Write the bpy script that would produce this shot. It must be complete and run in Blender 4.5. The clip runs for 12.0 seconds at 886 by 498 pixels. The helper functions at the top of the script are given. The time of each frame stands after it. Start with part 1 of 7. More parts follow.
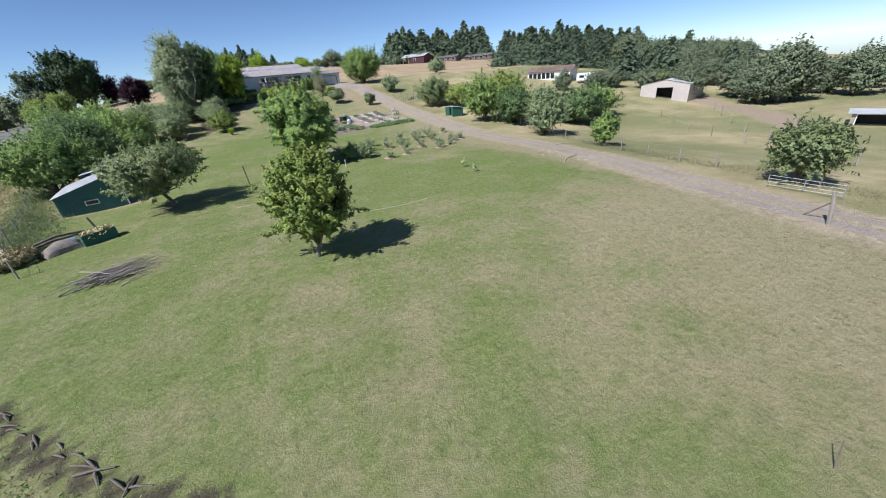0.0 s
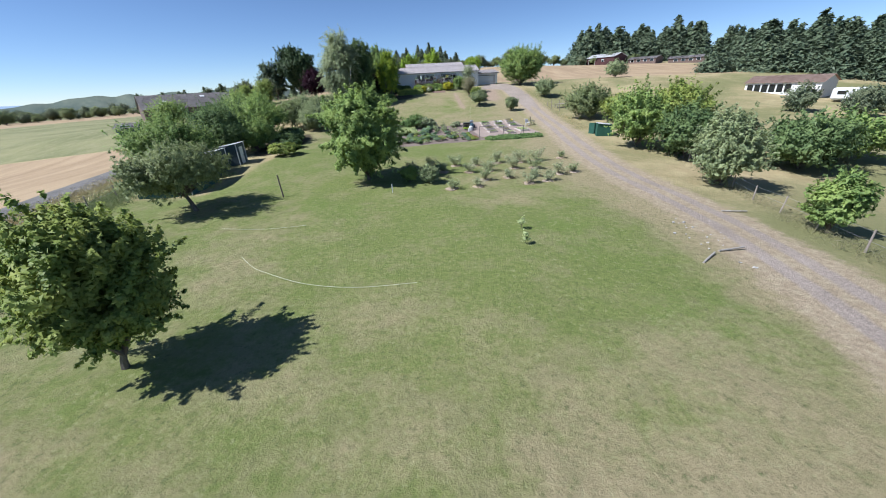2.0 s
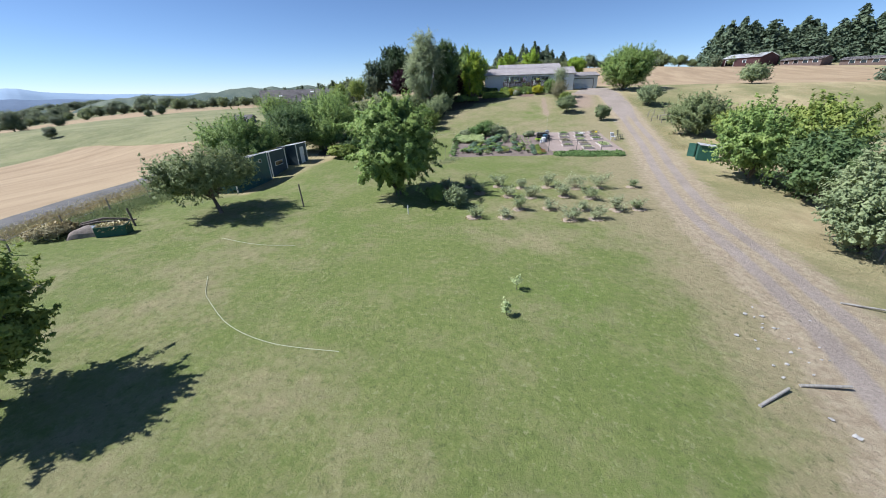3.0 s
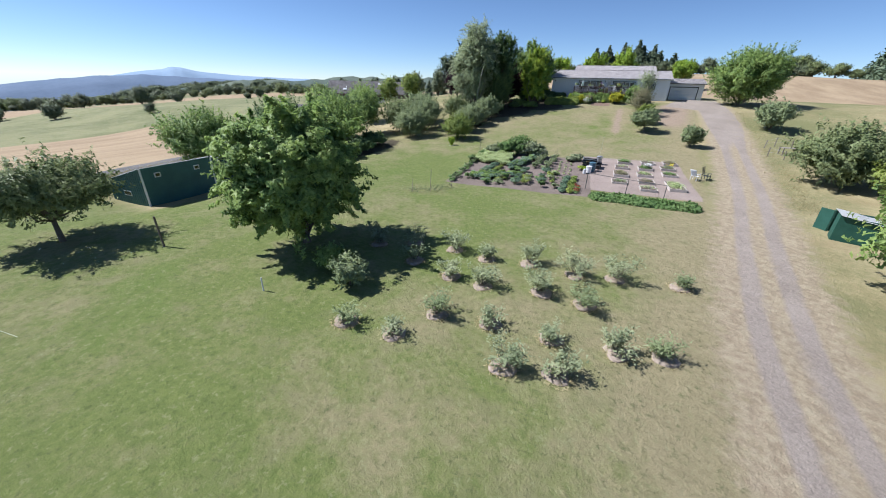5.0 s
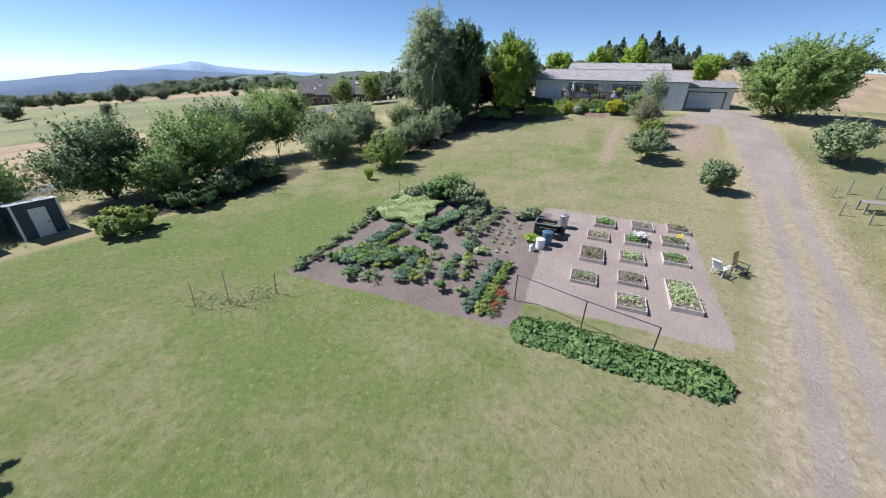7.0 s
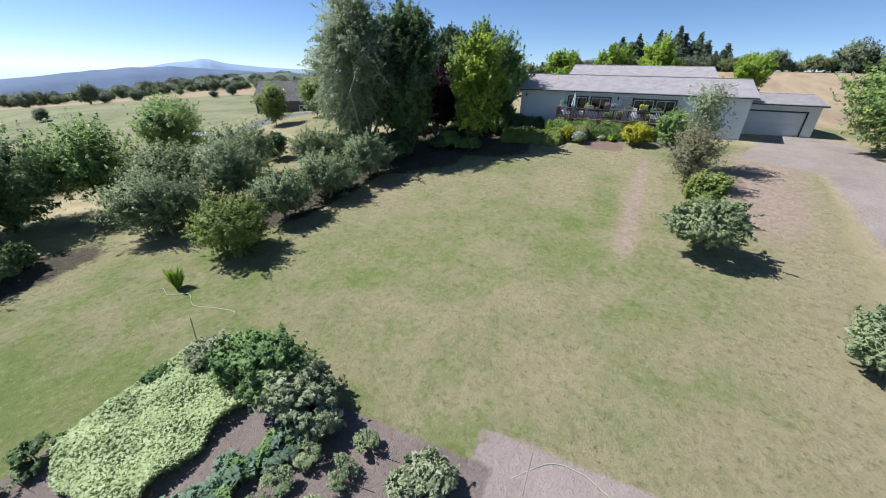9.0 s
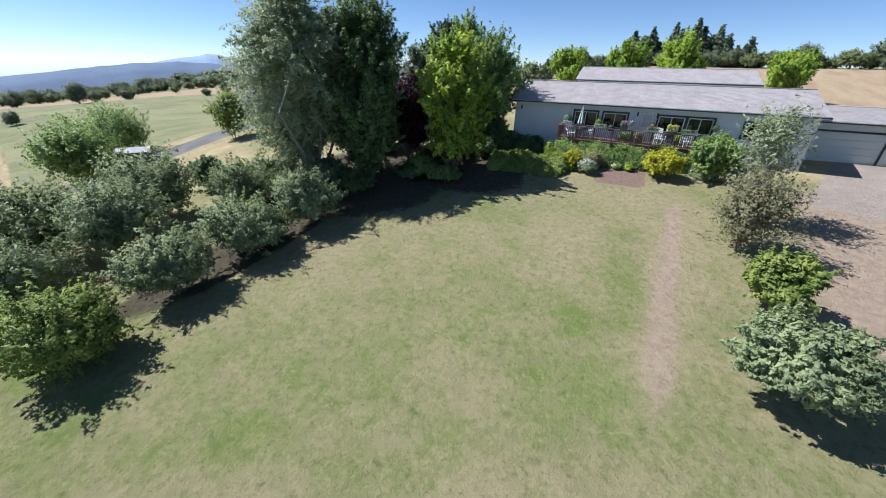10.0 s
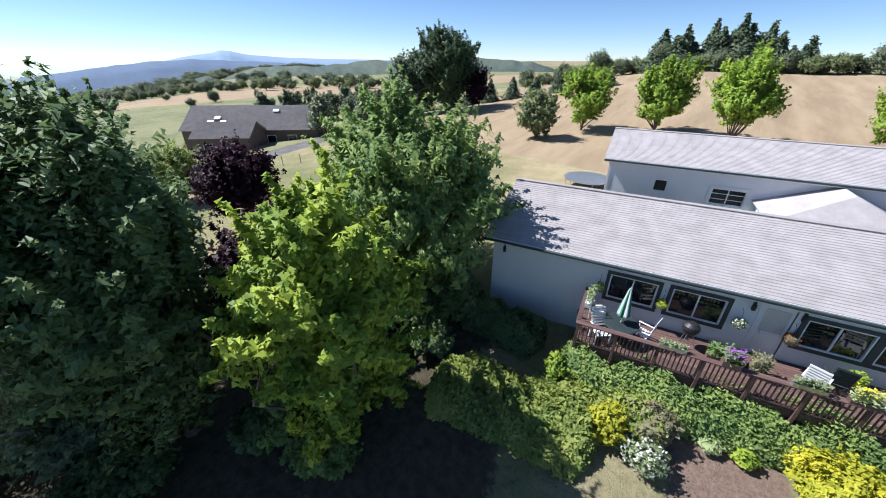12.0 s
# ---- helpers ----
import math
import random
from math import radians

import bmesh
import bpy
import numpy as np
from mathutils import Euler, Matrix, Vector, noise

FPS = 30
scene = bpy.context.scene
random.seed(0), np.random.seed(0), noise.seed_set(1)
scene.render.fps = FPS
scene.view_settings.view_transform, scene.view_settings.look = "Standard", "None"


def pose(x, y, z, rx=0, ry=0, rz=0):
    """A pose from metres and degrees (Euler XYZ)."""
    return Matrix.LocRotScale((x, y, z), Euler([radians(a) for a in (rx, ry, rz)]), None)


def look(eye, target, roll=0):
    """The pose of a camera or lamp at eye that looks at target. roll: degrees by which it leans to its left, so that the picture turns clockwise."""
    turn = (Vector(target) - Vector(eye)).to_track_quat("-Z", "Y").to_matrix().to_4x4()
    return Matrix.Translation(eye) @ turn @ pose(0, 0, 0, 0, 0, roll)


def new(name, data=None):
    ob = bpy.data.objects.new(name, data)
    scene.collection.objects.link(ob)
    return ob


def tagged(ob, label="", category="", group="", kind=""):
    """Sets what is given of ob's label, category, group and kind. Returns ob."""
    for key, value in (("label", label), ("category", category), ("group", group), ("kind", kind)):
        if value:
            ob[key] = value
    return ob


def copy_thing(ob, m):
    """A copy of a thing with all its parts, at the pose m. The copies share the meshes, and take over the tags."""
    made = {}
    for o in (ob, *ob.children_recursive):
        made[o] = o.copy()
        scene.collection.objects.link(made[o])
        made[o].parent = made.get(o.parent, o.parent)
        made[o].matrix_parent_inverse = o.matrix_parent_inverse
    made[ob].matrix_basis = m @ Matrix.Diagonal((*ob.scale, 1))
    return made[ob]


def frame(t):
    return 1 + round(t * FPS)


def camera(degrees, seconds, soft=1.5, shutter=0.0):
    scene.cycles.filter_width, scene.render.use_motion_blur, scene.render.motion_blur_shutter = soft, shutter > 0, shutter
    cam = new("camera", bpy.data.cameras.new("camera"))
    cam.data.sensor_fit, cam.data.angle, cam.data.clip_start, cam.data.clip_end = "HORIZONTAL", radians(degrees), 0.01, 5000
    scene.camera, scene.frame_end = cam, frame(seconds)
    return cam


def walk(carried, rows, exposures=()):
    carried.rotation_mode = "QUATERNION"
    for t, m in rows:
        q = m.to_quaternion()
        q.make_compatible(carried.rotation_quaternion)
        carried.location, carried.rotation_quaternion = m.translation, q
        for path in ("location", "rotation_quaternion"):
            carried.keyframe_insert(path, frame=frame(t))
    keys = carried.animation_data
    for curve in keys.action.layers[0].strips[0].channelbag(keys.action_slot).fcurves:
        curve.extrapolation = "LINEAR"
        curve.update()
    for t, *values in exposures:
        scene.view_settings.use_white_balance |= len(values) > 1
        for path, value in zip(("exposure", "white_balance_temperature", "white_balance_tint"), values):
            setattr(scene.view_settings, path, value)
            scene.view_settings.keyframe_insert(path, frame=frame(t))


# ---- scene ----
# camera and its flight
cam = camera(102.35, 12.0, soft=1.0)
ROWS = [
    (0.0, 2.00, 1.87, 6.75, 63.39, 5.10, -27.84),
    (0.5, 5.36, 3.83, 6.67, 63.93, 4.82, -20.15),
    (1.0, 8.31, 5.84, 6.58, 64.52, 4.38, -13.08),
    (1.5, 11.12, 7.98, 6.58, 64.96, 3.74, -6.43),
    (2.0, 13.49, 10.17, 6.70, 65.18, 2.74, -0.32),
    (2.5, 16.04, 12.48, 7.02, 65.37, 2.06, 7.56),
    (3.0, 18.48, 14.95, 7.40, 65.50, 1.55, 15.62),
    (5.0, 23.15, 29.64, 7.88, 65.04, -1.37, 30.04),
    (5.5, 23.68, 34.44, 8.39, 64.61, -1.29, 31.33),
    (6.0, 24.00, 39.17, 8.69, 64.46, -1.46, 31.94),
    (6.5, 23.87, 43.91, 9.13, 64.18, -1.32, 32.08),
    (8.5, 20.61, 63.31, 10.16, 64.15, -1.51, 33.66),
    (9.0, 19.24, 68.25, 10.61, 63.88, -1.46, 33.76),
    (9.5, 17.95, 72.72, 11.12, 63.47, -1.42, 34.19),
    (10.0, 16.68, 77.05, 11.77, 63.07, -1.22, 34.73),
    (10.5, 14.59, 81.93, 12.40, 62.74, -1.66, 34.39),
    (11.0, 12.92, 86.56, 13.50, 62.29, -2.02, 35.16),
    (11.5, 11.11, 91.01, 14.87, 61.84, -1.62, 35.55),
    (12.0, 9.58, 95.33, 16.53, 61.94, -0.17, 36.46),
]
walk(cam, [(t, pose(x, y, z, rx, ry, rz)) for t, x, y, z, rx, ry, rz in ROWS],
     exposures=[(0.0, 0.40, 5910, 12), (2.0, 0.50, 5910, 12), (9.0, 0.50, 5910, 12), (12.0, 0.66, 5910, 12)])

# daylight: clear summer sky, sun from the west side
SUN_EL, SUN_AZ = 50.0, -106.0
SUN_DIR = Vector((math.sin(radians(SUN_AZ)) * math.cos(radians(SUN_EL)), math.cos(radians(SUN_AZ)) * math.cos(radians(SUN_EL)), math.sin(radians(SUN_EL))))
world = bpy.data.worlds.new("sky")
scene.world = world
world.use_nodes = True
wn = world.node_tree.nodes
sky = wn.new("ShaderNodeTexSky")
sky.sky_type = "NISHITA"
sky.sun_disc = False
sky.sun_elevation = radians(SUN_EL)
sky.sun_rotation = radians(SUN_AZ)
sky.air_density, sky.dust_density, sky.ozone_density = 0.9, 0.0, 4.0
sky.altitude = 2600
world.node_tree.links.new(sky.outputs[0], wn["Background"].inputs[0])
wn["Background"].inputs[1].default_value = 0.085
sun_data = bpy.data.lights.new("sun", "SUN")
sun_data.energy, sun_data.angle, sun_data.color = 5.0, radians(0.53), (1.0, 0.97, 0.93)
sun = new("sun", sun_data)
sun.matrix_world = look(SUN_DIR * 100, (0, 0, 0))

# ---- materials ----
def nodes_of(name):
    m = bpy.data.materials.new(name)
    m.use_nodes = True
    nt = m.node_tree
    return m, nt, nt.nodes["Principled BSDF"]


class G:
    """Short hand for shader nodes."""

    def __init__(self, nt):
        self.nt = nt

    def put(self, sock, v):
        if hasattr(v, "links") and hasattr(v, "is_output"):
            self.nt.links.new(v, sock)
        elif isinstance(v, tuple) and sock.type == "RGBA" and len(v) == 3:
            sock.default_value = (*v, 1)
        else:
            sock.default_value = v

    def pos(self):
        return self.nt.nodes.new("ShaderNodeNewGeometry").outputs["Position"]

    def noise(self, scale, detail=4.0, rough=0.6, vec=None, dist=0.0):
        n = self.nt.nodes.new("ShaderNodeTexNoise")
        n.inputs["Scale"].default_value, n.inputs["Detail"].default_value = scale, detail
        n.inputs["Roughness"].default_value, n.inputs["Distortion"].default_value = rough, dist
        self.put(n.inputs["Vector"], vec if vec is not None else self.pos())
        return n.outputs["Fac"]

    def math(self, op, a, b=0.0, clamp=False):
        n = self.nt.nodes.new("ShaderNodeMath")
        n.operation, n.use_clamp = op, clamp
        self.put(n.inputs[0], a), self.put(n.inputs[1], b)
        return n.outputs[0]

    def ramp(self, v, lo, hi, a=0.0, b=1.0):
        n = self.nt.nodes.new("ShaderNodeMapRange")
        n.interpolation_type = "SMOOTHSTEP"
        for k, w in zip((0, 1, 2, 3, 4), (v, lo, hi, a, b)):
            self.put(n.inputs[k], w)
        return n.outputs[0]

    def mix(self, fac, a, b):
        n = self.nt.nodes.new("ShaderNodeMix")
        n.data_type = "RGBA"
        self.put(n.inputs[0], fac), self.put(n.inputs[6], a), self.put(n.inputs[7], b)
        return n.outputs[2]

    def scaled(self, sx, sy, sz, vec=None):
        n = self.nt.nodes.new("ShaderNodeMapping")
        n.inputs["Scale"].default_value = (sx, sy, sz)
        self.put(n.inputs["Vector"], vec if vec is not None else self.pos())
        return n.outputs[0]

    def attr(self, name):
        n = self.nt.nodes.new("ShaderNodeAttribute")
        n.attribute_name = name
        return n.outputs["Fac"]

    def island(self):
        return self.nt.nodes.new("ShaderNodeNewGeometry").outputs["Random Per Island"]

    def rand(self):
        return self.nt.nodes.new("ShaderNodeObjectInfo").outputs["Random"]

    def obj(self):
        return self.nt.nodes.new("ShaderNodeTexCoord").outputs["Object"]

    def bump(self, height, strength, distance=0.02):
        n = self.nt.nodes.new("ShaderNodeBump")
        n.inputs["Strength"].default_value, n.inputs["Distance"].default_value = strength, distance
        self.put(n.inputs["Height"], height)
        return n.outputs[0]


def surface(name, a, b, scale=3.0, rough=0.8, metal=0.0, bump=0.2, fine=40.0, stretch=(1, 1, 1), vary=0.15):
    """A weathered surface: two colours mixed at two scales, fine relief, a little change from piece to piece."""
    m, nt, p = nodes_of(name)
    g = G(nt)
    v = g.scaled(*stretch, vec=g.obj())
    big, small = g.noise(scale, 5, 0.65, v), g.noise(fine, 3, 0.6, v)
    c = g.mix(g.ramp(g.math("ADD", g.math("MULTIPLY", big, 0.7), g.math("MULTIPLY", small, 0.3)), 0.3, 0.7), a, b)
    dark = g.mix(g.math("MULTIPLY", g.rand(), vary), c, (a[0] * 0.35, a[1] * 0.35, a[2] * 0.35))
    g.put(p.inputs["Base Color"], dark)
    p.inputs["Roughness"].default_value, p.inputs["Metallic"].default_value = rough, metal
    if bump:
        g.put(p.inputs["Normal"], g.bump(small, bump))
    return m


def leafy(name, dark, light, tip=None, gloss=0.5, through_light=0.38):
    """Foliage: each leaf its own shade, some light passes through."""
    m, nt, p = nodes_of(name)
    g = G(nt)
    dark, light, tip = [tuple(min(0.8, v * 1.14) for v in q) for q in (dark, light, tip or light)]
    c = g.mix(g.island(), dark, light)
    c = g.mix(g.ramp(g.noise(0.9, 3), 0.35, 0.7), c, tip)
    c = g.mix(g.math("MULTIPLY", g.rand(), 0.25), c, dark)
    g.put(p.inputs["Base Color"], c)
    p.inputs["Roughness"].default_value = gloss
    p.inputs["Specular IOR Level"].default_value = 0.14
    t = nt.nodes.new("ShaderNodeBsdfTranslucent")
    g.put(t.inputs[0], c)
    mx = nt.nodes.new("ShaderNodeMixShader")
    mx.inputs[0].default_value = through_light
    nt.links.new(p.outputs[0], mx.inputs[1]), nt.links.new(t.outputs[0], mx.inputs[2])
    nt.links.new(mx.outputs[0], nt.nodes["Material Output"].inputs["Surface"])
    return m


BARK = surface("bark", (0.10, 0.075, 0.055), (0.2, 0.17, 0.14), 4, 0.9, bump=0.6, fine=30, stretch=(1, 1, 0.25))
PALE_BARK = surface("pale_bark", (0.22, 0.2, 0.17), (0.42, 0.4, 0.36), 5, 0.85, bump=0.4, fine=25, stretch=(1, 1, 0.3))
LEAF_ASH = leafy("leaf_young_tree", (0.11, 0.175, 0.045), (0.30, 0.37, 0.10), (0.37, 0.41, 0.115))
LEAF_WALNUT = leafy("leaf_walnut", (0.09, 0.16, 0.055), (0.26, 0.36, 0.115), (0.34, 0.43, 0.13))
LEAF_YELLOW = leafy("leaf_yellow_green", (0.09, 0.17, 0.03), (0.29, 0.41, 0.06), (0.5, 0.57, 0.08), through_light=0.34)
LEAF_MAPLE = leafy("leaf_bright", (0.142, 0.243, 0.038), (0.324, 0.455, 0.077), (0.405, 0.504, 0.077))
LEAF_DARK = leafy("leaf_dark", (0.06, 0.108, 0.048), (0.175, 0.25, 0.10), (0.21, 0.285, 0.11))
LEAF_APPLE = leafy("leaf_grey_green", (0.135, 0.18, 0.09), (0.32, 0.38, 0.2), (0.37, 0.42, 0.22))
LEAF_OLIVE = leafy("leaf_olive", (0.11, 0.145, 0.065), (0.26, 0.31, 0.145), (0.29, 0.33, 0.15))
LEAF_WILLOW = leafy("leaf_willow", (0.11, 0.155, 0.075), (0.28, 0.345, 0.17), (0.31, 0.37, 0.175))
LEAF_BIRCH = leafy("leaf_birch", (0.15, 0.19, 0.11), (0.37, 0.425, 0.25), (0.41, 0.46, 0.265), through_light=0.42)
LEAF_DRY = leafy("leaf_dry_twigs", (0.16, 0.16, 0.09), (0.34, 0.335, 0.2), (0.3, 0.27, 0.16))
LEAF_PURPLE = leafy("leaf_purple", (0.02, 0.008, 0.015), (0.05, 0.015, 0.03), (0.05, 0.02, 0.03))
LEAF_YELLOW_BUSH = leafy("leaf_golden", (0.24, 0.27, 0.03), (0.54, 0.52, 0.05), (0.62, 0.57, 0.06))
NEEDLE = leafy("needles", (0.021, 0.045, 0.02), (0.061, 0.099, 0.042), (0.078, 0.114, 0.05), through_light=0.1)
# far needles and leaves: paler and bluer, with distance haze put into the colour
NEEDLE_HAZED = leafy("needles_hazed", (0.052, 0.084, 0.056), (0.135, 0.178, 0.105), (0.155, 0.19, 0.112), through_light=0.15)
LEAF_HAZED = leafy("leaf_hazed", (0.09, 0.13, 0.082), (0.2, 0.232, 0.13), (0.222, 0.246, 0.14), through_light=0.2)
LEAF_VEG = leafy("leaf_vegetable", (0.09, 0.165, 0.055), (0.22, 0.33, 0.12), (0.27, 0.37, 0.14))
LEAF_BLUE = leafy("leaf_cabbage", (0.09, 0.15, 0.095), (0.2, 0.29, 0.19), (0.23, 0.31, 0.2))
LEAF_BERRY = leafy("leaf_berry", (0.16, 0.2, 0.11), (0.36, 0.41, 0.24), (0.42, 0.45, 0.27))
LEAF_PALE = leafy("leaf_pale", (0.28, 0.35, 0.15), (0.46, 0.53, 0.27), (0.5, 0.56, 0.29))
STRAW_BLADE = leafy("straw_blades", (0.25, 0.2, 0.1), (0.5, 0.42, 0.23), (0.4, 0.36, 0.2), through_light=0.2)
WHITE_PETAL = leafy("white_petals", (0.6, 0.6, 0.56), (0.85, 0.85, 0.8), (0.8, 0.8, 0.76), through_light=0.2)
YELLOW_PETAL = leafy("yellow_petals", (0.5, 0.38, 0.02), (0.8, 0.65, 0.04), (0.7, 0.6, 0.05), through_light=0.2)
PURPLE_PETAL = leafy("purple_petals", (0.25, 0.06, 0.4), (0.45, 0.12, 0.65), (0.5, 0.15, 0.7), through_light=0.2)
RED_PETAL = leafy("red_petals", (0.22, 0.07, 0.03), (0.38, 0.14, 0.06), (0.3, 0.1, 0.05), through_light=0.2)

WALL_PAINT = surface("wall_paint", (0.64, 0.68, 0.71), (0.73, 0.76, 0.78), 0.8, 0.75, bump=0.05, fine=60, stretch=(1, 1, 0.3))
WHITE_PAINT = surface("white_paint", (0.7, 0.7, 0.68), (0.82, 0.82, 0.8), 2, 0.6, bump=0.05)
DARK_TRIM = surface("dark_green_trim", (0.025, 0.04, 0.042), (0.04, 0.055, 0.058), 2, 0.55, bump=0.05)
SHINGLE = surface("roof_shingle", (0.40, 0.362, 0.352), (0.56, 0.513, 0.495), 1.2, 0.95, bump=0.5, fine=70, vary=0.5)
DECK_WOOD = surface("deck_wood", (0.09, 0.048, 0.042), (0.2, 0.118, 0.1), 2, 0.8, bump=0.2, stretch=(0.2, 3, 1), vary=0.5)
RUSTY_ROOF = surface("rusty_roof", (0.28, 0.19, 0.15), (0.4, 0.3, 0.25), 1, 0.9)
OLD_WOOD = surface("old_wood", (0.22, 0.185, 0.155), (0.42, 0.37, 0.32), 3, 0.9, bump=0.3, stretch=(1, 1, 0.3), vary=0.5)
RED_BARN = surface("red_board", (0.048, 0.02, 0.02), (0.08, 0.03, 0.03), 1, 0.85)
TEAL_METAL = surface("teal_sheet", (0.02, 0.085, 0.085), (0.035, 0.12, 0.115), 1, 0.5, bump=0.05)
BLUE_SHED = surface("shed_blue", (0.035, 0.06, 0.075), (0.06, 0.09, 0.1), 1, 0.7, bump=0.05)
WHITE_METAL = surface("white_sheet_roof", (0.68, 0.69, 0.7), (0.82, 0.82, 0.82), 0.8, 0.45, bump=0.05)
TAN_METAL = surface("tan_sheet", (0.46, 0.4, 0.36), (0.56, 0.5, 0.45), 0.7, 0.7, bump=0.05)
BROWN_WALL = surface("brown_siding", (0.13, 0.09, 0.075), (0.18, 0.13, 0.11), 1, 0.85)
GREY_ROOF = surface("grey_roof", (0.2, 0.185, 0.185), (0.29, 0.27, 0.265), 1, 0.9)
GALVANISED = surface("galvanised_tube", (0.4, 0.41, 0.42), (0.55, 0.56, 0.57), 4, 0.45, 0.8, bump=0.05)
BLACK_PLASTIC = surface("black_plastic", (0.015, 0.015, 0.017), (0.03, 0.03, 0.032), 3, 0.5, bump=0.05)
BLUE_PLASTIC = surface("blue_plastic", (0.05, 0.12, 0.17), (0.08, 0.16, 0.21), 3, 0.45, bump=0.03)
WHITE_PLASTIC = surface("white_plastic", (0.72, 0.72, 0.72), (0.84, 0.84, 0.84), 3, 0.4, bump=0.0)
SOIL = surface("soil", (0.12, 0.09, 0.073), (0.2, 0.155, 0.127), 2, 0.97, bump=0.8, fine=18)
MULCH = surface("mulch", (0.26, 0.2, 0.155), (0.46, 0.37, 0.3), 6, 0.97, bump=0.9, fine=30)
STONE = surface("stone", (0.3, 0.29, 0.27), (0.5, 0.48, 0.45), 4, 0.9, bump=0.4)
ROPE = surface("hose", (0.42, 0.44, 0.3), (0.52, 0.53, 0.38), 4, 0.6, bump=0.0)
INSIDE = surface("dark_inside", (0.02, 0.02, 0.02), (0.04, 0.035, 0.03), 2, 0.9, bump=0.0)
CURTAIN = surface("curtain", (0.5, 0.48, 0.45), (0.62, 0.6, 0.56), 3, 0.9, bump=0.1)
# distance haze is put into these hill colours: blue, pale blue, grey-green
HAZE_BLUE_HILL = surface("haze_blue_hill", (0.085, 0.13, 0.2), (0.12, 0.17, 0.25), 0.004, 1.0, bump=0.0, fine=0.05)
HAZE_PALE_MOUNTAIN = surface("haze_pale_mountain", (0.2, 0.29, 0.4), (0.24, 0.33, 0.44), 0.004, 1.0, bump=0.0, fine=0.05)
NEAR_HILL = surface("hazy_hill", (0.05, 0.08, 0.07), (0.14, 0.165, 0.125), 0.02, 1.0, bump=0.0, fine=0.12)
BED_WOOD = surface("bed_board", (0.44, 0.39, 0.35), (0.62, 0.56, 0.5), 3, 0.9, bump=0.3, stretch=(1, 1, 0.3), vary=0.4)
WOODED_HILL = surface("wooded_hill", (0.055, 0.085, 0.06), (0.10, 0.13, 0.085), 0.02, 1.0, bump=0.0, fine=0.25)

gm, gnt, gp = nodes_of("window_glass")
gp.inputs["Base Color"].default_value = (0.02, 0.025, 0.03, 1)
gp.inputs["Roughness"].default_value = 0.04
gp.inputs["Specular IOR Level"].default_value = 0.8
gp.inputs["Transmission Weight"].default_value = 0.35
GLASS = gm


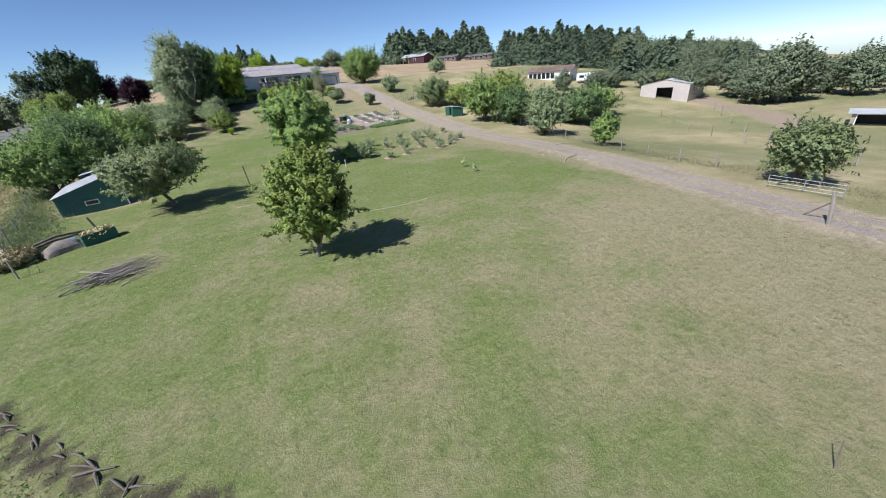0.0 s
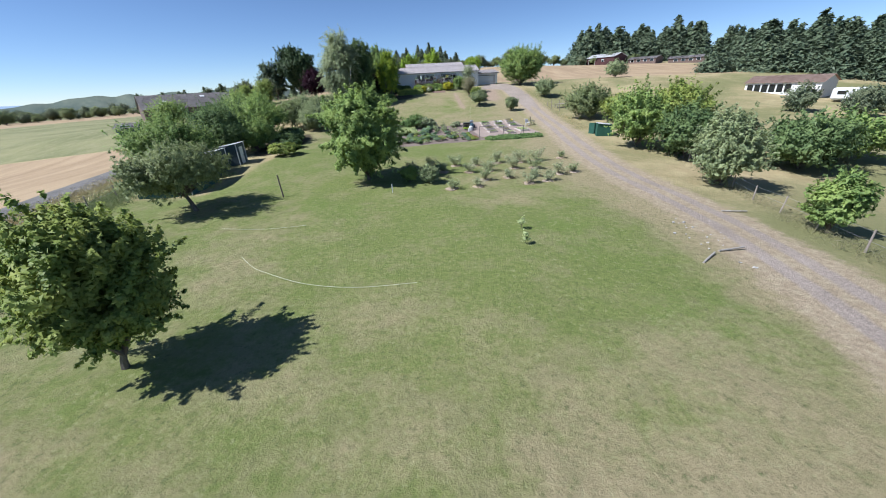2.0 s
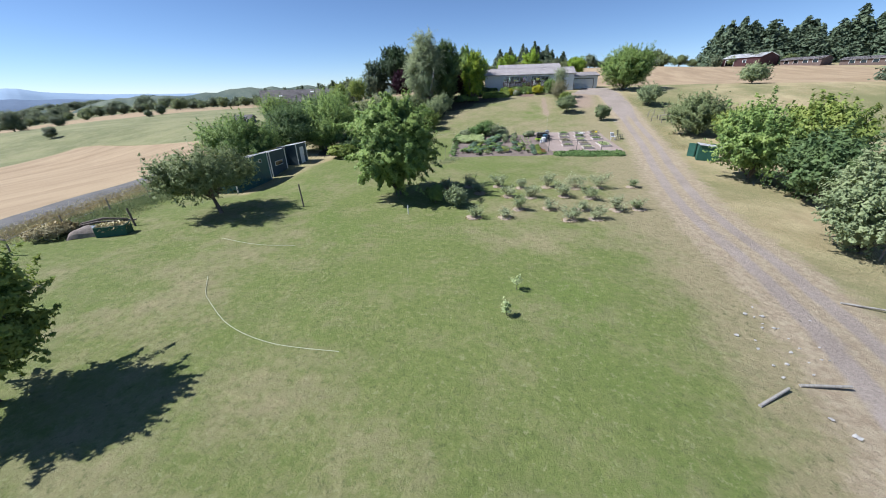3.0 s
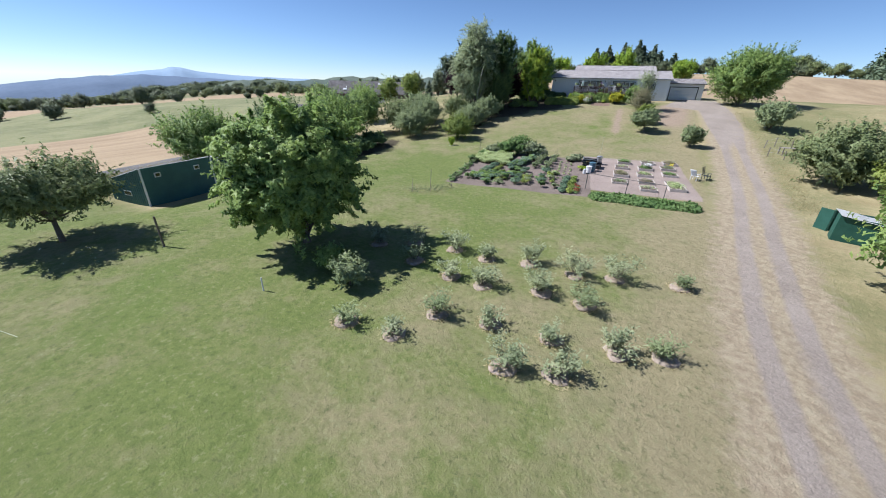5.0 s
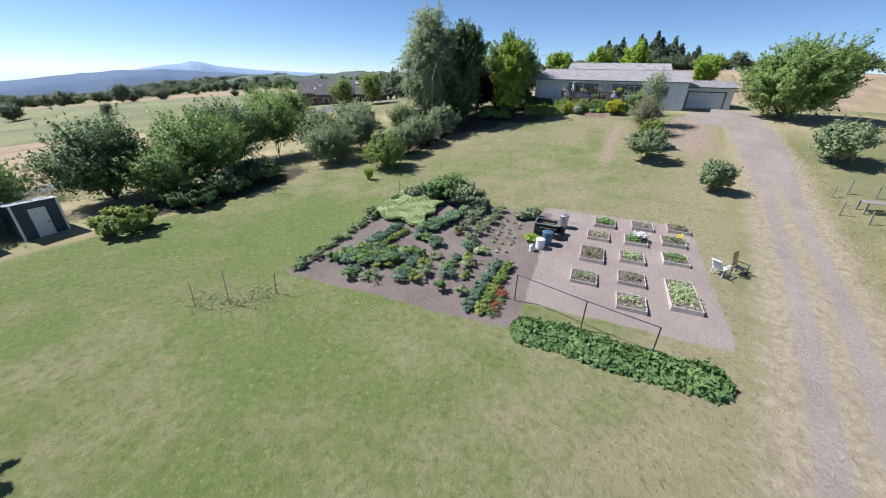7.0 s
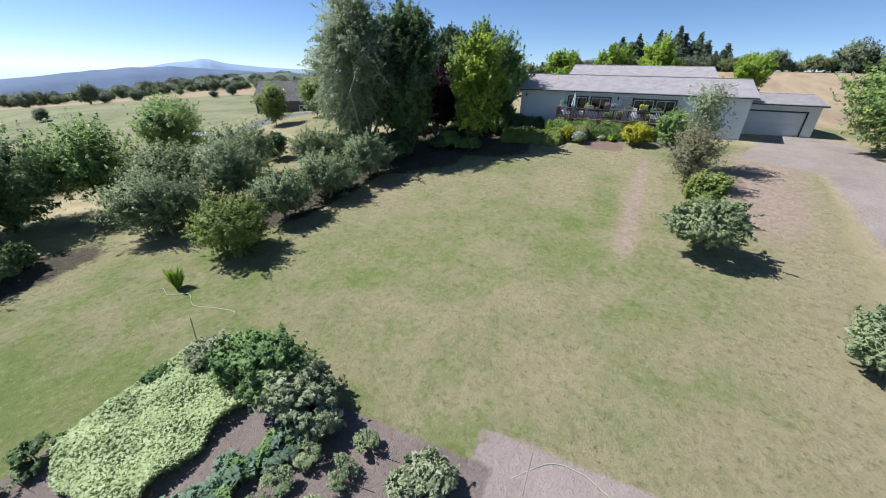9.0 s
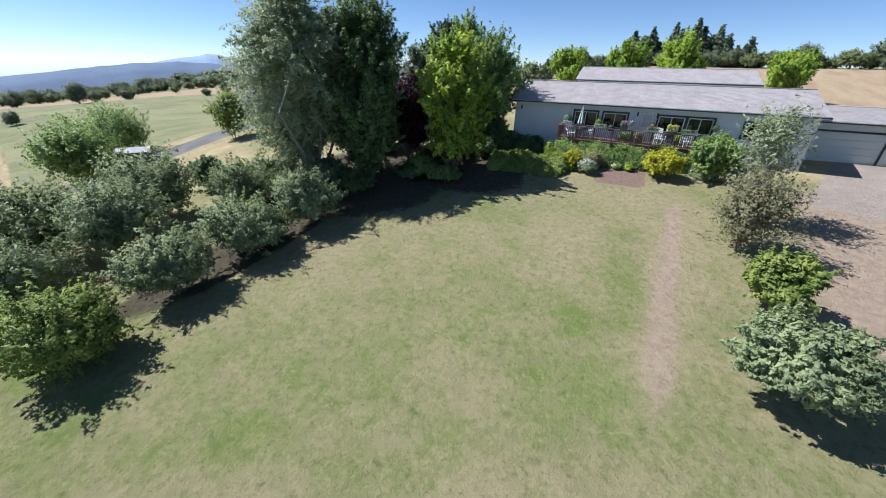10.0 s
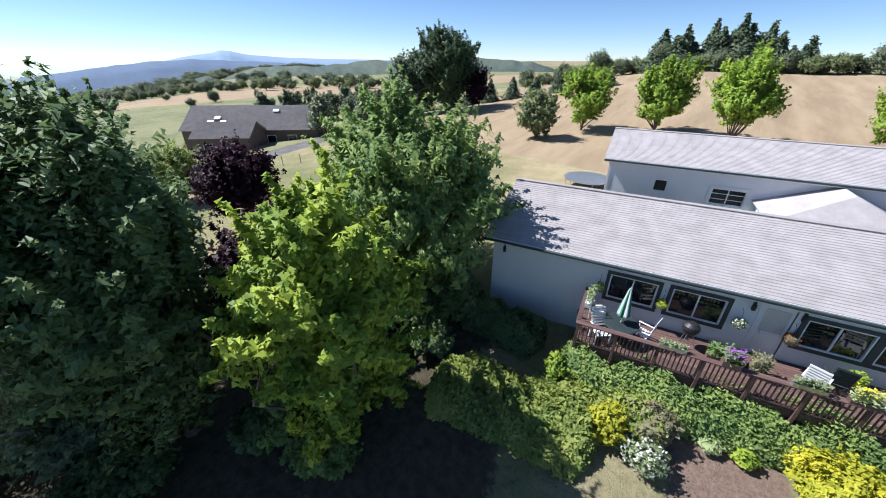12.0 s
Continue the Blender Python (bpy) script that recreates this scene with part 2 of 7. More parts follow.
def ground_material():
    m, nt, p = nodes_of("ground")
    g = G(nt)
    big, mid, small = g.noise(0.055, 4, 0.6), g.noise(0.35, 5, 0.65), g.noise(3.0, 6, 0.72)
    fine, clump, tuft = g.noise(26.0, 4, 0.75), g.noise(4.2, 7, 0.72), g.noise(1.5, 6, 0.7)
    # mown lawn: green with worn straw-coloured patches
    green = g.mix(g.ramp(small, 0.25, 0.75), (0.122, 0.156, 0.044), (0.182, 0.215, 0.064))
    green = g.mix(g.math("MULTIPLY", g.ramp(g.noise(0.16, 4, 0.6), 0.52, 0.68), 0.6), green, (0.13, 0.182, 0.042))
    straw = g.mix(g.ramp(small, 0.25, 0.75), (0.24, 0.205, 0.115), (0.345, 0.29, 0.17))
    worn = g.math("ADD", g.math("MULTIPLY", mid, 0.5), g.math("MULTIPLY", big, 0.5))
    worn = g.math("ADD", worn, g.math("MULTIPLY", g.math("SUBTRACT", tuft, 0.5), 0.3))
    worn = g.math("ADD", worn, g.math("MULTIPLY", g.math("SUBTRACT", clump, 0.5), 0.2))
    lawn = g.mix(g.ramp(g.math("ADD", worn, g.attr("dry")), 0.39, 0.68), green, straw)
    lawn = g.mix(g.math("MULTIPLY", g.ramp(tuft, 0.5, 0.72), 0.45), lawn, (0.1, 0.13, 0.042))
    lawn = g.mix(g.math("MULTIPLY", g.ramp(clump, 0.53, 0.68), 0.62), lawn, (0.075, 0.1, 0.034))
    lawn = g.mix(g.math("MULTIPLY", g.ramp(clump, 0.47, 0.33), 0.42), lawn, (0.34, 0.325, 0.185))
    # long dry grass of the banks and paddocks
    dry = g.mix(g.ramp(mid, 0.3, 0.7), (0.34, 0.27, 0.15), (0.46, 0.38, 0.22))
    dry = g.mix(g.ramp(g.math("ADD", big, g.math("MULTIPLY", small, 0.3)), 0.5, 0.8), dry, (0.2, 0.2, 0.09))
    c = g.mix(g.ramp(g.math("ADD", g.attr("mown"), g.math("MULTIPLY", g.math("SUBTRACT", mid, 0.5), 1.2)), 0.3, 0.7), dry, lawn)
    c = g.mix(g.ramp(g.math("ADD", g.attr("bare"), g.math("MULTIPLY", g.math("SUBTRACT", g.noise(2.2, 5, 0.7), 0.5), 0.9)), 0.35, 0.75), c, g.mix(g.ramp(small, 0.3, 0.7), (0.275, 0.203, 0.148), (0.38, 0.296, 0.222)))
    # tree shade put into the ground's litter colour; also dark soil at lawn corner
    c = g.mix(g.ramp(g.math("ADD", g.attr("shade_litter"), g.math("ADD", g.math("MULTIPLY", g.math("SUBTRACT", tuft, 0.5), 1.2), g.math("MULTIPLY", g.math("SUBTRACT", clump, 0.5), 0.8))), 0.3, 0.7), c, g.mix(g.ramp(small, 0.3, 0.7), (0.05, 0.04, 0.028), (0.1, 0.085, 0.055)))
    # cut hay and grain
    hay = g.mix(g.ramp(g.noise(0.25, 4, 0.7, g.scaled(1, 0.15, 1)), 0.3, 0.7), (0.31, 0.225, 0.14), (0.43, 0.325, 0.205))
    c = g.mix(g.ramp(g.math("ADD", g.attr("hay"), g.math("MULTIPLY", g.math("SUBTRACT", big, 0.5), 0.2)), 0.45, 0.55), c, hay)
    pasture = g.mix(g.ramp(big, 0.35, 0.65), (0.16, 0.175, 0.08), (0.25, 0.25, 0.125))
    pasture = g.mix(g.math("MULTIPLY", g.ramp(g.math("ADD", g.math("MULTIPLY", mid, 0.6), g.math("MULTIPLY", tuft, 0.4)), 0.42, 0.62), 0.5), pasture, (0.31, 0.28, 0.165))
    c = g.mix(g.ramp(g.attr("pasture"), 0.4, 0.6), c, pasture)
    # gravel: two wheel tracks with a grassy strip, parking court, garden yard
    grit = g.noise(9.0, 6, 0.75)
    gravel = g.mix(g.ramp(g.math("ADD", g.math("MULTIPLY", grit, 0.6), g.math("MULTIPLY", mid, 0.4)), 0.35, 0.65), (0.262, 0.218, 0.184), (0.385, 0.325, 0.277))
    wob = g.math("MULTIPLY", g.math("SUBTRACT", g.noise(1.3, 5, 0.7), 0.5), 1.3)
    edge = g.math("ADD", g.attr("track"), g.math("MULTIPLY", wob, 0.26))
    shoulder = g.mix(g.ramp(g.math("ADD", g.attr("shoulder"), g.math("MULTIPLY", wob, 2.0)), 0.9, -0.3), c, g.mix(g.ramp(small, 0.35, 0.65), (0.30, 0.235, 0.16), (0.42, 0.35, 0.24)))
    c = g.mix(g.ramp(edge, 0.18, -0.12), shoulder, gravel)
    yard = g.mix(g.ramp(g.math("ADD", g.math("MULTIPLY", grit, 0.5), g.math("MULTIPLY", mid, 0.5)), 0.32, 0.68), (0.28, 0.219, 0.188), (0.39, 0.316, 0.276))
    c = g.mix(g.ramp(g.math("ADD", g.attr("yard"), g.math("MULTIPLY", wob, 0.35)), 0.1, -0.1), c, yard)
    earth = g.mix(g.ramp(g.math("ADD", g.math("MULTIPLY", grit, 0.5), g.math("MULTIPLY", mid, 0.5)), 0.35, 0.65), (0.16, 0.126, 0.108), (0.26, 0.207, 0.178))
    c = g.mix(g.ramp(g.math("ADD", g.attr("soil"), g.math("MULTIPLY", wob, 0.3)), 0.1, -0.1), c, earth)
    c = g.mix(g.ramp(g.math("ADD", g.attr("bed"), g.math("MULTIPLY", wob, 0.3)), 0.1, -0.1), c, g.mix(g.ramp(grit, 0.35, 0.65), (0.17, 0.115, 0.09), (0.26, 0.18, 0.14)))
    tar = g.mix(g.ramp(mid, 0.3, 0.7), (0.13, 0.125, 0.12), (0.2, 0.19, 0.18))
    c = g.mix(g.ramp(g.math("ADD", g.attr("road"), g.math("MULTIPLY", wob, 0.15)), 0.1, -0.1), c, tar)
    c = g.mix(g.math("MULTIPLY", g.ramp(fine, 0.42, 0.66), 0.3), c, g.mix(0.6, c, (0.07, 0.085, 0.035)))
    g.put(p.inputs["Base Color"], c)
    p.inputs["Roughness"].default_value = 0.95
    p.inputs["Specular IOR Level"].default_value = 0.15
    g.put(p.inputs["Normal"], g.bump(g.math("ADD", g.math("MULTIPLY", fine, 0.4), g.math("ADD", clump, g.math("MULTIPLY", small, 0.8))), 0.75, 0.1))
    return m


GROUND = ground_material()


# ---- building blocks ----
def sp(v):
    return np.logaddexp(0.0, v)


def ss(a, b, v):
    t = np.clip((np.asarray(v, float) - a) / (b - a), 0, 1)
    return t * t * (3 - 2 * t)


def land(x, y):
    """Height of the ground: flat lower lawn, a bank up to the house, a hill behind, lower fields to the west and east."""
    x, y = np.asarray(x, float), np.asarray(y, float)
    yy = y - 0.06 * (x - 12)
    z = -0.95 + 2.75 * sp((yy - 81) / 11) - 1.0 * sp((yy - 108.5) / 4)
    z = z - 0.44 * (sp((x - 25) / 4) - sp((x - 52) / 4)) * ss(70, 35, y)
    z = z + 0.16 * (sp((4 - x) / 4) - sp((-12 - x) / 4)) * ss(85, 50, y)
    z = z - 0.8 * (sp((-16 - x) / 8) - sp((-90 - x) / 8))
    away, bearing = np.hypot(x - 15, y - 60), np.degrees(np.arctan2(x - 15, y - 60))
    z = z - 30 * sp((away - 150) / 30) * (0.055 * ss(-56, -84, bearing) + 0.012 * ss(-30, -50, bearing)) * ss(-179, -120, bearing)
    z = z - 0.7 * np.exp(-((x + 11) / 5) ** 2 - ((y - 44) / 6) ** 2)
    f = ss(-140, 40, x)
    f = f * ss(300, 150, x)
    z = z + f * (0.115 + 0.025 * ss(90, 50, x) + 0.028 * ss(26, -8, x)) * 15 * (sp((y - 150) / 15) - sp((y - 212) / 15))
    z = z - 1.5 * sp((x - 170) / 25)
    return z


def at_ground(x, y, sink=0.0):
    return float(land(x, y)) - sink


def mesh_of(name, verts, faces, material):
    me = bpy.data.meshes.new(name)
    me.from_pydata([tuple(v) for v in verts], [], [tuple(f) for f in faces])
    me.materials.append(material)
    return me


def part(name, bm, material, parent, label=""):
    """Links a bmesh or a mesh as one object under its thing."""
    if isinstance(bm, bmesh.types.BMesh):
        me = bpy.data.meshes.new(name)
        bm.to_mesh(me)
        bm.free()
        me.materials.append(material)
    else:
        me = bm
    ob = new(name, me)
    ob.parent = parent
    if label:
        ob["label"] = label
    return ob


def thing(name, m, label, category, group="", kind=""):
    e = new(name)
    e.empty_display_size = 0.2
    e.matrix_world = m
    return tagged(e, label, category, group, kind)


def box(bm, x0, x1, y0, y1, z0, z1, bevel=0.0):
    r = bmesh.ops.create_cube(bm, size=1.0)
    vs = r["verts"]
    bmesh.ops.scale(bm, vec=(x1 - x0, y1 - y0, z1 - z0), verts=vs)
    bmesh.ops.translate(bm, vec=((x0 + x1) / 2, (y0 + y1) / 2, (z0 + z1) / 2), verts=vs)
    if bevel:
        es = list({e for v in vs for e in v.link_edges})
        bmesh.ops.bevel(bm, geom=es, offset=bevel, segments=1, affect="EDGES")
    return bm


def boxes(*rows, bevel=0.0):
    bm = bmesh.new()
    for r in rows:
        box(bm, *r, bevel=bevel)
    return bm


def tube(bm, pts, radii, sides=7):
    """A tapered tube along points."""
    pts = [Vector(p) for p in pts]
    rings = []
    for i, p in enumerate(pts):
        d = (pts[min(i + 1, len(pts) - 1)] - pts[max(i - 1, 0)])
        d = d.normalized() if d.length > 1e-6 else Vector((0, 0, 1))
        a = d.orthogonal().normalized()
        b = d.cross(a)
        rings.append([bm.verts.new(p + radii[i] * (math.cos(k * math.tau / sides) * a + math.sin(k * math.tau / sides) * b)) for k in range(sides)])
    for u, v in zip(rings, rings[1:]):
        best = min(range(sides), key=lambda s: sum((u[k].co - v[(k + s) % sides].co).length for k in range(sides)))
        for k in range(sides):
            bm.faces.new((u[k], u[(k + 1) % sides], v[(k + 1 + best) % sides], v[(k + best) % sides]))
    bm.faces.new(rings[0][::-1]), bm.faces.new(rings[-1])
    return bm


def leaf_mesh(name, pts, normals, size, material, rng, aspect=1.7, fold=0.25):
    """Many small pointed leaves, one three-cornered blade each."""
    n = len(pts)
    nor = normals + rng.normal(0, 0.5, (n, 3))
    nor /= np.linalg.norm(nor, axis=1, keepdims=True) + 1e-9
    t = np.cross(nor, rng.normal(0, 1, (n, 3)))
    t /= np.linalg.norm(t, axis=1, keepdims=True) + 1e-9
    b = np.cross(nor, t)
    s = (size * rng.uniform(0.6, 1.35, n))[:, None]
    v = np.empty((n, 3, 3))
    v[:, 0] = pts - t * s * aspect * 0.5 + b * s * 0.5
    v[:, 1] = pts - t * s * aspect * 0.4 - b * s * 0.5 + nor * s * fold
    v[:, 2] = pts + t * s * aspect * 0.6 - nor * s * fold * 0.6
    me = bpy.data.meshes.new(name)
    me.vertices.add(3 * n), me.loops.add(3 * n), me.polygons.add(n)
    me.vertices.foreach_set("co", v.astype(np.float32).ravel())
    me.loops.foreach_set("vertex_index", np.arange(3 * n, dtype=np.int32))
    me.polygons.foreach_set("loop_start", np.arange(0, 3 * n, 3, dtype=np.int32))
    me.update(calc_edges=True)
    shade = normals / (np.linalg.norm(normals, axis=1, keepdims=True) + 1e-9) * 0.9 + nor * 0.55
    shade /= np.linalg.norm(shade, axis=1, keepdims=True) + 1e-9
    me.normals_split_custom_set_from_vertices(np.repeat(shade, 3, 0))
    me.materials.append(material)
    return me


def crown_points(rng, rx, ry, rz, cz, clumps, leaves, clump, shape="round", hollow=0.35, rise=0.35):
    """Leaf places: boughs near the outside of an uneven crown, sprays round each bough, leaves round each spray."""
    lobes = rng.normal(0, 1, (9, 3))
    lobes /= np.linalg.norm(lobes, axis=1, keepdims=True)
    swell = rng.uniform(-0.3, 0.12, 9)
    cs = []
    while len(cs) < clumps:
        d = rng.normal(0, 1, 3)
        d /= np.linalg.norm(d)
        r = rng.uniform(hollow, 1.0) ** 0.55 * (1 + float(np.sum(swell * np.clip(lobes @ d, 0, 1) ** 3)))
        p = d * r
        if shape == "vase":
            p[:2] *= 0.5 + 0.5 * (p[2] + 1) / 2
        elif shape == "cone":
            p[:2] *= 1.15 * (1 - (p[2] + 1) / 2) + 0.12
        elif shape == "weep":
            p[:2] *= 1.0 - 0.34 * max(0.0, p[2] + 0.25) ** 1.3
        elif shape == "dome" and p[2] < -0.3:
            continue
        cs.append(p * (rx, ry, rz) + (0, 0, cz))
    cs = np.array(cs)
    per = 13
    sub = np.repeat(cs, per, 0) + rng.normal(0, 0.58 * clump, (clumps * per, 3)) * (1, 1, 0.8)
    way = sub - np.array((0, 0, cz - rz * 0.4))
    way /= np.linalg.norm(way, axis=1, keepdims=True)
    way = way * 0.8 + (0, 0, rise) + rng.normal(0, 0.35, way.shape)
    way /= np.linalg.norm(way, axis=1, keepdims=True)
    w = rng.uniform(0.3, 1.7, len(sub))
    which = rng.choice(len(sub), leaves, p=w / w.sum())
    u = rng.uniform(-0.9, 1.0, leaves)
    thin = (0.27 * (1.08 - np.where(u > 0, u, -0.6 * u)))[:, None]
    d = rng.normal(0, 1, (leaves, 3))
    reach = (rng.uniform(0.5, 1.15, len(sub)) + 0.9 * rng.uniform(0, 1, len(sub)) ** 4)[which]
    pts = sub[which] + way[which] * (u * reach * clump * 0.95)[:, None] + d * thin * clump * 0.62
    out = pts - np.array((0, 0, cz - rz * 0.3))
    out /= np.linalg.norm(out, axis=1, keepdims=True)
    nor = 0.6 * out + 0.25 * d + (0, 0, 0.4)
    return cs, pts, nor


def limbs(rng, base_r, fork, cs, count, lean=(0, 0), sides=7, joined=False):
    """Trunk and main limbs that reach out to the clumps."""
    stem = bm = bmesh.new()
    top = Vector((lean[0], lean[1], fork))
    tube(bm, [(0, 0, -0.25), (0.02, 0.01, 0.02), (lean[0] * 0.4, lean[1] * 0.4, fork * 0.5), top], [base_r * 1.7, base_r * 1.25, base_r, base_r * 0.85], sides)
    arms = []
    for i in rng.choice(len(cs), min(count, len(cs)), replace=False):
        bm = bm if joined else bmesh.new()
        e = Vector(cs[i])
        mid = top.lerp(e, 0.5) + Vector(rng.normal(0, 0.12, 3)) * (e - top).length + Vector((0, 0, 0.08 * (e - top).length))
        tube(bm, [top - Vector((0, 0, base_r)), top.lerp(mid, 0.55), mid, e], [base_r * 0.6, base_r * 0.45, base_r * 0.28, base_r * 0.1], 5)
        if not joined:
            arms.append(bm)
    return stem, arms


def make_tree(name, x, y, label, category, height, rx, leaf, leaves, size, clumps=60, ry=None, clump=None, fork=None, trunk=0.12, rz=None, shape="round",
              bark=None, seed=0, lean=(0, 0), aspect=1.7, group="", turn=0.0, low=None, branches=14, hollow=0.35, rise=0.35):
    rng = np.random.default_rng(seed + 11)
    ry = ry or rx
    low = low if low is not None else height * 0.2
    rz = rz or (height - low) / 2
    cz = height - rz
    clump = clump or 0.3 * min(rx, rz)
    e = thing(name, pose(x, y, at_ground(x, y), 0, 0, turn), label, category, group)
    leaves, size = int(leaves * 1.4), size * 0.86
    cs, pts, nor = crown_points(rng, rx - clump * 1.25, ry - clump * 1.25, rz - clump * 0.9, cz, clumps, leaves, clump, shape, hollow, rise)
    pts, nor = pts[pts[:, 2] > 0.04], nor[pts[:, 2] > 0.04]
    pts[:, :2] += np.array(lean)
    cs[:, :2] += np.array(lean)
    stem, arms = limbs(rng, trunk, fork or max(low, 0.25), cs, branches, lean, joined=category != "tree" or name == "far_tree")
    part("trunk", stem, bark or BARK, e)
    for arm in arms:
        part("limb", arm, bark or BARK, e)
    part("crown", leaf_mesh("crown", pts, nor, size, leaf, rng, aspect), leaf, e)
    return e


def make_conifer(name, x, y, label, height, r, leaf, tiers=16, seed=0, blade=0.5, per=52, group="", low=0.04):
    """A spire with drooping whorls of branches."""
    rng = np.random.default_rng(seed + 77)
    e = thing(name, pose(x, y, at_ground(x, y)), label, "conifer", group)
    bm = bmesh.new()
    tube(bm, [(0, 0, -0.3), (0, 0, height * 0.5), (0, 0, height * 0.97)], [height * 0.022, height * 0.013, 0.02], 6)
    part("trunk", bm, BARK, e)
    pts, nor = [], []
    for k in range(tiers):
        f = (k + rng.uniform(-0.3, 0.3)) / tiers
        z = height * (low + (1 - low) * f)
        rr = r * (1 - f) ** 0.95 * rng.uniform(0.7, 1.15) + 0.02 * r
        n = int(per * (0.35 + (1 - f)))
        ang = np.repeat(rng.uniform(0, math.tau, max(5, n // 6)), 6)[:n]
        ang = ang + rng.normal(0, 0.12, len(ang))
        q = rng.uniform(0.1, 1.0, len(ang)) ** 0.7 * rng.uniform(0.7, 1.1, len(ang))
        pts.append(np.stack([np.cos(ang) * rr * q, np.sin(ang) * rr * q, z - 0.32 * rr * q + np.repeat(rng.normal(0, 0.12 * r, len(ang) // 6 + 1), 6)[:len(ang)] + rng.normal(0, 0.1 * rr, len(ang))], 1))
        nor.append(np.stack([np.cos(ang) * 0.5, np.sin(ang) * 0.5, np.full(len(ang), 0.8)], 1))
    pts, nor = np.concatenate(pts), np.concatenate(nor)
    part("crown", leaf_mesh("crown", pts, nor, blade, leaf, rng, 2.2), leaf, e)
    return e

# ---- ground ----
DRIVE = [(23.6, -25), (24.6, -5), (25.6, 7), (26.9, 14), (28.5, 20.5), (29.5, 26), (30.0, 31), (30.0, 36), (29.7, 41), (29.6, 46), (30.0, 52.5), (30.4, 58), (31.2, 67), (31.6, 76), (31.6, 86), (31.3, 95), (30.5, 103), (29.3, 112)]
ROAD = [(-8, -40), (-13, 10), (-18.5, 29.6), (-22, 36), (-29, 62), (-34, 80), (-37, 96), (-41, 109), (-45.5, 122), (-50.5, 137), (-62, 165), (-112, 235)]


def smooth_line(pts, n=14):
    """Catmull-Rom points along a way."""
    p = np.array([pts[0]] + list(pts) + [pts[-1]], float)
    out = []
    for a, b, c, d in zip(p, p[1:], p[2:], p[3:]):
        for t in np.arange(n) / n:
            out.append(0.5 * (2 * b + (c - a) * t + (2 * a - 5 * b + 4 * c - d) * t * t + (3 * b - a - 3 * c + d) * t ** 3))
    return np.array(out + [p[-1]])


def line_distance(x, y, line):
    best = np.full(x.shape, 1e9)
    for (ax, ay), (bx, by) in zip(line, line[1:]):
        dx, dy = bx - ax, by - ay
        t = np.clip(((x - ax) * dx + (y - ay) * dy) / (dx * dx + dy * dy + 1e-9), 0, 1)
        best = np.minimum(best, np.hypot(x - ax - t * dx, y - ay - t * dy))
    return best


def quad_distance(x, y, cx, cy, hx, hy, turn=0.0):
    c, s = math.cos(radians(turn)), math.sin(radians(turn))
    u, v = (x - cx) * c + (y - cy) * s, -(x - cx) * s + (y - cy) * c
    qx, qy = np.abs(u) - hx, np.abs(v) - hy
    return np.hypot(np.maximum(qx, 0), np.maximum(qy, 0)) + np.minimum(np.maximum(qx, qy), 0)


def spaced(lo, hi, step, far_lo, far_hi, growth=1.12):
    a = list(np.arange(lo, hi + step / 2, step))
    s = step
    while a[-1] < far_hi:
        s *= growth
        a.append(a[-1] + s)
    s = step
    while a[0] > far_lo:
        s *= growth
        a.insert(0, a[0] - s)
    return np.array(a)


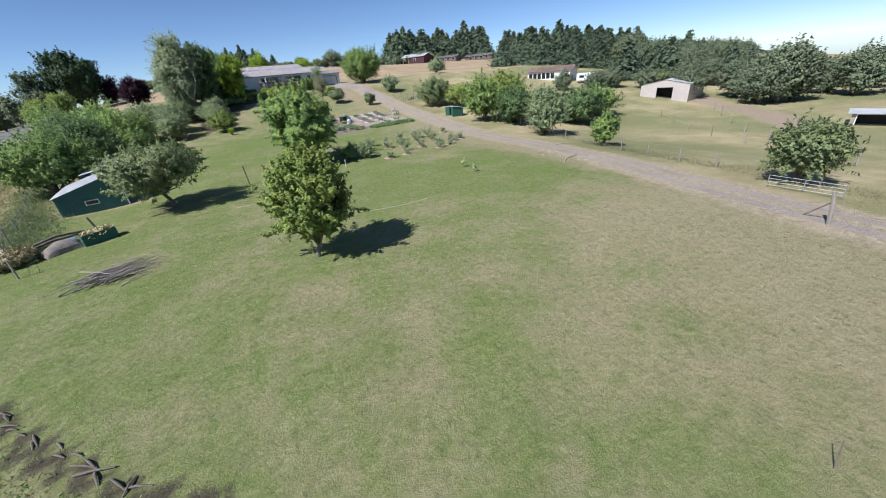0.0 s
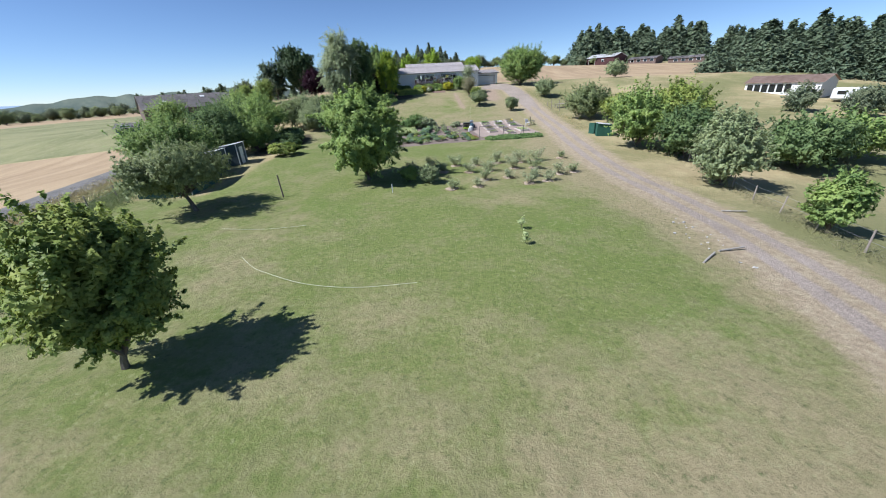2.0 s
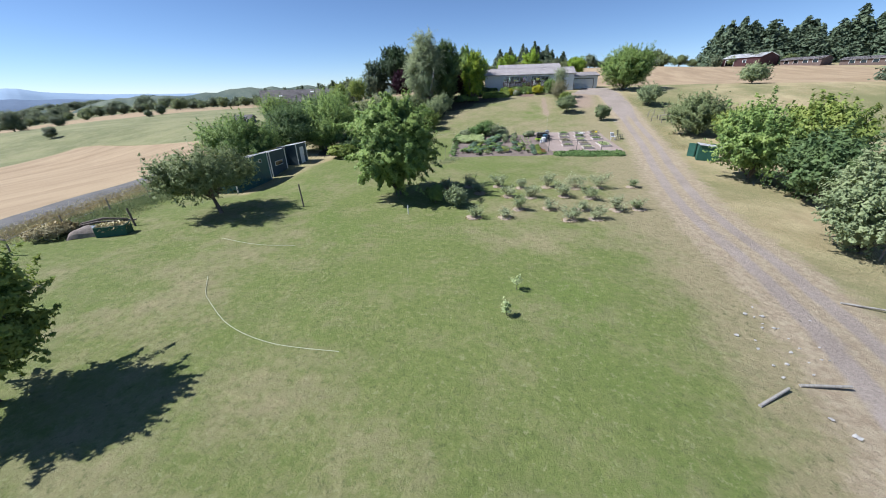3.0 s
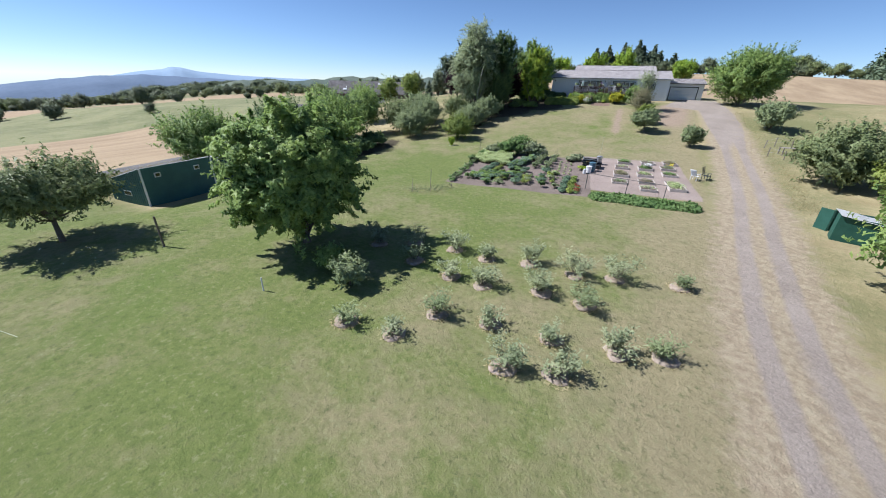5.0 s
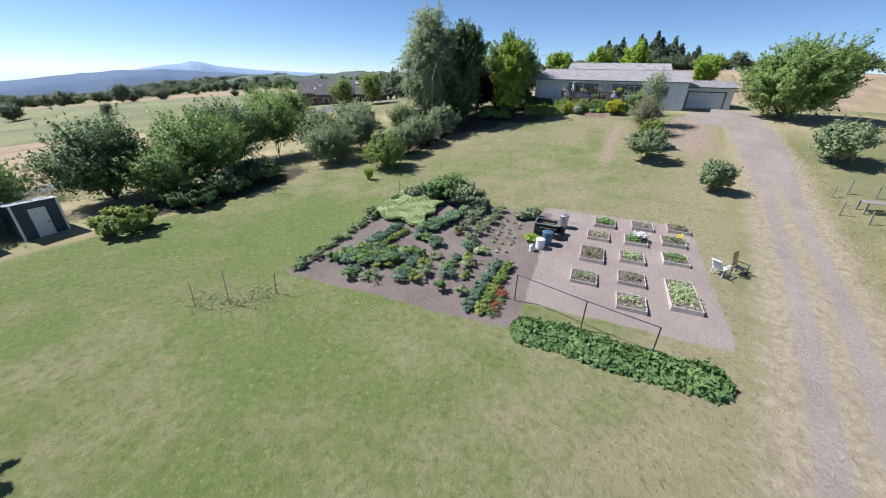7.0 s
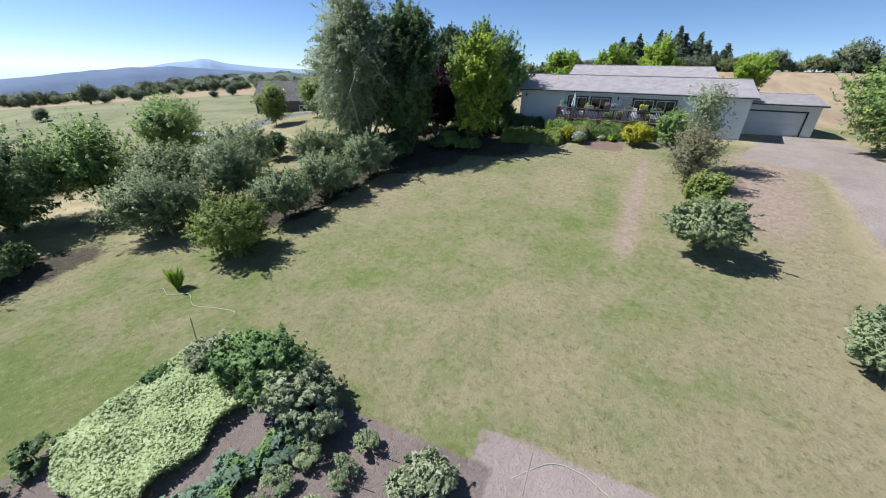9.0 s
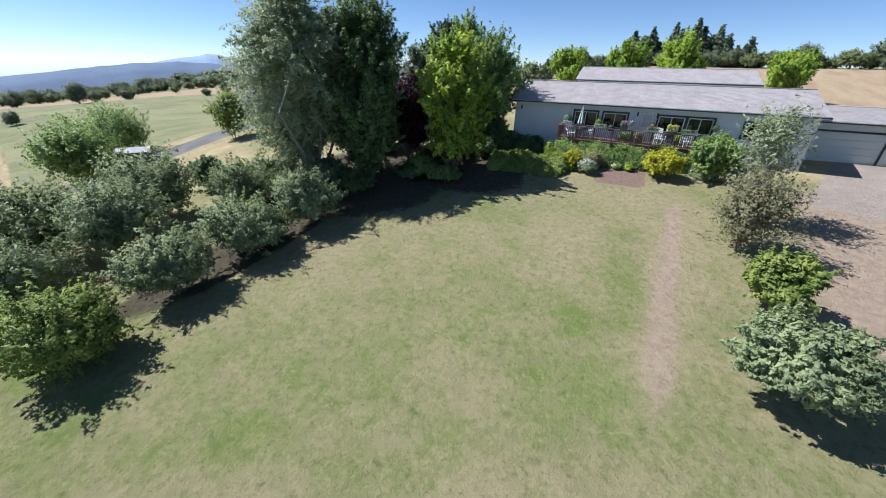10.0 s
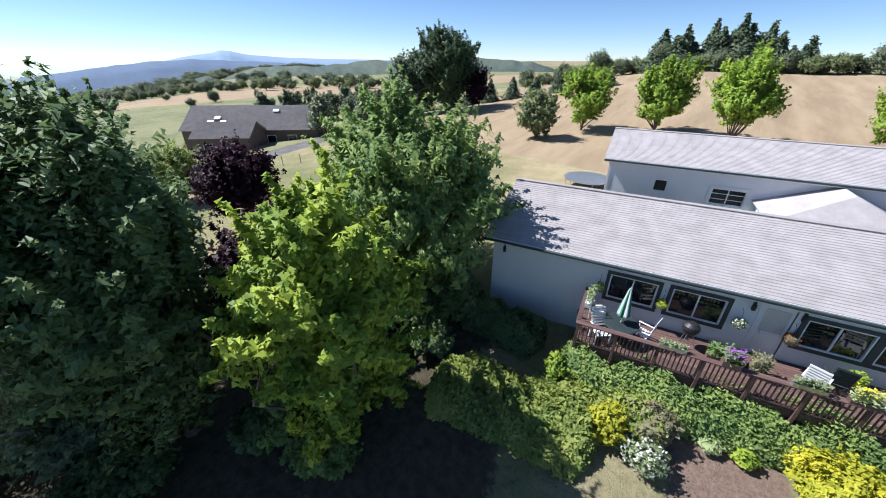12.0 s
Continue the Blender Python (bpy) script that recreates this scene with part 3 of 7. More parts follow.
def make_ground():
    xs, ys = spaced(-30, 48, 0.6, -4200, 4200), spaced(-6, 128, 0.6, -900, 4300)
    X, Y = np.meshgrid(xs, ys)
    Z = land(X, Y)
    Z += 0.03 * np.sin(X * 0.9 + 1.3 * np.sin(Y * 0.31)) * np.sin(Y * 0.7 + np.sin(X * 0.23))
    nx, ny = len(xs), len(ys)
    v = np.stack([X, Y, Z], -1).reshape(-1, 3)
    i = (np.arange(ny - 1)[:, None] * nx + np.arange(nx - 1)[None]).ravel()
    f = np.stack([i, i + 1, i + nx + 1, i + nx], 1).astype(np.int32)
    me = bpy.data.meshes.new("ground")
    me.vertices.add(len(v)), me.loops.add(f.size), me.polygons.add(len(f))
    me.vertices.foreach_set("co", v.astype(np.float32).ravel())
    me.loops.foreach_set("vertex_index", f.ravel())
    me.polygons.foreach_set("loop_start", np.arange(0, f.size, 4, dtype=np.int32))
    me.polygons.foreach_set("use_smooth", np.ones(len(f), bool))
    me.update(calc_edges=True)
    me.materials.append(GROUND)
    dd = line_distance(X, Y, smooth_line(DRIVE))
    near_court = ss(84, 98, Y)
    lanes = np.abs(dd - 0.84) - 0.40 - 0.86 * near_court
    court = quad_distance(X, Y, 27.3, 110.5, 2.9, 5.6, -14)
    lanes = np.minimum(lanes, court)
    mown = np.where(X < 29, ss(-9.5, -5.5, X) * ss(29.5, 26.5, X), 0) * ss(113, 106, Y)
    mown = np.maximum(mown, ss(-1.2, -2.8, X - np.interp(Y, [p[1] for p in DRIVE], [p[0] for p in DRIVE])) * ss(-18, -13, X) * ss(44, 36, Y))
    dry = 0.09 * ss(60, 78, Y) - 0.028 + 0.35 * np.exp(-(((X - 17.6 + 0.06 * (Y - 94)) / 0.75) ** 2) - ((Y - 95) / 7) ** 2) + 0.2 * np.exp(-((X - 27) / 2.5) ** 2) + 0.25 * ss(7, 22, X) * ss(22, 2, Y) + 0.065 * ss(28, 4, Y)
    hay = np.maximum(ss(130, 137, Y + 0.2 * X) * ss(-60, -30, X) * ss(140, 100, X) * ss(230, 222, Y), ss(-27, -31, X + 0.25 * (Y - 60)) * ss(-112, -104, X) * ss(80, 73, Y + 0.1 * X))
    pasture = np.maximum(ss(-33, -37, X + 0.25 * (Y - 60)) * (1 - hay) * ss(150, 135, Y + 0.6 * (X + 40)), ss(36, 40, X) * ss(48, 40, Y) * ss(110, 95, X) * 0.45)
    bare = 0.75 * np.exp(-(((X - 17.4 + 0.09 * (Y - 94)) / 0.8) ** 2)) * ss(84, 90, Y) * ss(105, 101, Y) + 0.5 * np.exp(-((X + 1.0) / 1.6) ** 2 - ((Y - 75.5) / 1.8) ** 2) + 0.8 * np.exp(-((X - 24.6) / 3.4) ** 2) * ss(88, 97, Y) * ss(112, 106, Y)
    bare = np.maximum(bare, 0.42 * np.exp(-((X + 0.3 - 0.03 * (Y - 85)) / 1.4) ** 2) * ss(78, 82, Y) * ss(97, 93, Y))
    bare = np.maximum(bare, 0.5 * np.exp(-((X - 12.5) / 3.2) ** 2 - ((Y - 0.5) / 1.8) ** 2))
    for cx, cy, ex, ey, a in ((5.5, 76.6, 1.6, 1.1, 0.42), (3.0, 78.0, 2.0, 0.9, 0.4), (9.6, 77.4, 2.6, 1.2, 0.34), (13.5, 78.6, 3.0, 0.9, 0.32), (-2.4, 72.6, 0.9, 2.6, 0.45)):
        bare = np.maximum(bare, a * np.exp(-((X - cx) / ex) ** 2 - ((Y - cy) / ey) ** 2))
    # ellipses under trees and bushes: litter darkened to carry their shade
    shade_litter = np.maximum.reduce([ss(7.5, 4.0, np.hypot((X - cx) / ex, (Y - cy) / ey)) for cx, cy, ex, ey in ((-5.0, 97.0, 1.3, 1.0), (-6.5, 92.5, 0.7, 0.6), (-0.5, 103.5, 0.7, 0.6), (-4.0, 86.5, 0.35, 1.3), (-10, 65, 0.5, 1.5), (1.5, 101.2, 1.0, 0.6), (1.5, 106.0, 0.45, 0.4))])
    # plain strip of dark soil and brush along the lawn corner
    shade_litter = np.maximum(shade_litter, 0.8 * ss(0.6, 0.15, line_distance(X, Y, [(-7.4, 15.2), (-6.4, 13.9), (-5.4, 12.4), (-4.3, 11.1), (-2.5, 9.3), (-0.5, 8.0)])))
    bare = np.maximum(bare, 0.9 * ss(4.5, 1.5, line_distance(X, Y, [(62, 20), (76, 33), (82, 43), (90, 56)])))
    west = (-X - 170) / 130 + 0.35 * np.sin(Y / 170)
    hay = np.maximum(hay, ss(-450, -480, X) * ss(0.5, 0.56, west % 1.0) * ss(1.0, 0.94, west % 1.0))
    hay = np.maximum(hay, ss(-222, -234, X - 0.25 * (Y - 100)) * ss(-345, -330, X - 0.25 * (Y - 100)))
    pasture = np.maximum(pasture, ss(-110, -120, X)) * (1 - ss(0.3, 0.7, hay))
    dry = dry - 0.14 * np.exp(-((X - 2) / 4.5) ** 2 - ((Y - 64) / 8) ** 2)
    dry = dry + 0.07 * np.exp(-((Y - 42) / 14) ** 2) * ss(10, 20, X)
    fields = {"bare": bare, "shade_litter": shade_litter, "track": lanes, "shoulder": dd - 2.2, "mown": mown, "dry": dry, "hay": hay, "pasture": pasture,
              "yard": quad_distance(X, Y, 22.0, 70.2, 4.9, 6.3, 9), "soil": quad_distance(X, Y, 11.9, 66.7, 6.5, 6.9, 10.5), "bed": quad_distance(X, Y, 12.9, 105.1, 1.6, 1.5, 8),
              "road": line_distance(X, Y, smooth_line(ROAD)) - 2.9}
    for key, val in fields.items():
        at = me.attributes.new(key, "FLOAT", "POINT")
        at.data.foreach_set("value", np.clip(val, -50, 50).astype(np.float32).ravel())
    return tagged(new("ground", me), "mown lawn, dry grass, fields and gravel track", "ground", kind="structure")


make_ground()


def ridge(name, pts, far, material, label, seed):
    """A far ridge of hills: a long low form, given by bearings, distances and heights of its crest."""
    rng = np.random.default_rng(seed)
    verts, faces = [], []
    n = 120
    t = np.linspace(0, len(pts) - 1, n)
    b = np.interp(t, range(len(pts)), [p[0] for p in pts])
    hh = np.interp(t, range(len(pts)), [p[1] for p in pts])
    hh = hh + np.interp(np.linspace(0, 40, n), range(41), rng.normal(0, 2.2 if far < 3000 else 0.5, 41))
    for k in range(n):
        c, s = math.sin(radians(b[k])), math.cos(radians(b[k]))
        for d, z in ((far * 0.84, hh[k] - 130), (far * 0.93, hh[k] - 42), (far, hh[k]), (far * 1.08, hh[k] - 130)):
            verts.append((c * d, 60 + s * d, z))
    for k in range(n - 1):
        for j in range(3):
            a = 4 * k + j
            faces.append((a, a + 4, a + 5, a + 1))
    me = mesh_of(name, verts, faces, material)
    me.polygons.foreach_set("use_smooth", np.ones(len(me.polygons), bool))
    return tagged(new(name, me), label, "hills", kind="structure")


# far ridges whose colours already hold the haze of the air
ridge("backdrop_hills", [(-104, -190), (-92, -120), (-85, -78), (-80, -48), (-75, -18), (-71, 2), (-67, 10), (-62, 2), (-57, -8), (-50, -30)], 2600, HAZE_BLUE_HILL, "long wooded hills across the plain, tinted blue for haze", 3)
ridge("backdrop_mountain", [(-82, -120), (-72, -20), (-67.5, 38), (-65.6, 52), (-64.6, 72), (-63.6, 70), (-62, 46), (-58, 26), (-52, 14), (-40, 4), (-28, -10)], 3700, HAZE_PALE_MOUNTAIN, "far mountain with a pointed top, pale blue for haze", 4)
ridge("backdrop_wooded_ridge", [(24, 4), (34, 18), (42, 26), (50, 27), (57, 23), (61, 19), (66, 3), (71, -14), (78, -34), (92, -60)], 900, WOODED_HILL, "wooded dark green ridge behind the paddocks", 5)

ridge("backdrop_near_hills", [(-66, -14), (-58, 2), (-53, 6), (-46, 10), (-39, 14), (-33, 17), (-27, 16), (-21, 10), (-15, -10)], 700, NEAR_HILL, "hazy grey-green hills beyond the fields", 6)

# ---- house ----
HOUSE = pose(2.75, 108.6, 0, 0, 0, 8.5)
EAVE, FLOOR = 9.45, 7.0


def courses(x0, x1, ya, za, yb, zb, step=0.15, lift=0.014, thick=0.14):
    """A roof slope as overlapping shingle courses from eave a to ridge b, with its underside."""
    bm = bmesh.new()
    n = max(3, int(math.hypot(yb - ya, zb - za) / step))
    prev = None
    for k in range(n + 1):
        f = k / n
        y, z = ya + (yb - ya) * f, za + (zb - za) * f + thick
        lo = [bm.verts.new((x, y, z)) for x in (x0, x1)]
        if prev:
            bm.faces.new((prev[0], prev[1], lo[1], lo[0]))
        if k < n:
            hi = [bm.verts.new((x, y, z + lift)) for x in (x0, x1)]
            bm.faces.new((lo[0], lo[1], hi[1], hi[0]))
            prev = hi
    under = [bm.verts.new(c) for c in ((x0, ya, za), (x1, ya, za), (x1, yb, zb), (x0, yb, zb))]
    bm.faces.new(under)
    top = [bm.verts.new(c) for c in ((x0, ya, za + thick), (x1, ya, za + thick), (x1, yb, zb + thick), (x0, yb, zb + thick))]
    for i, j in ((0, 1), (1, 2), (3, 0)):
        bm.faces.new((under[i], under[j], top[j], top[i]))
    bmesh.ops.recalc_face_normals(bm, faces=bm.faces)
    return bm


def gable_roof(parent, x0, x1, y0, y1, eave, rise, over=0.35):
    ym = (y0 + y1) / 2
    za = eave - rise * over / (ym - y0)
    for a in (y0 - over, y1 + over):
        part("roof_slope", courses(x0 - over, x1 + over, a, za, ym, eave + rise), SHINGLE, parent, "light grey shingle slope")
    part("ridge_cap", boxes((x0 - over, x1 + over, ym - 0.14, ym + 0.14, eave + rise + 0.13, eave + rise + 0.175), bevel=0.01), SHINGLE, parent)
    for x in (x0, x1):
        bm = bmesh.new()
        s = 0.08 if x == x0 else -0.08
        v = [bm.verts.new(c) for c in ((x, y0, eave), (x, y1, eave), (x, ym, eave + rise), (x + s, y0, eave), (x + s, y1, eave), (x + s, ym, eave + rise))]
        for q in ((0, 1, 2), (5, 4, 3), (0, 3, 4, 1), (1, 4, 5, 2), (2, 5, 3, 0)):
            bm.faces.new([v[i] for i in q])
        bmesh.ops.recalc_face_normals(bm, faces=bm.faces)
        part("gable", bm, WALL_PAINT, parent)
    for y, s in ((y0 - over, -1), (y1 + over, 1)):
        part("fascia", boxes((x0 - over, x1 + over, min(y, y + 0.03 * s), max(y, y + 0.03 * s), za - 0.06, za + 0.13)), WHITE_PAINT, parent, "white fascia board")
        part("gutter", boxes((x0 - over, x1 + over, min(y + 0.032 * s, y + 0.13 * s), max(y + 0.032 * s, y + 0.13 * s), za + 0.0, za + 0.1), bevel=0.02), DARK_TRIM, parent, "dark gutter")


def wall_with_holes(x0, x1, z0, z1, y0, y1, holes):
    """A wall along x, cut open at the holes (x0, x1, z0, z1)."""
    rows = []
    cuts = sorted({x0, x1, *[h[0] for h in holes], *[h[1] for h in holes]})
    for a, b in zip(cuts, cuts[1:]):
        own = [h for h in holes if h[0] <= a + 1e-6 and h[1] >= b - 1e-6]
        if not own:
            rows.append((a, b, y0, y1, z0, z1))
        else:
            h = own[0]
            rows += [(a, b, y0, y1, z0, h[2]), (a, b, y0, y1, h[3], z1)]
    bm = boxes(*rows)
    bmesh.ops.remove_doubles(bm, verts=bm.verts, dist=0.0005)
    return bm


def window(parent, x, z, w, h, y, panes=2, grid=0, trim=None):
    """A slider window: dark surround, white frame, panes and a mullion, set in a wall that faces -y."""
    e = part("window", boxes((x - 0.13, x, y - 0.05, y, z - 0.13, z + h + 0.13), (x + w, x + w + 0.13, y - 0.05, y, z - 0.13, z + h + 0.13),
                             (x, x + w, y - 0.05, y, z + h, z + h + 0.13), (x, x + w, y - 0.05, y, z - 0.13, z)), trim or DARK_TRIM, parent, "painted surround" if trim else "dark painted surround")
    t = 0.06
    part("window_frame", boxes((x + 0.002, x + t, y - 0.02, y + 0.1, z, z + h), (x + w - t, x + w - 0.002, y - 0.02, y + 0.1, z, z + h), (x + t, x + w - t, y - 0.02, y + 0.1, z, z + t),
                               (x + t, x + w - t, y - 0.02, y + 0.1, z + h - t, z + h), bevel=0.008), WHITE_PAINT, e, "white frame")
    for k in range(panes):
        a, b = x + t + (w - 2 * t) * k / panes, x + t + (w - 2 * t) * (k + 1) / panes
        part("pane", boxes((a + 0.025, b - 0.025, y + 0.04, y + 0.05, z + t, z + h - t)), GLASS, e).visible_shadow = False
        if k:
            part("mullion", boxes((a - 0.025, a + 0.025, y - 0.01, y + 0.09, z + t, z + h - t)), WHITE_PAINT, e)
    for k in range(1, grid):
        zz = z + h * k / grid
        part("glazing_bar", boxes((x + t, x + w - t, y + 0.02, y + 0.038, zz - 0.015, zz + 0.015)), WHITE_PAINT, e)
    part("blind", boxes((x + 0.05, x + w - 0.05, y + 0.35, y + 0.37, z + h * 0.62, z + h)), CURTAIN, e, "pale curtain")
    return e


FRONT_WINDOWS = [(5.08, 7.72, 1.74, 1.12), (7.3, 7.72, 1.74, 1.12), (11.25, 7.72, 1.74, 1.12), (13.2, 7.72, 1.6, 1.12), (16.7, 7.75, 1.5, 1.0)]


def house():
    e = thing("house", HOUSE, "long pale blue-grey single-storey house with light grey shingle roof", "house")
    holes = [(x, x + w, z, z + h) for x, z, w, h in FRONT_WINDOWS] + [(10.02, 10.94, FLOOR, 9.04)]
    part("front_wall", wall_with_holes(0, 20.6, 4.6, EAVE, 0, 0.16, holes), WALL_PAINT, e, "pale blue-grey siding")
    part("side_wall", boxes((0, 0.16, 0.16, 7.84, 4.6, EAVE)), WALL_PAINT, e)
    part("side_wall", boxes((20.44, 20.6, 0.16, 7.84, 4.6, EAVE)), WALL_PAINT, e)
    part("back_wall", boxes((0, 20.6, 7.84, 8, 4.6, EAVE)), WALL_PAINT, e)
    part("floor_slab", boxes((0.17, 20.43, 0.17, 7.83, FLOOR - 0.2, FLOOR)), INSIDE, e)
    part("inner_wall", boxes((0.17, 20.43, 3.6, 3.7, FLOOR, EAVE)), INSIDE, e)
    gable_roof(e, 0, 20.6, 0, 8, EAVE, 1.35)
    for x, z, w, h in FRONT_WINDOWS:
        window(e, x, z, w, h, -0.001)
    d = part("door", boxes((10.04, 10.92, 0.03, 0.08, FLOOR, 9.02), bevel=0.01), WALL_PAINT, e, "pale grey storm door")
    part("door_frame", boxes((9.94, 10.02, -0.03, 0.1, FLOOR, 9.12), (10.94, 11.02, -0.03, 0.1, FLOOR, 9.12), (10.02, 10.94, -0.03, 0.1, 9.04, 9.12)), WHITE_PAINT, d)
    part("pane", boxes((10.14, 10.82, 0.015, 0.028, 7.95, 8.9)), CURTAIN, d, "screened upper pane")
    part("pane", boxes((10.14, 10.82, 0.015, 0.028, 7.12, 7.85)), WHITE_PAINT, d, "white lower panel")
    bm = bmesh.new()
    tube(bm, [(10.2, -0.02, 8.0), (10.2, -0.06, 8.0), (10.2, -0.06, 7.86)], [0.015, 0.015, 0.015], 6)
    part("handle", bm, GALVANISED, d, "metal door handle")
    for x in (0.55, 9.75, 11.12):
        lamp = part("wall_lamp", boxes((x - 0.06, x + 0.06, -0.12, -0.001, 8.72, 8.98), bevel=0.02), BLACK_PLASTIC, e, "small black wall lamp")
        part("bracket", boxes((x - 0.04, x + 0.04, -0.05, -0.001, 8.98, 9.05)), BLACK_PLASTIC, lamp)
    part("crawl_vent", boxes((4.15, 4.42, -0.04, -0.001, 6.45, 6.75)), INSIDE, e, "dark vent opening")
    # rear wing, a little higher
    rear = [(6.3, 9.3, 0.75, 0.75), (9.3, 9.0, 1.7, 0.95)]
    part("rear_wall", wall_with_holes(3.6, 19, 4.6, 11.0, 11, 11.16, [(x, x + w, z, z + h) for x, z, w, h in rear]), WALL_PAINT, e)
    part("rear_wall", boxes((3.6, 3.76, 11.16, 18.84, 4.6, 11.0)), WALL_PAINT, e)
    part("rear_wall", boxes((18.84, 19, 11.16, 18.84, 4.6, 11.0)), WALL_PAINT, e)
    part("rear_wall", boxes((3.6, 19, 18.84, 19, 4.6, 11.0)), WALL_PAINT, e)
    part("inner_wall", boxes((3.77, 18.8, 13, 13.1, 5.0, 11.0)), INSIDE, e)
    part("corner_board", boxes((3.56, 3.7, 10.96, 11.0, 4.6, 11.0)), WHITE_PAINT, e)
    gable_roof(e, 3.6, 19, 11, 19, 11.0, 1.1)
    for (x, z, w, h), n, g in zip(rear, (1, 2), (0, 3)):
        window(e, x, z, w, h, 10.999, n, g, WALL_PAINT)
    # hipped link between the two wings
    bm = bmesh.new()
    v = [bm.verts.new(c) for c in ((11.3, 7.6, 9.5), (17.3, 7.6, 9.5), (14.6, 9.2, 10.85), (14.6, 12.0, 10.85), (11.3, 12.0, 9.5), (17.3, 12.0, 9.5))]
    for q in ((0, 1, 2), (0, 2, 3, 4), (1, 5, 3, 2), (0, 4, 5, 1), (3, 5, 4)):
        bm.faces.new([v[i] for i in q])
    bmesh.ops.recalc_face_normals(bm, faces=bm.faces)
    part("link_roof", bm, SHINGLE, e, "pale hipped link roof")
    part("link_wall", boxes((11.6, 17.0, 7.98, 11.02, 5.0, 9.5)), WALL_PAINT, e)
    # garage
    part("garage_wall", wall_with_holes(20.63, 26.9, 4.6, 8.85, 4, 4.16, [(21.45, 25.95, 5.0, 8.2)]), WALL_PAINT, e)
    part("garage_wall", boxes((26.74, 26.9, 4.16, 11.84, 4.6, 8.85)), WALL_PAINT, e)
    part("garage_wall", boxes((20.63, 26.9, 11.84, 12, 4.6, 8.85)), WALL_PAINT, e)
    gable_roof(e, 20.99, 26.9, 4, 12, 8.85, 0.75)
    g = part("garage_door", boxes((21.47, 25.93, 4.06, 4.1, 5.0, 8.18)), WHITE_PAINT, e, "white sectional garage door")
    for k in range(4):
        part("door_panel", boxes((21.5, 25.9, 4.03, 4.058, 6.2 + 0.5 * k, 6.67 + 0.5 * k), bevel=0.01), WALL_PAINT, g)
    part("door_trim", boxes((21.33, 21.45, 3.96, 4.0, 5.0, 8.32), (25.95, 26.07, 3.96, 4.0, 5.0, 8.32), (21.45, 25.95, 3.96, 4.0, 8.2, 8.32)), DARK_TRIM, g)
    return e


house()


def deck():
    e = thing("deck", HOUSE, "raised reddish-brown timber deck with railing along the house front", "deck")
    x0, x1, y0 = 4.4, 14.9, -2.5
    for k in range(17):
        ya = y0 + k * 0.146
        part("plank", boxes((x0, x1, ya, ya + 0.138, FLOOR - 0.09, FLOOR - 0.05), bevel=0.004), DECK_WOOD, e)
    part("rim", boxes((x0 - 0.04, x1 + 0.04, y0 - 0.05, y0 - 0.004, FLOOR - 0.35, FLOOR - 0.045), (x0 - 0.045, x0 - 0.004, y0, -0.01, FLOOR - 0.35, FLOOR - 0.045)), DECK_WOOD, e)
    n = 8
    for k in range(n + 1):
        x = x0 + (x1 - x0) * k / n
        part("post", boxes((x - 0.05, x + 0.05, y0 - 0.15, y0 - 0.054, 4.7, FLOOR + 0.92), bevel=0.006), DECK_WOOD, e)
    part("top_rail", boxes((x0 - 0.1, x1 + 0.1, y0 - 0.2, y0 + 0.02, FLOOR + 0.92, FLOOR + 0.97), bevel=0.008), DECK_WOOD, e)
    part("low_rail", boxes((x0, x1, y0 - 0.13, y0 - 0.08, FLOOR + 0.06, FLOOR + 0.12)), DECK_WOOD, e)
    part("top_rail", boxes((x0 - 0.12, x0 + 0.06, y0 + 0.03, -0.02, FLOOR + 0.92, FLOOR + 0.97), bevel=0.008), DECK_WOOD, e)
    me = None
    for k in range(78):
        x = x0 + 0.1 + k * (x1 - x0 - 0.2) / 77
        if me is None:
            bm = boxes((-0.018, 0.018, -0.018, 0.018, FLOOR + 0.12, FLOOR + 0.92))
            ob = part("baluster", bm, DECK_WOOD, e)
            me = ob.data
        else:
            ob = part("baluster", me, DECK_WOOD, e)
        ob.location = (x, y0 - 0.105, 0)
    for k in range(15):
        ob = part("baluster", me, DECK_WOOD, e)
        ob.location = (x0 - 0.03, y0 + 0.15 + k * 0.155, 0)
    part("skirt", boxes(*[(x0 + 0.13 * k, x0 + 0.13 * k + 0.1, y0 + 0.02, y0 + 0.04, 4.8, FLOOR - 0.1) for k in range(80)]), DECK_WOOD, e, "dark board skirt under the deck")
    # stairs at the far end
    for k in range(5):
        part("tread", boxes((x1 + 0.1 + 0.28 * k, x1 + 0.4 + 0.28 * k, -1.6, -0.4, FLOOR - 0.22 - 0.18 * k, FLOOR - 0.18 - 0.18 * k)), DECK_WOOD, e)
    part("stringer", boxes((x1 + 0.1, x1 + 0.55, -1.68, -1.62, 5.2, FLOOR - 0.2), (x1 + 0.55, x1 + 1.1, -1.68, -1.62, 5.0, FLOOR - 0.55)), DECK_WOOD, e)
    return e


deck()

# ---- trees and bushes ----
def bush(name, x, y, label, h, r, leaf, n, size, seed, ry=None, low=0.0, category="bush", clumps=45, shape="round", group="", trunk=0.05, **k):
    return make_tree(name, x, y, label, category, h, r, leaf, n, size, clumps, ry=ry, low=low, trunk=trunk, seed=seed, shape=shape, group=group, branches=9, **k)


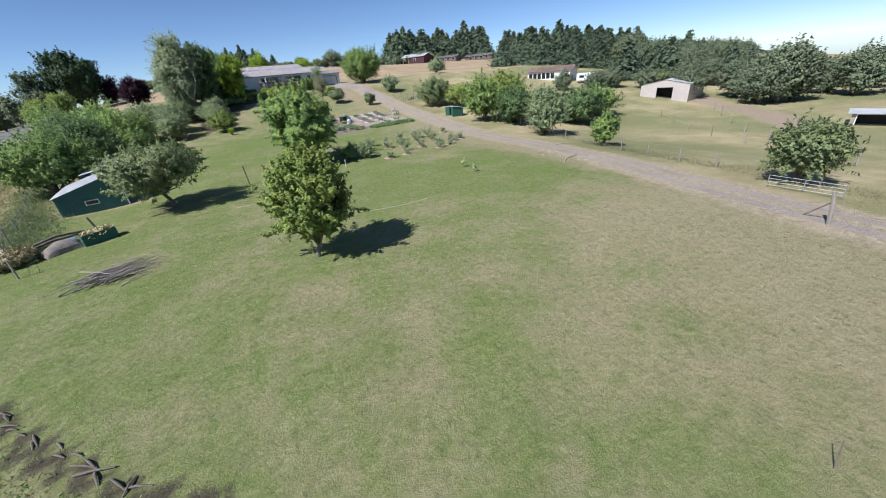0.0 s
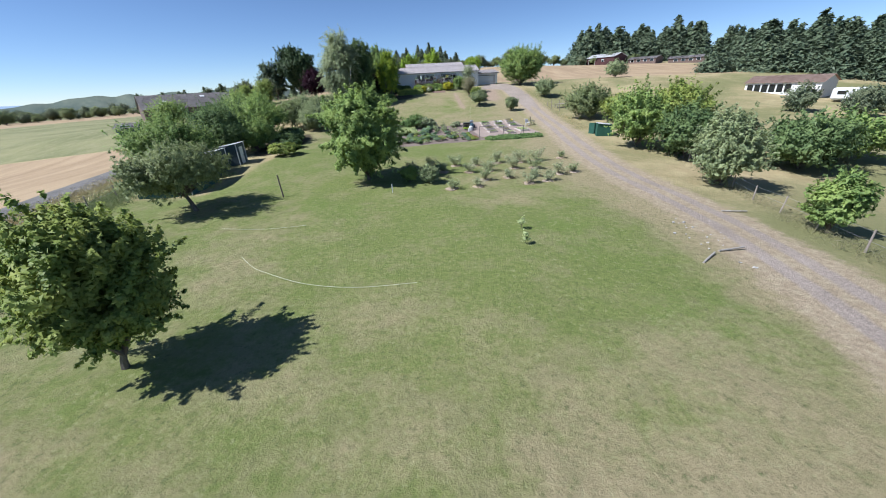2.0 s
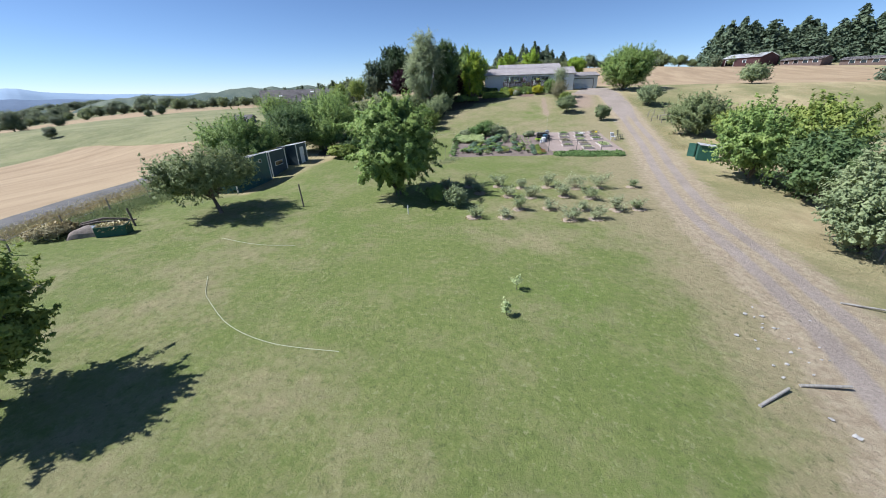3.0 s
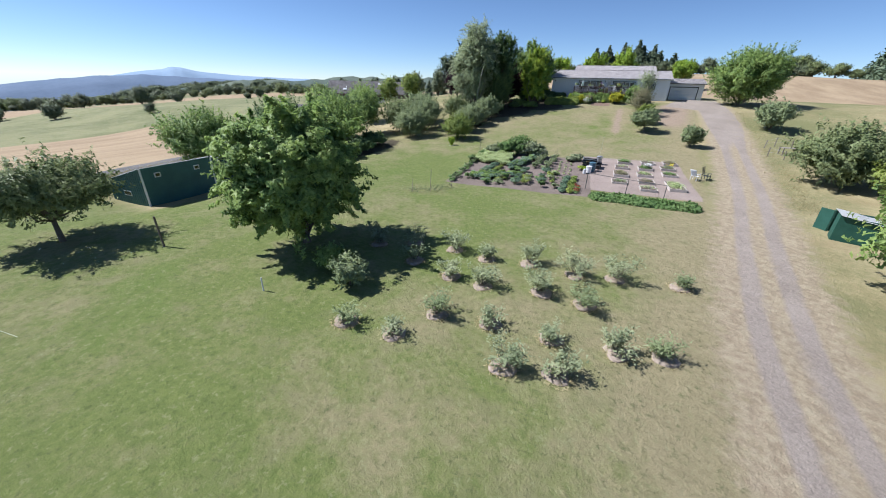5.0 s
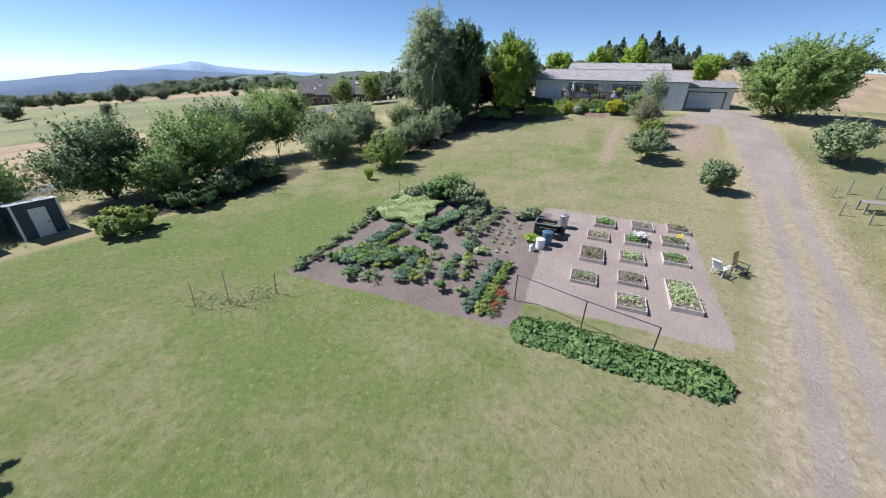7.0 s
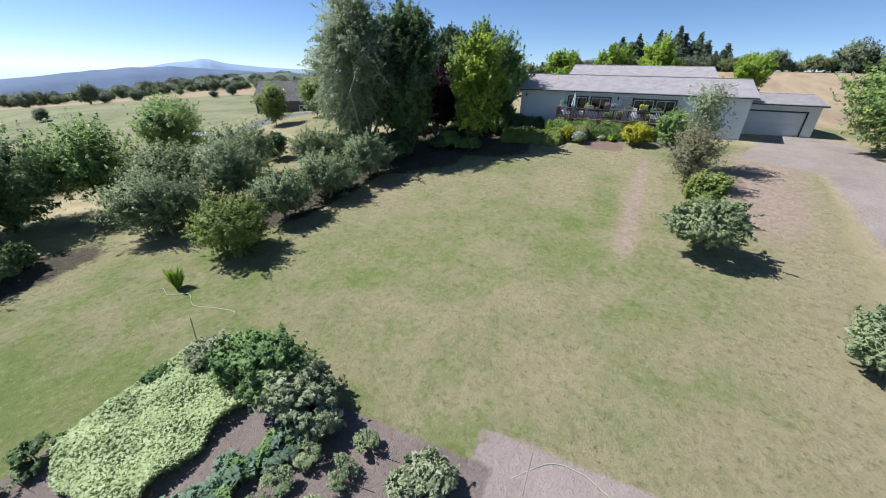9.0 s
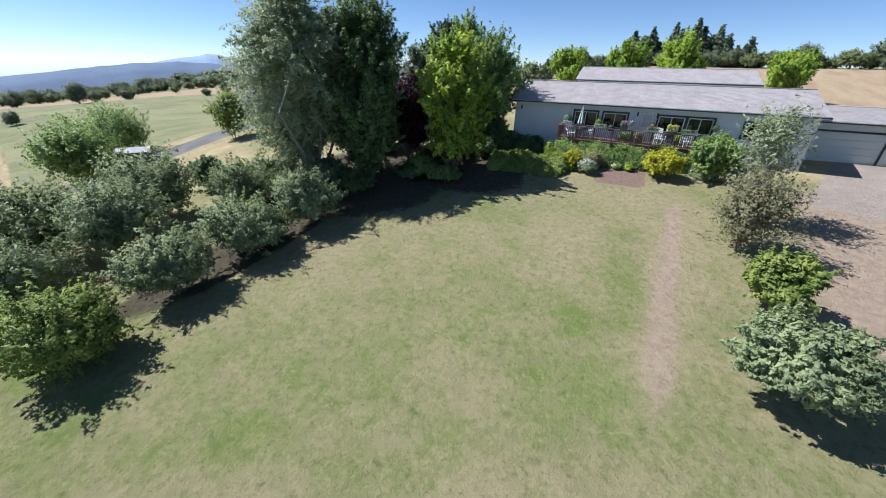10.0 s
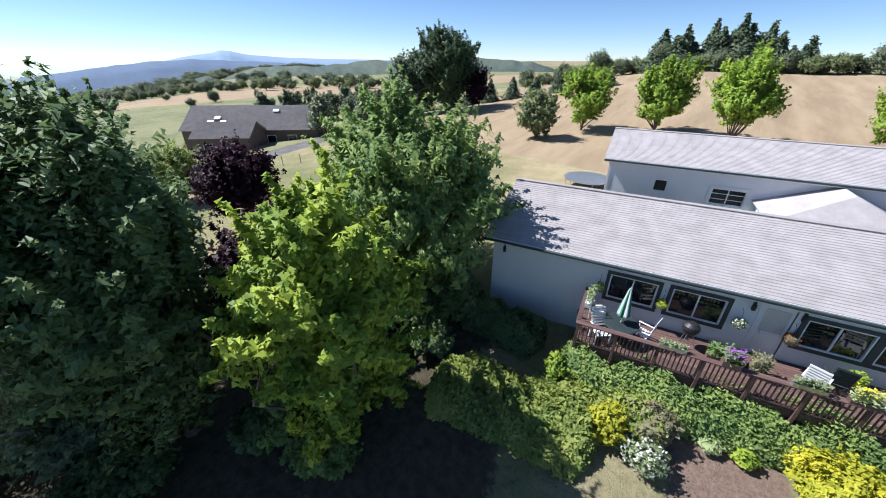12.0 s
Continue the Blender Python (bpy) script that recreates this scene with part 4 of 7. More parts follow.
make_tree("young_tree", 3.2, 18.8, "young ash-like tree with a dense round green crown", "tree", 5.35, 2.12, LEAF_ASH, 54000, 0.1, 80, low=0.6, trunk=0.1, seed=1, clump=0.56, lean=(0.2, 0))
make_tree("walnut_tree", 6.6, 42.5, "spreading walnut tree with a dark green leafy crown", "tree", 8.4, 3.85, LEAF_WALNUT, 88000, 0.115, 64, ry=4.4, low=0.5, trunk=0.2, seed=2, clump=0.95, aspect=2.8, rise=-0.35, hollow=0.5)
make_tree("fruit_tree", -4.7, 35.0, "old leaning grey-green fruit tree with an open crown", "tree", 4.9, 3.9, LEAF_OLIVE, 17000, 0.11, 60, low=1.2, trunk=0.13, seed=3, lean=(-0.5, 0.1), clump=0.75, aspect=2.4, branches=26)
make_tree("birch_tree", -7.4, 94.6, "tall weeping birch with a fine grey-green crown", "tree", 16.2, 6.0, LEAF_BIRCH, 125000, 0.088, 150, low=0.3, trunk=0.22, seed=4, bark=PALE_BARK, shape="weep", clump=1.1, aspect=2.4, rise=-0.7)
make_tree("dark_maple", -3.7, 96.8, "tall dark green tree standing behind the birch", "tree", 12.5, 3.4, LEAF_DARK, 60000, 0.145, 90, low=0.5, trunk=0.25, seed=5, clump=0.9)
make_tree("purple_beech", -3.9, 101.6, "dark purple-leaved tree in the shade of the birch", "tree", 6.7, 3.2, LEAF_PURPLE, 26000, 0.17, 70, low=0.2, trunk=0.16, seed=25, clump=0.8)
make_tree("purple_plum", -17.5, 106.5, "dark purple plum tree near the road", "tree", 7.2, 3.3, LEAF_PURPLE, 20000, 0.18, 70, low=0.6, trunk=0.16, seed=26, clump=0.85)
make_tree("golden_maple", 1.5, 100.5, "bright yellow-green maple in front of the house corner", "tree", 10.6, 3.05, LEAF_YELLOW, 46000, 0.15, 46, low=0.2, trunk=0.15, seed=6, shape="weep", clump=0.78, hollow=0.55, rise=0.1)
make_tree("locust_tree", -1.6, 108.2, "full green tree leaning over the house corner", "tree", 10.6, 5.7, LEAF_WALNUT, 70000, 0.14, 120, low=0.3, trunk=0.22, seed=27, clump=0.95, aspect=2.2)
make_tree("garage_tree", 33.9, 110.5, "broad dense green tree beside the garage", "tree", 9.4, 6.4, LEAF_WALNUT, 66000, 0.14, 150, low=0.1, trunk=0.3, seed=10, clump=1.0)

# clipped bushes by the court
bush("fruit_bush", 21.4, 90.4, "clipped grey-green fruit bush beside the lawn", 3.0, 2.3, LEAF_APPLE, 22000, 0.1, 7, low=0.5, group="bushes by the court")
bush("fruit_bush", 20.9, 94.4, "airy light green bush beside the court", 2.7, 1.5, LEAF_ASH, 10000, 0.12, 17, low=0.6, group="bushes by the court")
bush("dry_bush", 19.8, 98.7, "tall dry brownish bush with bare twigs", 4.2, 1.8, LEAF_DRY, 9500, 0.085, 18, low=0.2, group="bushes by the court", clump=0.8, trunk=0.07)
make_tree("willow_tree", 19.9, 101.6, "thin grey-leaved tree with an open crown", "tree", 7.4, 1.9, LEAF_BIRCH, 2600, 0.09, 50, low=1.6, trunk=0.08, seed=19, clump=0.6, aspect=2.6, branches=24, bark=PALE_BARK)
bush("round_bush", 27.1, 84.8, "round grey-green bush on the grass beside the drive", 2.6, 1.45, LEAF_APPLE, 15000, 0.095, 8, low=0.15)

# fruit bushes along the west edge of the lawn
WEST = [(-1.9, 77.6, 3.2, 2.6, LEAF_ASH, "bright green rounded shrub at the lawn edge"), (-3.1, 81.9, 3.2, 2.2, LEAF_APPLE, "grey-green apple bush at the lawn edge"), (-3.4, 86.3, 3.1, 2.7, LEAF_APPLE, "wide grey-green apple bush at the lawn edge"),
        (-2.8, 90.3, 3.7, 2.5, LEAF_APPLE, "pale apple bush near the birch"), (-9.7, 82.0, 5.0, 3.1, LEAF_APPLE, "dense apple bush behind the lawn edge"), (-13.4, 79.0, 4.8, 3.4, LEAF_OLIVE, "low olive-green bush in the orchard"),
        (-13.6, 85.2, 4.8, 3.2, LEAF_APPLE, "low grey apple bush in the orchard"), (-8.8, 89.3, 3.6, 2.7, LEAF_OLIVE, "small orchard tree with a thin crown"), (-9.2, 76.6, 4.2, 3.1, LEAF_APPLE, "rounded apple bush in the orchard row"),
        (-17.6, 75.8, 8.0, 3.9, LEAF_WALNUT, "mid-sized green tree beside the orchard"), (-25.5, 84.6, 7.6, 3.7, LEAF_WALNUT, "round green tree near the road"), (-16.4, 90.2, 2.7, 1.3, LEAF_DARK, "small dark tree near the orchard"),
        (-32.3, 101.0, 5.8, 2.6, LEAF_ASH, "small light green tree beside the road"), (-30.5, 107.2, 6.2, 2.9, LEAF_ASH, "light green tree beside the road bend"), (-44.9, 92.5, 6.2, 4.2, LEAF_WALNUT, "round tree across the road")]
for k, (x, y, h, r, m, lab) in enumerate(WEST):
    bush("orchard_bush", x, y, lab, h, r, m, 26000 if x > -12 else 11000, 0.095 if x > -12 else 0.15, 40 + k, low=0.35, group="orchard bushes", clump=0.28 * r)

# dark trees and scrub behind the sheds
for k, (x, y, h, r) in enumerate([(-16.5, 50.5, 6.0, 4.8), (-15.5, 58.5, 6.4, 4.8), (-14.0, 65.3, 6.9, 5.0), (-19.5, 71.0, 7.4, 4.8), (-12.5, 61.5, 4.6, 3.4)]):
    make_tree("field_maple", x, y, "dark green spreading tree behind the sheds", "tree", h, r, LEAF_DARK if k % 2 else LEAF_WALNUT, 28000, 0.135, 80, low=0.2, trunk=0.18, seed=60 + k, group="trees behind the sheds", clump=0.95)
for k, (x, y, h, r) in enumerate([(-6.6, 56.0, 1.5, 2.3), (-8.4, 61.5, 1.4, 2.2), (-9.2, 64.8, 1.7, 2.4), (-10.5, 68.5, 1.8, 2.4)]):
    bush("fern_shrub", x, y, "low bright green scrub at the lawn edge", h, r, LEAF_ASH if k == 0 else LEAF_DARK, 7000, 0.16, 70 + k, group="scrub by the lawn edge", shape="dome", aspect=2.4)

for k, (x, y, h, r) in enumerate([(-4.6, 104.6, 3.2, 2.0), (-7.4, 103.0, 3.4, 2.2), (-9.8, 100.4, 3.2, 2.4), (-2.2, 105.4, 2.8, 1.7), (-6.0, 94.2, 2.6, 2.4), (-3.2, 94.6, 1.9, 1.7), (-9.8, 92.2, 2.8, 2.4), (-1.0, 98.2, 1.2, 1.3)]):
    bush("shade_shrub", x, y, "dark understorey shrub beneath the birch", h, r, LEAF_DARK if k % 2 else LEAF_APPLE, 8000, 0.13, 80 + k, group="shrubs beneath the birch", shape="dome")

# beside the drive
EAST = [(36.6, 39.6, 6.0, 2.9, LEAF_APPLE, "pale grey-green willow beside the drive", 0.13, 26000), (36.8, 54.4, 7.2, 3.6, LEAF_WALNUT, "leafy green tree beside the white-roofed booth", 0.18, 20000), (41.5, 55.0, 7.4, 4.2, LEAF_ASH, "tall green tree behind the booth", 0.2, 18000),
        (39.5, 49.5, 5.6, 3.4, LEAF_DARK, "dark green tree in the row beside the drive", 0.19, 15000), (49.0, 46.0, 5.0, 4.6, LEAF_DARK, "broad dark bush in the paddock", 0.22, 12000), (56.0, 49.0, 4.6, 4.0, LEAF_WALNUT, "broad green bush in the paddock", 0.22, 9000),
        (38.8, 75.5, 5.2, 4.7, LEAF_OLIVE, "sprawling olive-green thicket beside the drive", 0.16, 24000), (41.5, 70.5, 4.2, 3.4, LEAF_ASH, "green thicket behind the booth", 0.17, 14000), (36.2, 95.8, 3.7, 2.6, LEAF_APPLE, "grey-green shrub under the garage tree", 0.16, 10000),
        (35.2, 29.0, 3.5, 1.5, LEAF_WALNUT, "small dense green tree near the drive", 0.14, 12000), (32.0, 11.4, 4.0, 2.4, LEAF_OLIVE, "rounded grey-green tree behind the gate", 0.14, 15000), (34.5, 3.6, 3.2, 2.2, LEAF_OLIVE, "grey-green bush at the drive entrance", 0.15, 9000),
        (62.0, 120.0, 4.0, 3.2, LEAF_APPLE, "small fruit tree on the dry slope", 0.25, 4000)]
for k, (x, y, h, r, m, lab, size, n) in enumerate(EAST):
    make_tree("drive_tree", x, y, lab, "tree", h, r, m, n, size, 60, low=0.25, trunk=0.1, seed=90 + k, group="trees beside the drive", clump=0.27 * r, aspect=2.0)

# young maples behind the house
for k, (x, y, h, r, m) in enumerate([(-6.7, 152.0, 9.6, 3.9, LEAF_MAPLE), (2.6, 154.5, 9.9, 4.2, LEAF_MAPLE), (11.2, 152.0, 10.4, 4.3, LEAF_MAPLE), (25.4, 156.0, 8.8, 4.2, LEAF_MAPLE), (-10.8, 145.0, 7.0, 3.2, LEAF_OLIVE)]):
    make_tree("maple", x, y, "upright bright green maple behind the house" if k < 4 else "yellowish shrub behind the house", "tree", h, r, m, 14000, 0.24, 50, low=0.15, trunk=0.14, seed=120 + k, group="maples behind the house", clump=0.8, hollow=0.2, rise=0.6)
make_tree("cedar_tree", -43.0, 168.0, "wide dark cedar behind the garden", "tree", 19.5, 10.0, NEEDLE, 36000, 0.3, 120, low=0.05, trunk=0.35, seed=29, clump=1.5, aspect=2.4, rise=0.6)
make_tree("cedar_tree", -52.5, 167.0, "grey-green cedar beside the wide dark one", "tree", 14.5, 6.0, NEEDLE_HAZED, 9000, 0.32, 60, low=0.3, trunk=0.25, seed=30, clump=1.1, aspect=2.4, rise=0.5)
bush("purple_shrub", -35.5, 170.0, "dark purple shrub beside the cedar", 9.0, 3.6, LEAF_PURPLE, 6000, 0.25, 7, low=0.5)

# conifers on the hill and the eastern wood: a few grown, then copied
FIRS = [make_conifer("fir", -4.0 + 6 * k, 226.0 + 3 * (k % 2), "dark fir on the hill crest", 10.5 + 0.9 * (k % 3), 5.6, NEEDLE_HAZED, 22, 30 + k, 0.4, 250, group="firs") for k in range(4)]
rs = np.random.default_rng(5)


def copy_fir(x, y, s, label):
    m = pose(x, y, at_ground(x, y, 0.2), 0, 0, float(rs.uniform(0, 360))) @ Matrix.Diagonal((s * 1.3, s * 1.3, s * float(rs.uniform(0.8, 1.15)), 1))
    o = copy_thing(FIRS[int(rs.integers(0, 4))], m)
    o["label"] = label
    return o


for k in range(26):
    f = k / 26
    copy_fir(-11 + 34 * f + float(rs.normal(0, 0.9)), 225 + float(rs.uniform(-2, 8)), float(rs.uniform(0.58, 0.9)) * (1.0 - 0.05 * f), "dark fir on the hill crest")
for k in range(120):
    f = k / 120
    x, y = 92 + 33 * f + float(rs.normal(0, 2)), 126 - 36 * f + float(rs.normal(0, 2))
    q = float(rs.uniform(0, 1))
    copy_fir(x + 26 * q, y + 30 * q, float(rs.uniform(0.8, 1.1)) * (1.0 - 0.2 * f * f), "dark conifer in the wood east of the drive")
for k in range(64):
    x, y = 93 + float(rs.uniform(0, 64)), 238 + float(rs.uniform(-8, 14))
    copy_fir(x, y, float(rs.uniform(1.2, 1.6)), "dark conifer in the grove behind the red barn")
copy_fir(112, 236, 2.0, "single tall conifer standing above the grove")

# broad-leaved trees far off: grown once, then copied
FAR = [make_tree("far_tree", 52.0, 224.0, "dark round tree on the hill crest", "tree", 8.5, 5.2, LEAF_HAZED, 7000, 0.34, 50, low=0.5, trunk=0.25, seed=200, group="far trees", branches=5),
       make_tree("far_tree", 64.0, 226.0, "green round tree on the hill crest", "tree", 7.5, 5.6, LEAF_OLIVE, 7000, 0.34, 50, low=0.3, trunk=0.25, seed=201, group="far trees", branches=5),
       make_tree("far_tree", 88.0, 36.0, "tall green tree behind the paddock", "tree", 10.0, 5.0, LEAF_HAZED, 14000, 0.3, 70, low=0.2, trunk=0.25, seed=202, group="far trees", branches=5)]


def copy_far(x, y, s, label, which=None):
    q = int(rs.integers(0, 3)) if which is None else which
    m = pose(x, y, at_ground(x, y, 0.2), 0, 0, float(rs.uniform(0, 360))) @ Matrix.Diagonal((s, s, s * float(rs.uniform(0.85, 1.1)), 1))
    o = copy_thing(FAR[q], m)
    o["label"] = label
    return o


for k in range(13):
    copy_far(86 + 7.0 * (k % 7) + float(rs.normal(0, 2)), 40 - 5.0 * (k % 7) + 9 * (k // 7) + float(rs.normal(0, 2)), float(rs.uniform(0.68, 0.9)), "leafy green tree behind the paddock", 2)
for k in range(26):
    f = k / 25
    b, d = radians(52 + 13 * f), 118 + 45 * float(rs.uniform(0, 1))
    x, y = 2 + d * math.sin(b), 2 + d * math.cos(b)
    if k % 3 == 1:
        copy_fir(x, y, float(rs.uniform(0.8, 1.05)) * (1 - 0.3 * f), "dark conifer at the edge of the wood")
    else:
        copy_far(x, y, float(rs.uniform(0.9, 1.15)) * (1 - 0.25 * f), "green tree at the edge of the wood", 2)
for k in range(9):
    copy_far(70 + 5 * k + float(rs.normal(0, 2)), 74 - 2.5 * k + float(rs.normal(0, 3)), float(rs.uniform(0.45, 0.7)), "scrubby green tree near the white barn")
for k in range(52):
    copy_far(-50 + 2.3 * k, 221 + float(rs.uniform(0, 5)), float(rs.uniform(0.4, 0.75)), "low green scrub along the hill crest")
for k in range(8):
    copy_far(66 + 6.5 * k, 215 + float(rs.uniform(-6, 8)), float(rs.uniform(0.45, 0.9)), "round green tree near the red barn")
for k, (b, d, sc) in enumerate([(-84, 190, 0.7), (-79, 260, 0.8), (-74, 240, 0.9), (-73, 255, 0.7), (-70, 250, 0.75), (-66, 300, 0.6), (-82, 330, 0.8), (-62, 230, 0.5), (-60, 245, 0.6), (-77, 150, 0.4), (-87, 230, 0.8)]):
    copy_far(15 + d * math.sin(radians(b)), 60 + d * math.cos(radians(b)), sc, "dark tree standing in the western fields")
for k in range(84):
    row = k % 4
    b = radians(-95 + 70 * (k // 4) / 28 + float(rs.normal(0, 0.5)) + row)
    d = (470, 760, 1000, 1300)[row] * (1 + 0.04 * math.sin(k * 0.7)) + float(rs.normal(0, 8))
    o = copy_far(15 + d * math.sin(b), 60 + d * math.cos(b), float(rs.uniform(0.8, 1.2)) * (1 + 0.35 * row), "tree in the far hedgerows of the plain")
    o.scale = (o.scale[0] * (1.6 + 0.5 * row), o.scale[1] * (1.6 + 0.5 * row), o.scale[2])
for k in range(12):
    copy_fir(-70 + 5 * k, 168 + 2.5 * k, 0.45, "young conifer in the row beyond the brown house")

for k, (x, y, h, r) in enumerate([(-49.5, 138.0, 8.5, 2.4), (-54.0, 141.0, 7.6, 2.4), (-46.0, 146.0, 8.5, 2.6), (-58.5, 152.0, 7.0, 2.4), (-70.0, 168.0, 8.0, 4.5), (-80.0, 176.0, 7.5, 5.0), (-91.0, 180.0, 7.0, 5.0)]):
    make_tree("poplar" if k < 4 else "field_tree", x, y, "tall grey-green poplar beyond the road" if k < 4 else "rounded green tree beyond the brown house", "tree", h, r, LEAF_HAZED, 5000, 0.34, 40, low=0.4, trunk=0.2, seed=520 + k, group="trees beyond the road", clump=0.9)
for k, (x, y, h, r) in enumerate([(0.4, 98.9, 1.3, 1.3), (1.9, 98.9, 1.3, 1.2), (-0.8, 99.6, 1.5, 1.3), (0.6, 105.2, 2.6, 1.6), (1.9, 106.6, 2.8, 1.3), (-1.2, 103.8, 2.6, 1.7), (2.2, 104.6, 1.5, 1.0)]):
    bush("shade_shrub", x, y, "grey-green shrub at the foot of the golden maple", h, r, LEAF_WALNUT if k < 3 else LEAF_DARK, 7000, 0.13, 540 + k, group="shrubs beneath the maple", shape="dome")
POPLAR = make_tree("poplar", -96.0, 152.0, "slim green poplar in the row beyond the brown house", "tree", 10.5, 2.3, LEAF_HAZED, 7000, 0.28, 50, low=0.2, trunk=0.15, seed=560, group="poplar row", clump=0.7)
for k in range(1, 11):
    x, y = -96.0 + 2.0 * k + float(rs.normal(0, 0.6)), 152.0 + 2.6 * k + float(rs.normal(0, 0.6))
    q = float(rs.uniform(0.7, 1.1))
    copy_thing(POPLAR, pose(x, y, at_ground(x, y, 0.1), 0, 0, 50.0 * k) @ Matrix.Diagonal((1.1, 1.1, q, 1)))
for k in range(120):
    b = radians(-98 + 56 * k / 120 + float(rs.normal(0, 0.4)))
    d = 365 + 18 * math.sin(k * 0.9) + float(rs.normal(0, 14))
    copy_far(15 + d * math.sin(b), 60 + d * math.cos(b), float(rs.uniform(0.55, 1.15)), "tree in the hedge belt across the western fields", k % 2)

# ---- planting in front of the deck ----
def foliage_bank(name, label, path, width, height, leaf, n, size, seed, category="hedge", rise=0.0, aspect=1.7):
    """A leafy mass along a way on the ground, uneven in width and height."""
    rng = np.random.default_rng(seed + 500)
    n, size = int(n * 1.6), size * 0.8
    line = smooth_line(path, 10)
    e = thing(name, pose(*line[len(line) // 2], at_ground(*line[len(line) // 2])), label, category)
    base = np.array([*line[len(line) // 2], at_ground(*line[len(line) // 2])])
    t = rng.uniform(0, len(line) - 1.001, n)
    i = t.astype(int)
    p = line[i] + (line[i + 1] - line[i]) * (t - i)[:, None]
    d = line[i + 1] - line[i]
    d = d / (np.linalg.norm(d, axis=1, keepdims=True) + 1e-9)
    u = rng.uniform(-1, 1, n)
    w1 = p[:, 0] * 2.1 + u * width * 1.3
    k = 0.9 + 0.17 * np.sin(w1 + 1.9 * np.sin(p[:, 1] * 1.7 + u)) + 0.13 * np.sin(2.3 * w1 + 3 * u + seed) + rng.normal(0, 0.05, n)
    last = len(line) - 1.0
    ends = np.clip(np.minimum(t, last - t) / (0.09 * last), 0.03, 1) ** 0.5
    q = p + np.stack([-d[:, 1], d[:, 0]], 1) * (u * width * 0.5 * (0.8 + 0.3 * k) * ends)[:, None]
    top = height * k * ends * np.sqrt(np.clip(1 - (np.abs(u) ** 2.4), 0.02, 1))
    z = land(q[:, 0], q[:, 1]) + rise + top * rng.uniform(0.02, 1.0, n) ** 0.45
    pts = np.stack([q[:, 0], q[:, 1], z], 1) + rng.normal(0, 0.05, (n, 3)) - base
    nor = np.stack([-d[:, 1] * u * 0.8, d[:, 0] * u * 0.8, np.full(n, 0.8)], 1) + rng.normal(0, 0.25, (n, 3))
    part("foliage", leaf_mesh("foliage", pts, nor, size, leaf, rng, aspect), leaf, e)
    stems = bmesh.new()
    for j in range(0, len(line), 4):
        x, y = line[j]
        z0 = at_ground(x, y)
        tube(stems, [(x - base[0], y - base[1], z0 - 0.1 - base[2]), (x - base[0] + 0.05, y - base[1] + 0.04, z0 + height * 0.5 - base[2])], [0.03, 0.015], 5)
    part("stem", stems, BARK, e)
    return e


foliage_bank("ivy_hedge", "long dense dark green hedge below the deck", [(6.9, 106.7), (9.5, 106.9), (12.5, 107.4), (15.5, 108.2), (17.0, 108.7)], 1.7, 1.5, LEAF_WALNUT, 36000, 0.095, 1)
foliage_bank("ground_cover", "low green creeping shrubs on the bank", [(3.2, 103.4), (5.2, 103.9), (7.4, 104.2), (9.2, 104.4)], 2.6, 0.95, LEAF_ASH, 17000, 0.125, 2, "shrub")
foliage_bank("ground_cover", "mixed green shrubs between hedge and lawn", [(7.5, 105.4), (9.5, 105.7), (11.0, 105.8)], 1.9, 1.0, LEAF_ASH, 11000, 0.12, 3, "shrub")
foliage_bank("ground_cover", "grey-green low planting beside the house steps", [(17.0, 107.4), (19.0, 108.2), (20.6, 108.6)], 1.8, 0.9, LEAF_APPLE, 9000, 0.11, 4, "shrub")
foliage_bank("foundation_shrubs", "dark shrubs in the shade of the house corner", [(2.4, 107.3), (4.2, 107.3), (6.0, 107.2)], 1.6, 1.3, LEAF_DARK, 12000, 0.13, 5, "shrub")
bush("golden_bush", 15.2, 106.0, "round golden-leaved bush at the lawn edge", 1.9, 1.45, LEAF_YELLOW_BUSH, 12000, 0.1, 150, shape="dome")
bush("golden_bush", 9.4, 104.9, "small golden-leaved bush on the bank", 1.5, 0.75, LEAF_YELLOW_BUSH, 5000, 0.09, 151)
bush("golden_bush", 7.2, 106.0, "little yellow-green bush in the shade", 1.4, 0.5, LEAF_YELLOW, 2500, 0.09, 152)
e = bush("flowering_shrub", 10.6, 104.6, "green shrub dotted with small white flowers", 1.1, 0.8, LEAF_APPLE, 3500, 0.08, 153)
rng = np.random.default_rng(88)
d = rng.normal(0, 1, (190, 3))
d /= np.linalg.norm(d, axis=1, keepdims=True)
part("blossom", leaf_mesh("blossom", np.abs(d) * (1, 1, 1) * np.sign(d * (1, 1, 0) + (0, 0, 1)) * (0.72, 0.72, 0.6) * rng.uniform(0.85, 1.05, (190, 1)) + (0, 0, 0.5), d, 0.075, WHITE_PETAL, rng, 1.1), WHITE_PETAL, e)
bush("brown_shrub", 10.6, 105.7, "brownish dry shrub on the bank", 1.4, 0.9, LEAF_DRY, 5000, 0.09, 154)
bush("corner_bush", 18.2, 107.4, "dense dark green bush before the house", 3.1, 1.9, LEAF_WALNUT, 16000, 0.12, 155, low=0.1)
bush("hosta", 12.3, 106.3, "small pale green plant by the bare soil", 0.5, 0.35, LEAF_PALE, 400, 0.12, 156)
bush("hosta", 13.2, 106.4, "small yellow-green plant by the bare soil", 0.5, 0.35, LEAF_YELLOW, 400, 0.12, 157)
e = thing("grass_clump", pose(-0.9, 73.9, at_ground(-0.9, 73.9)), "tuft of upright bright green grass", "grass")
rng = np.random.default_rng(158)
verts, faces = [], []
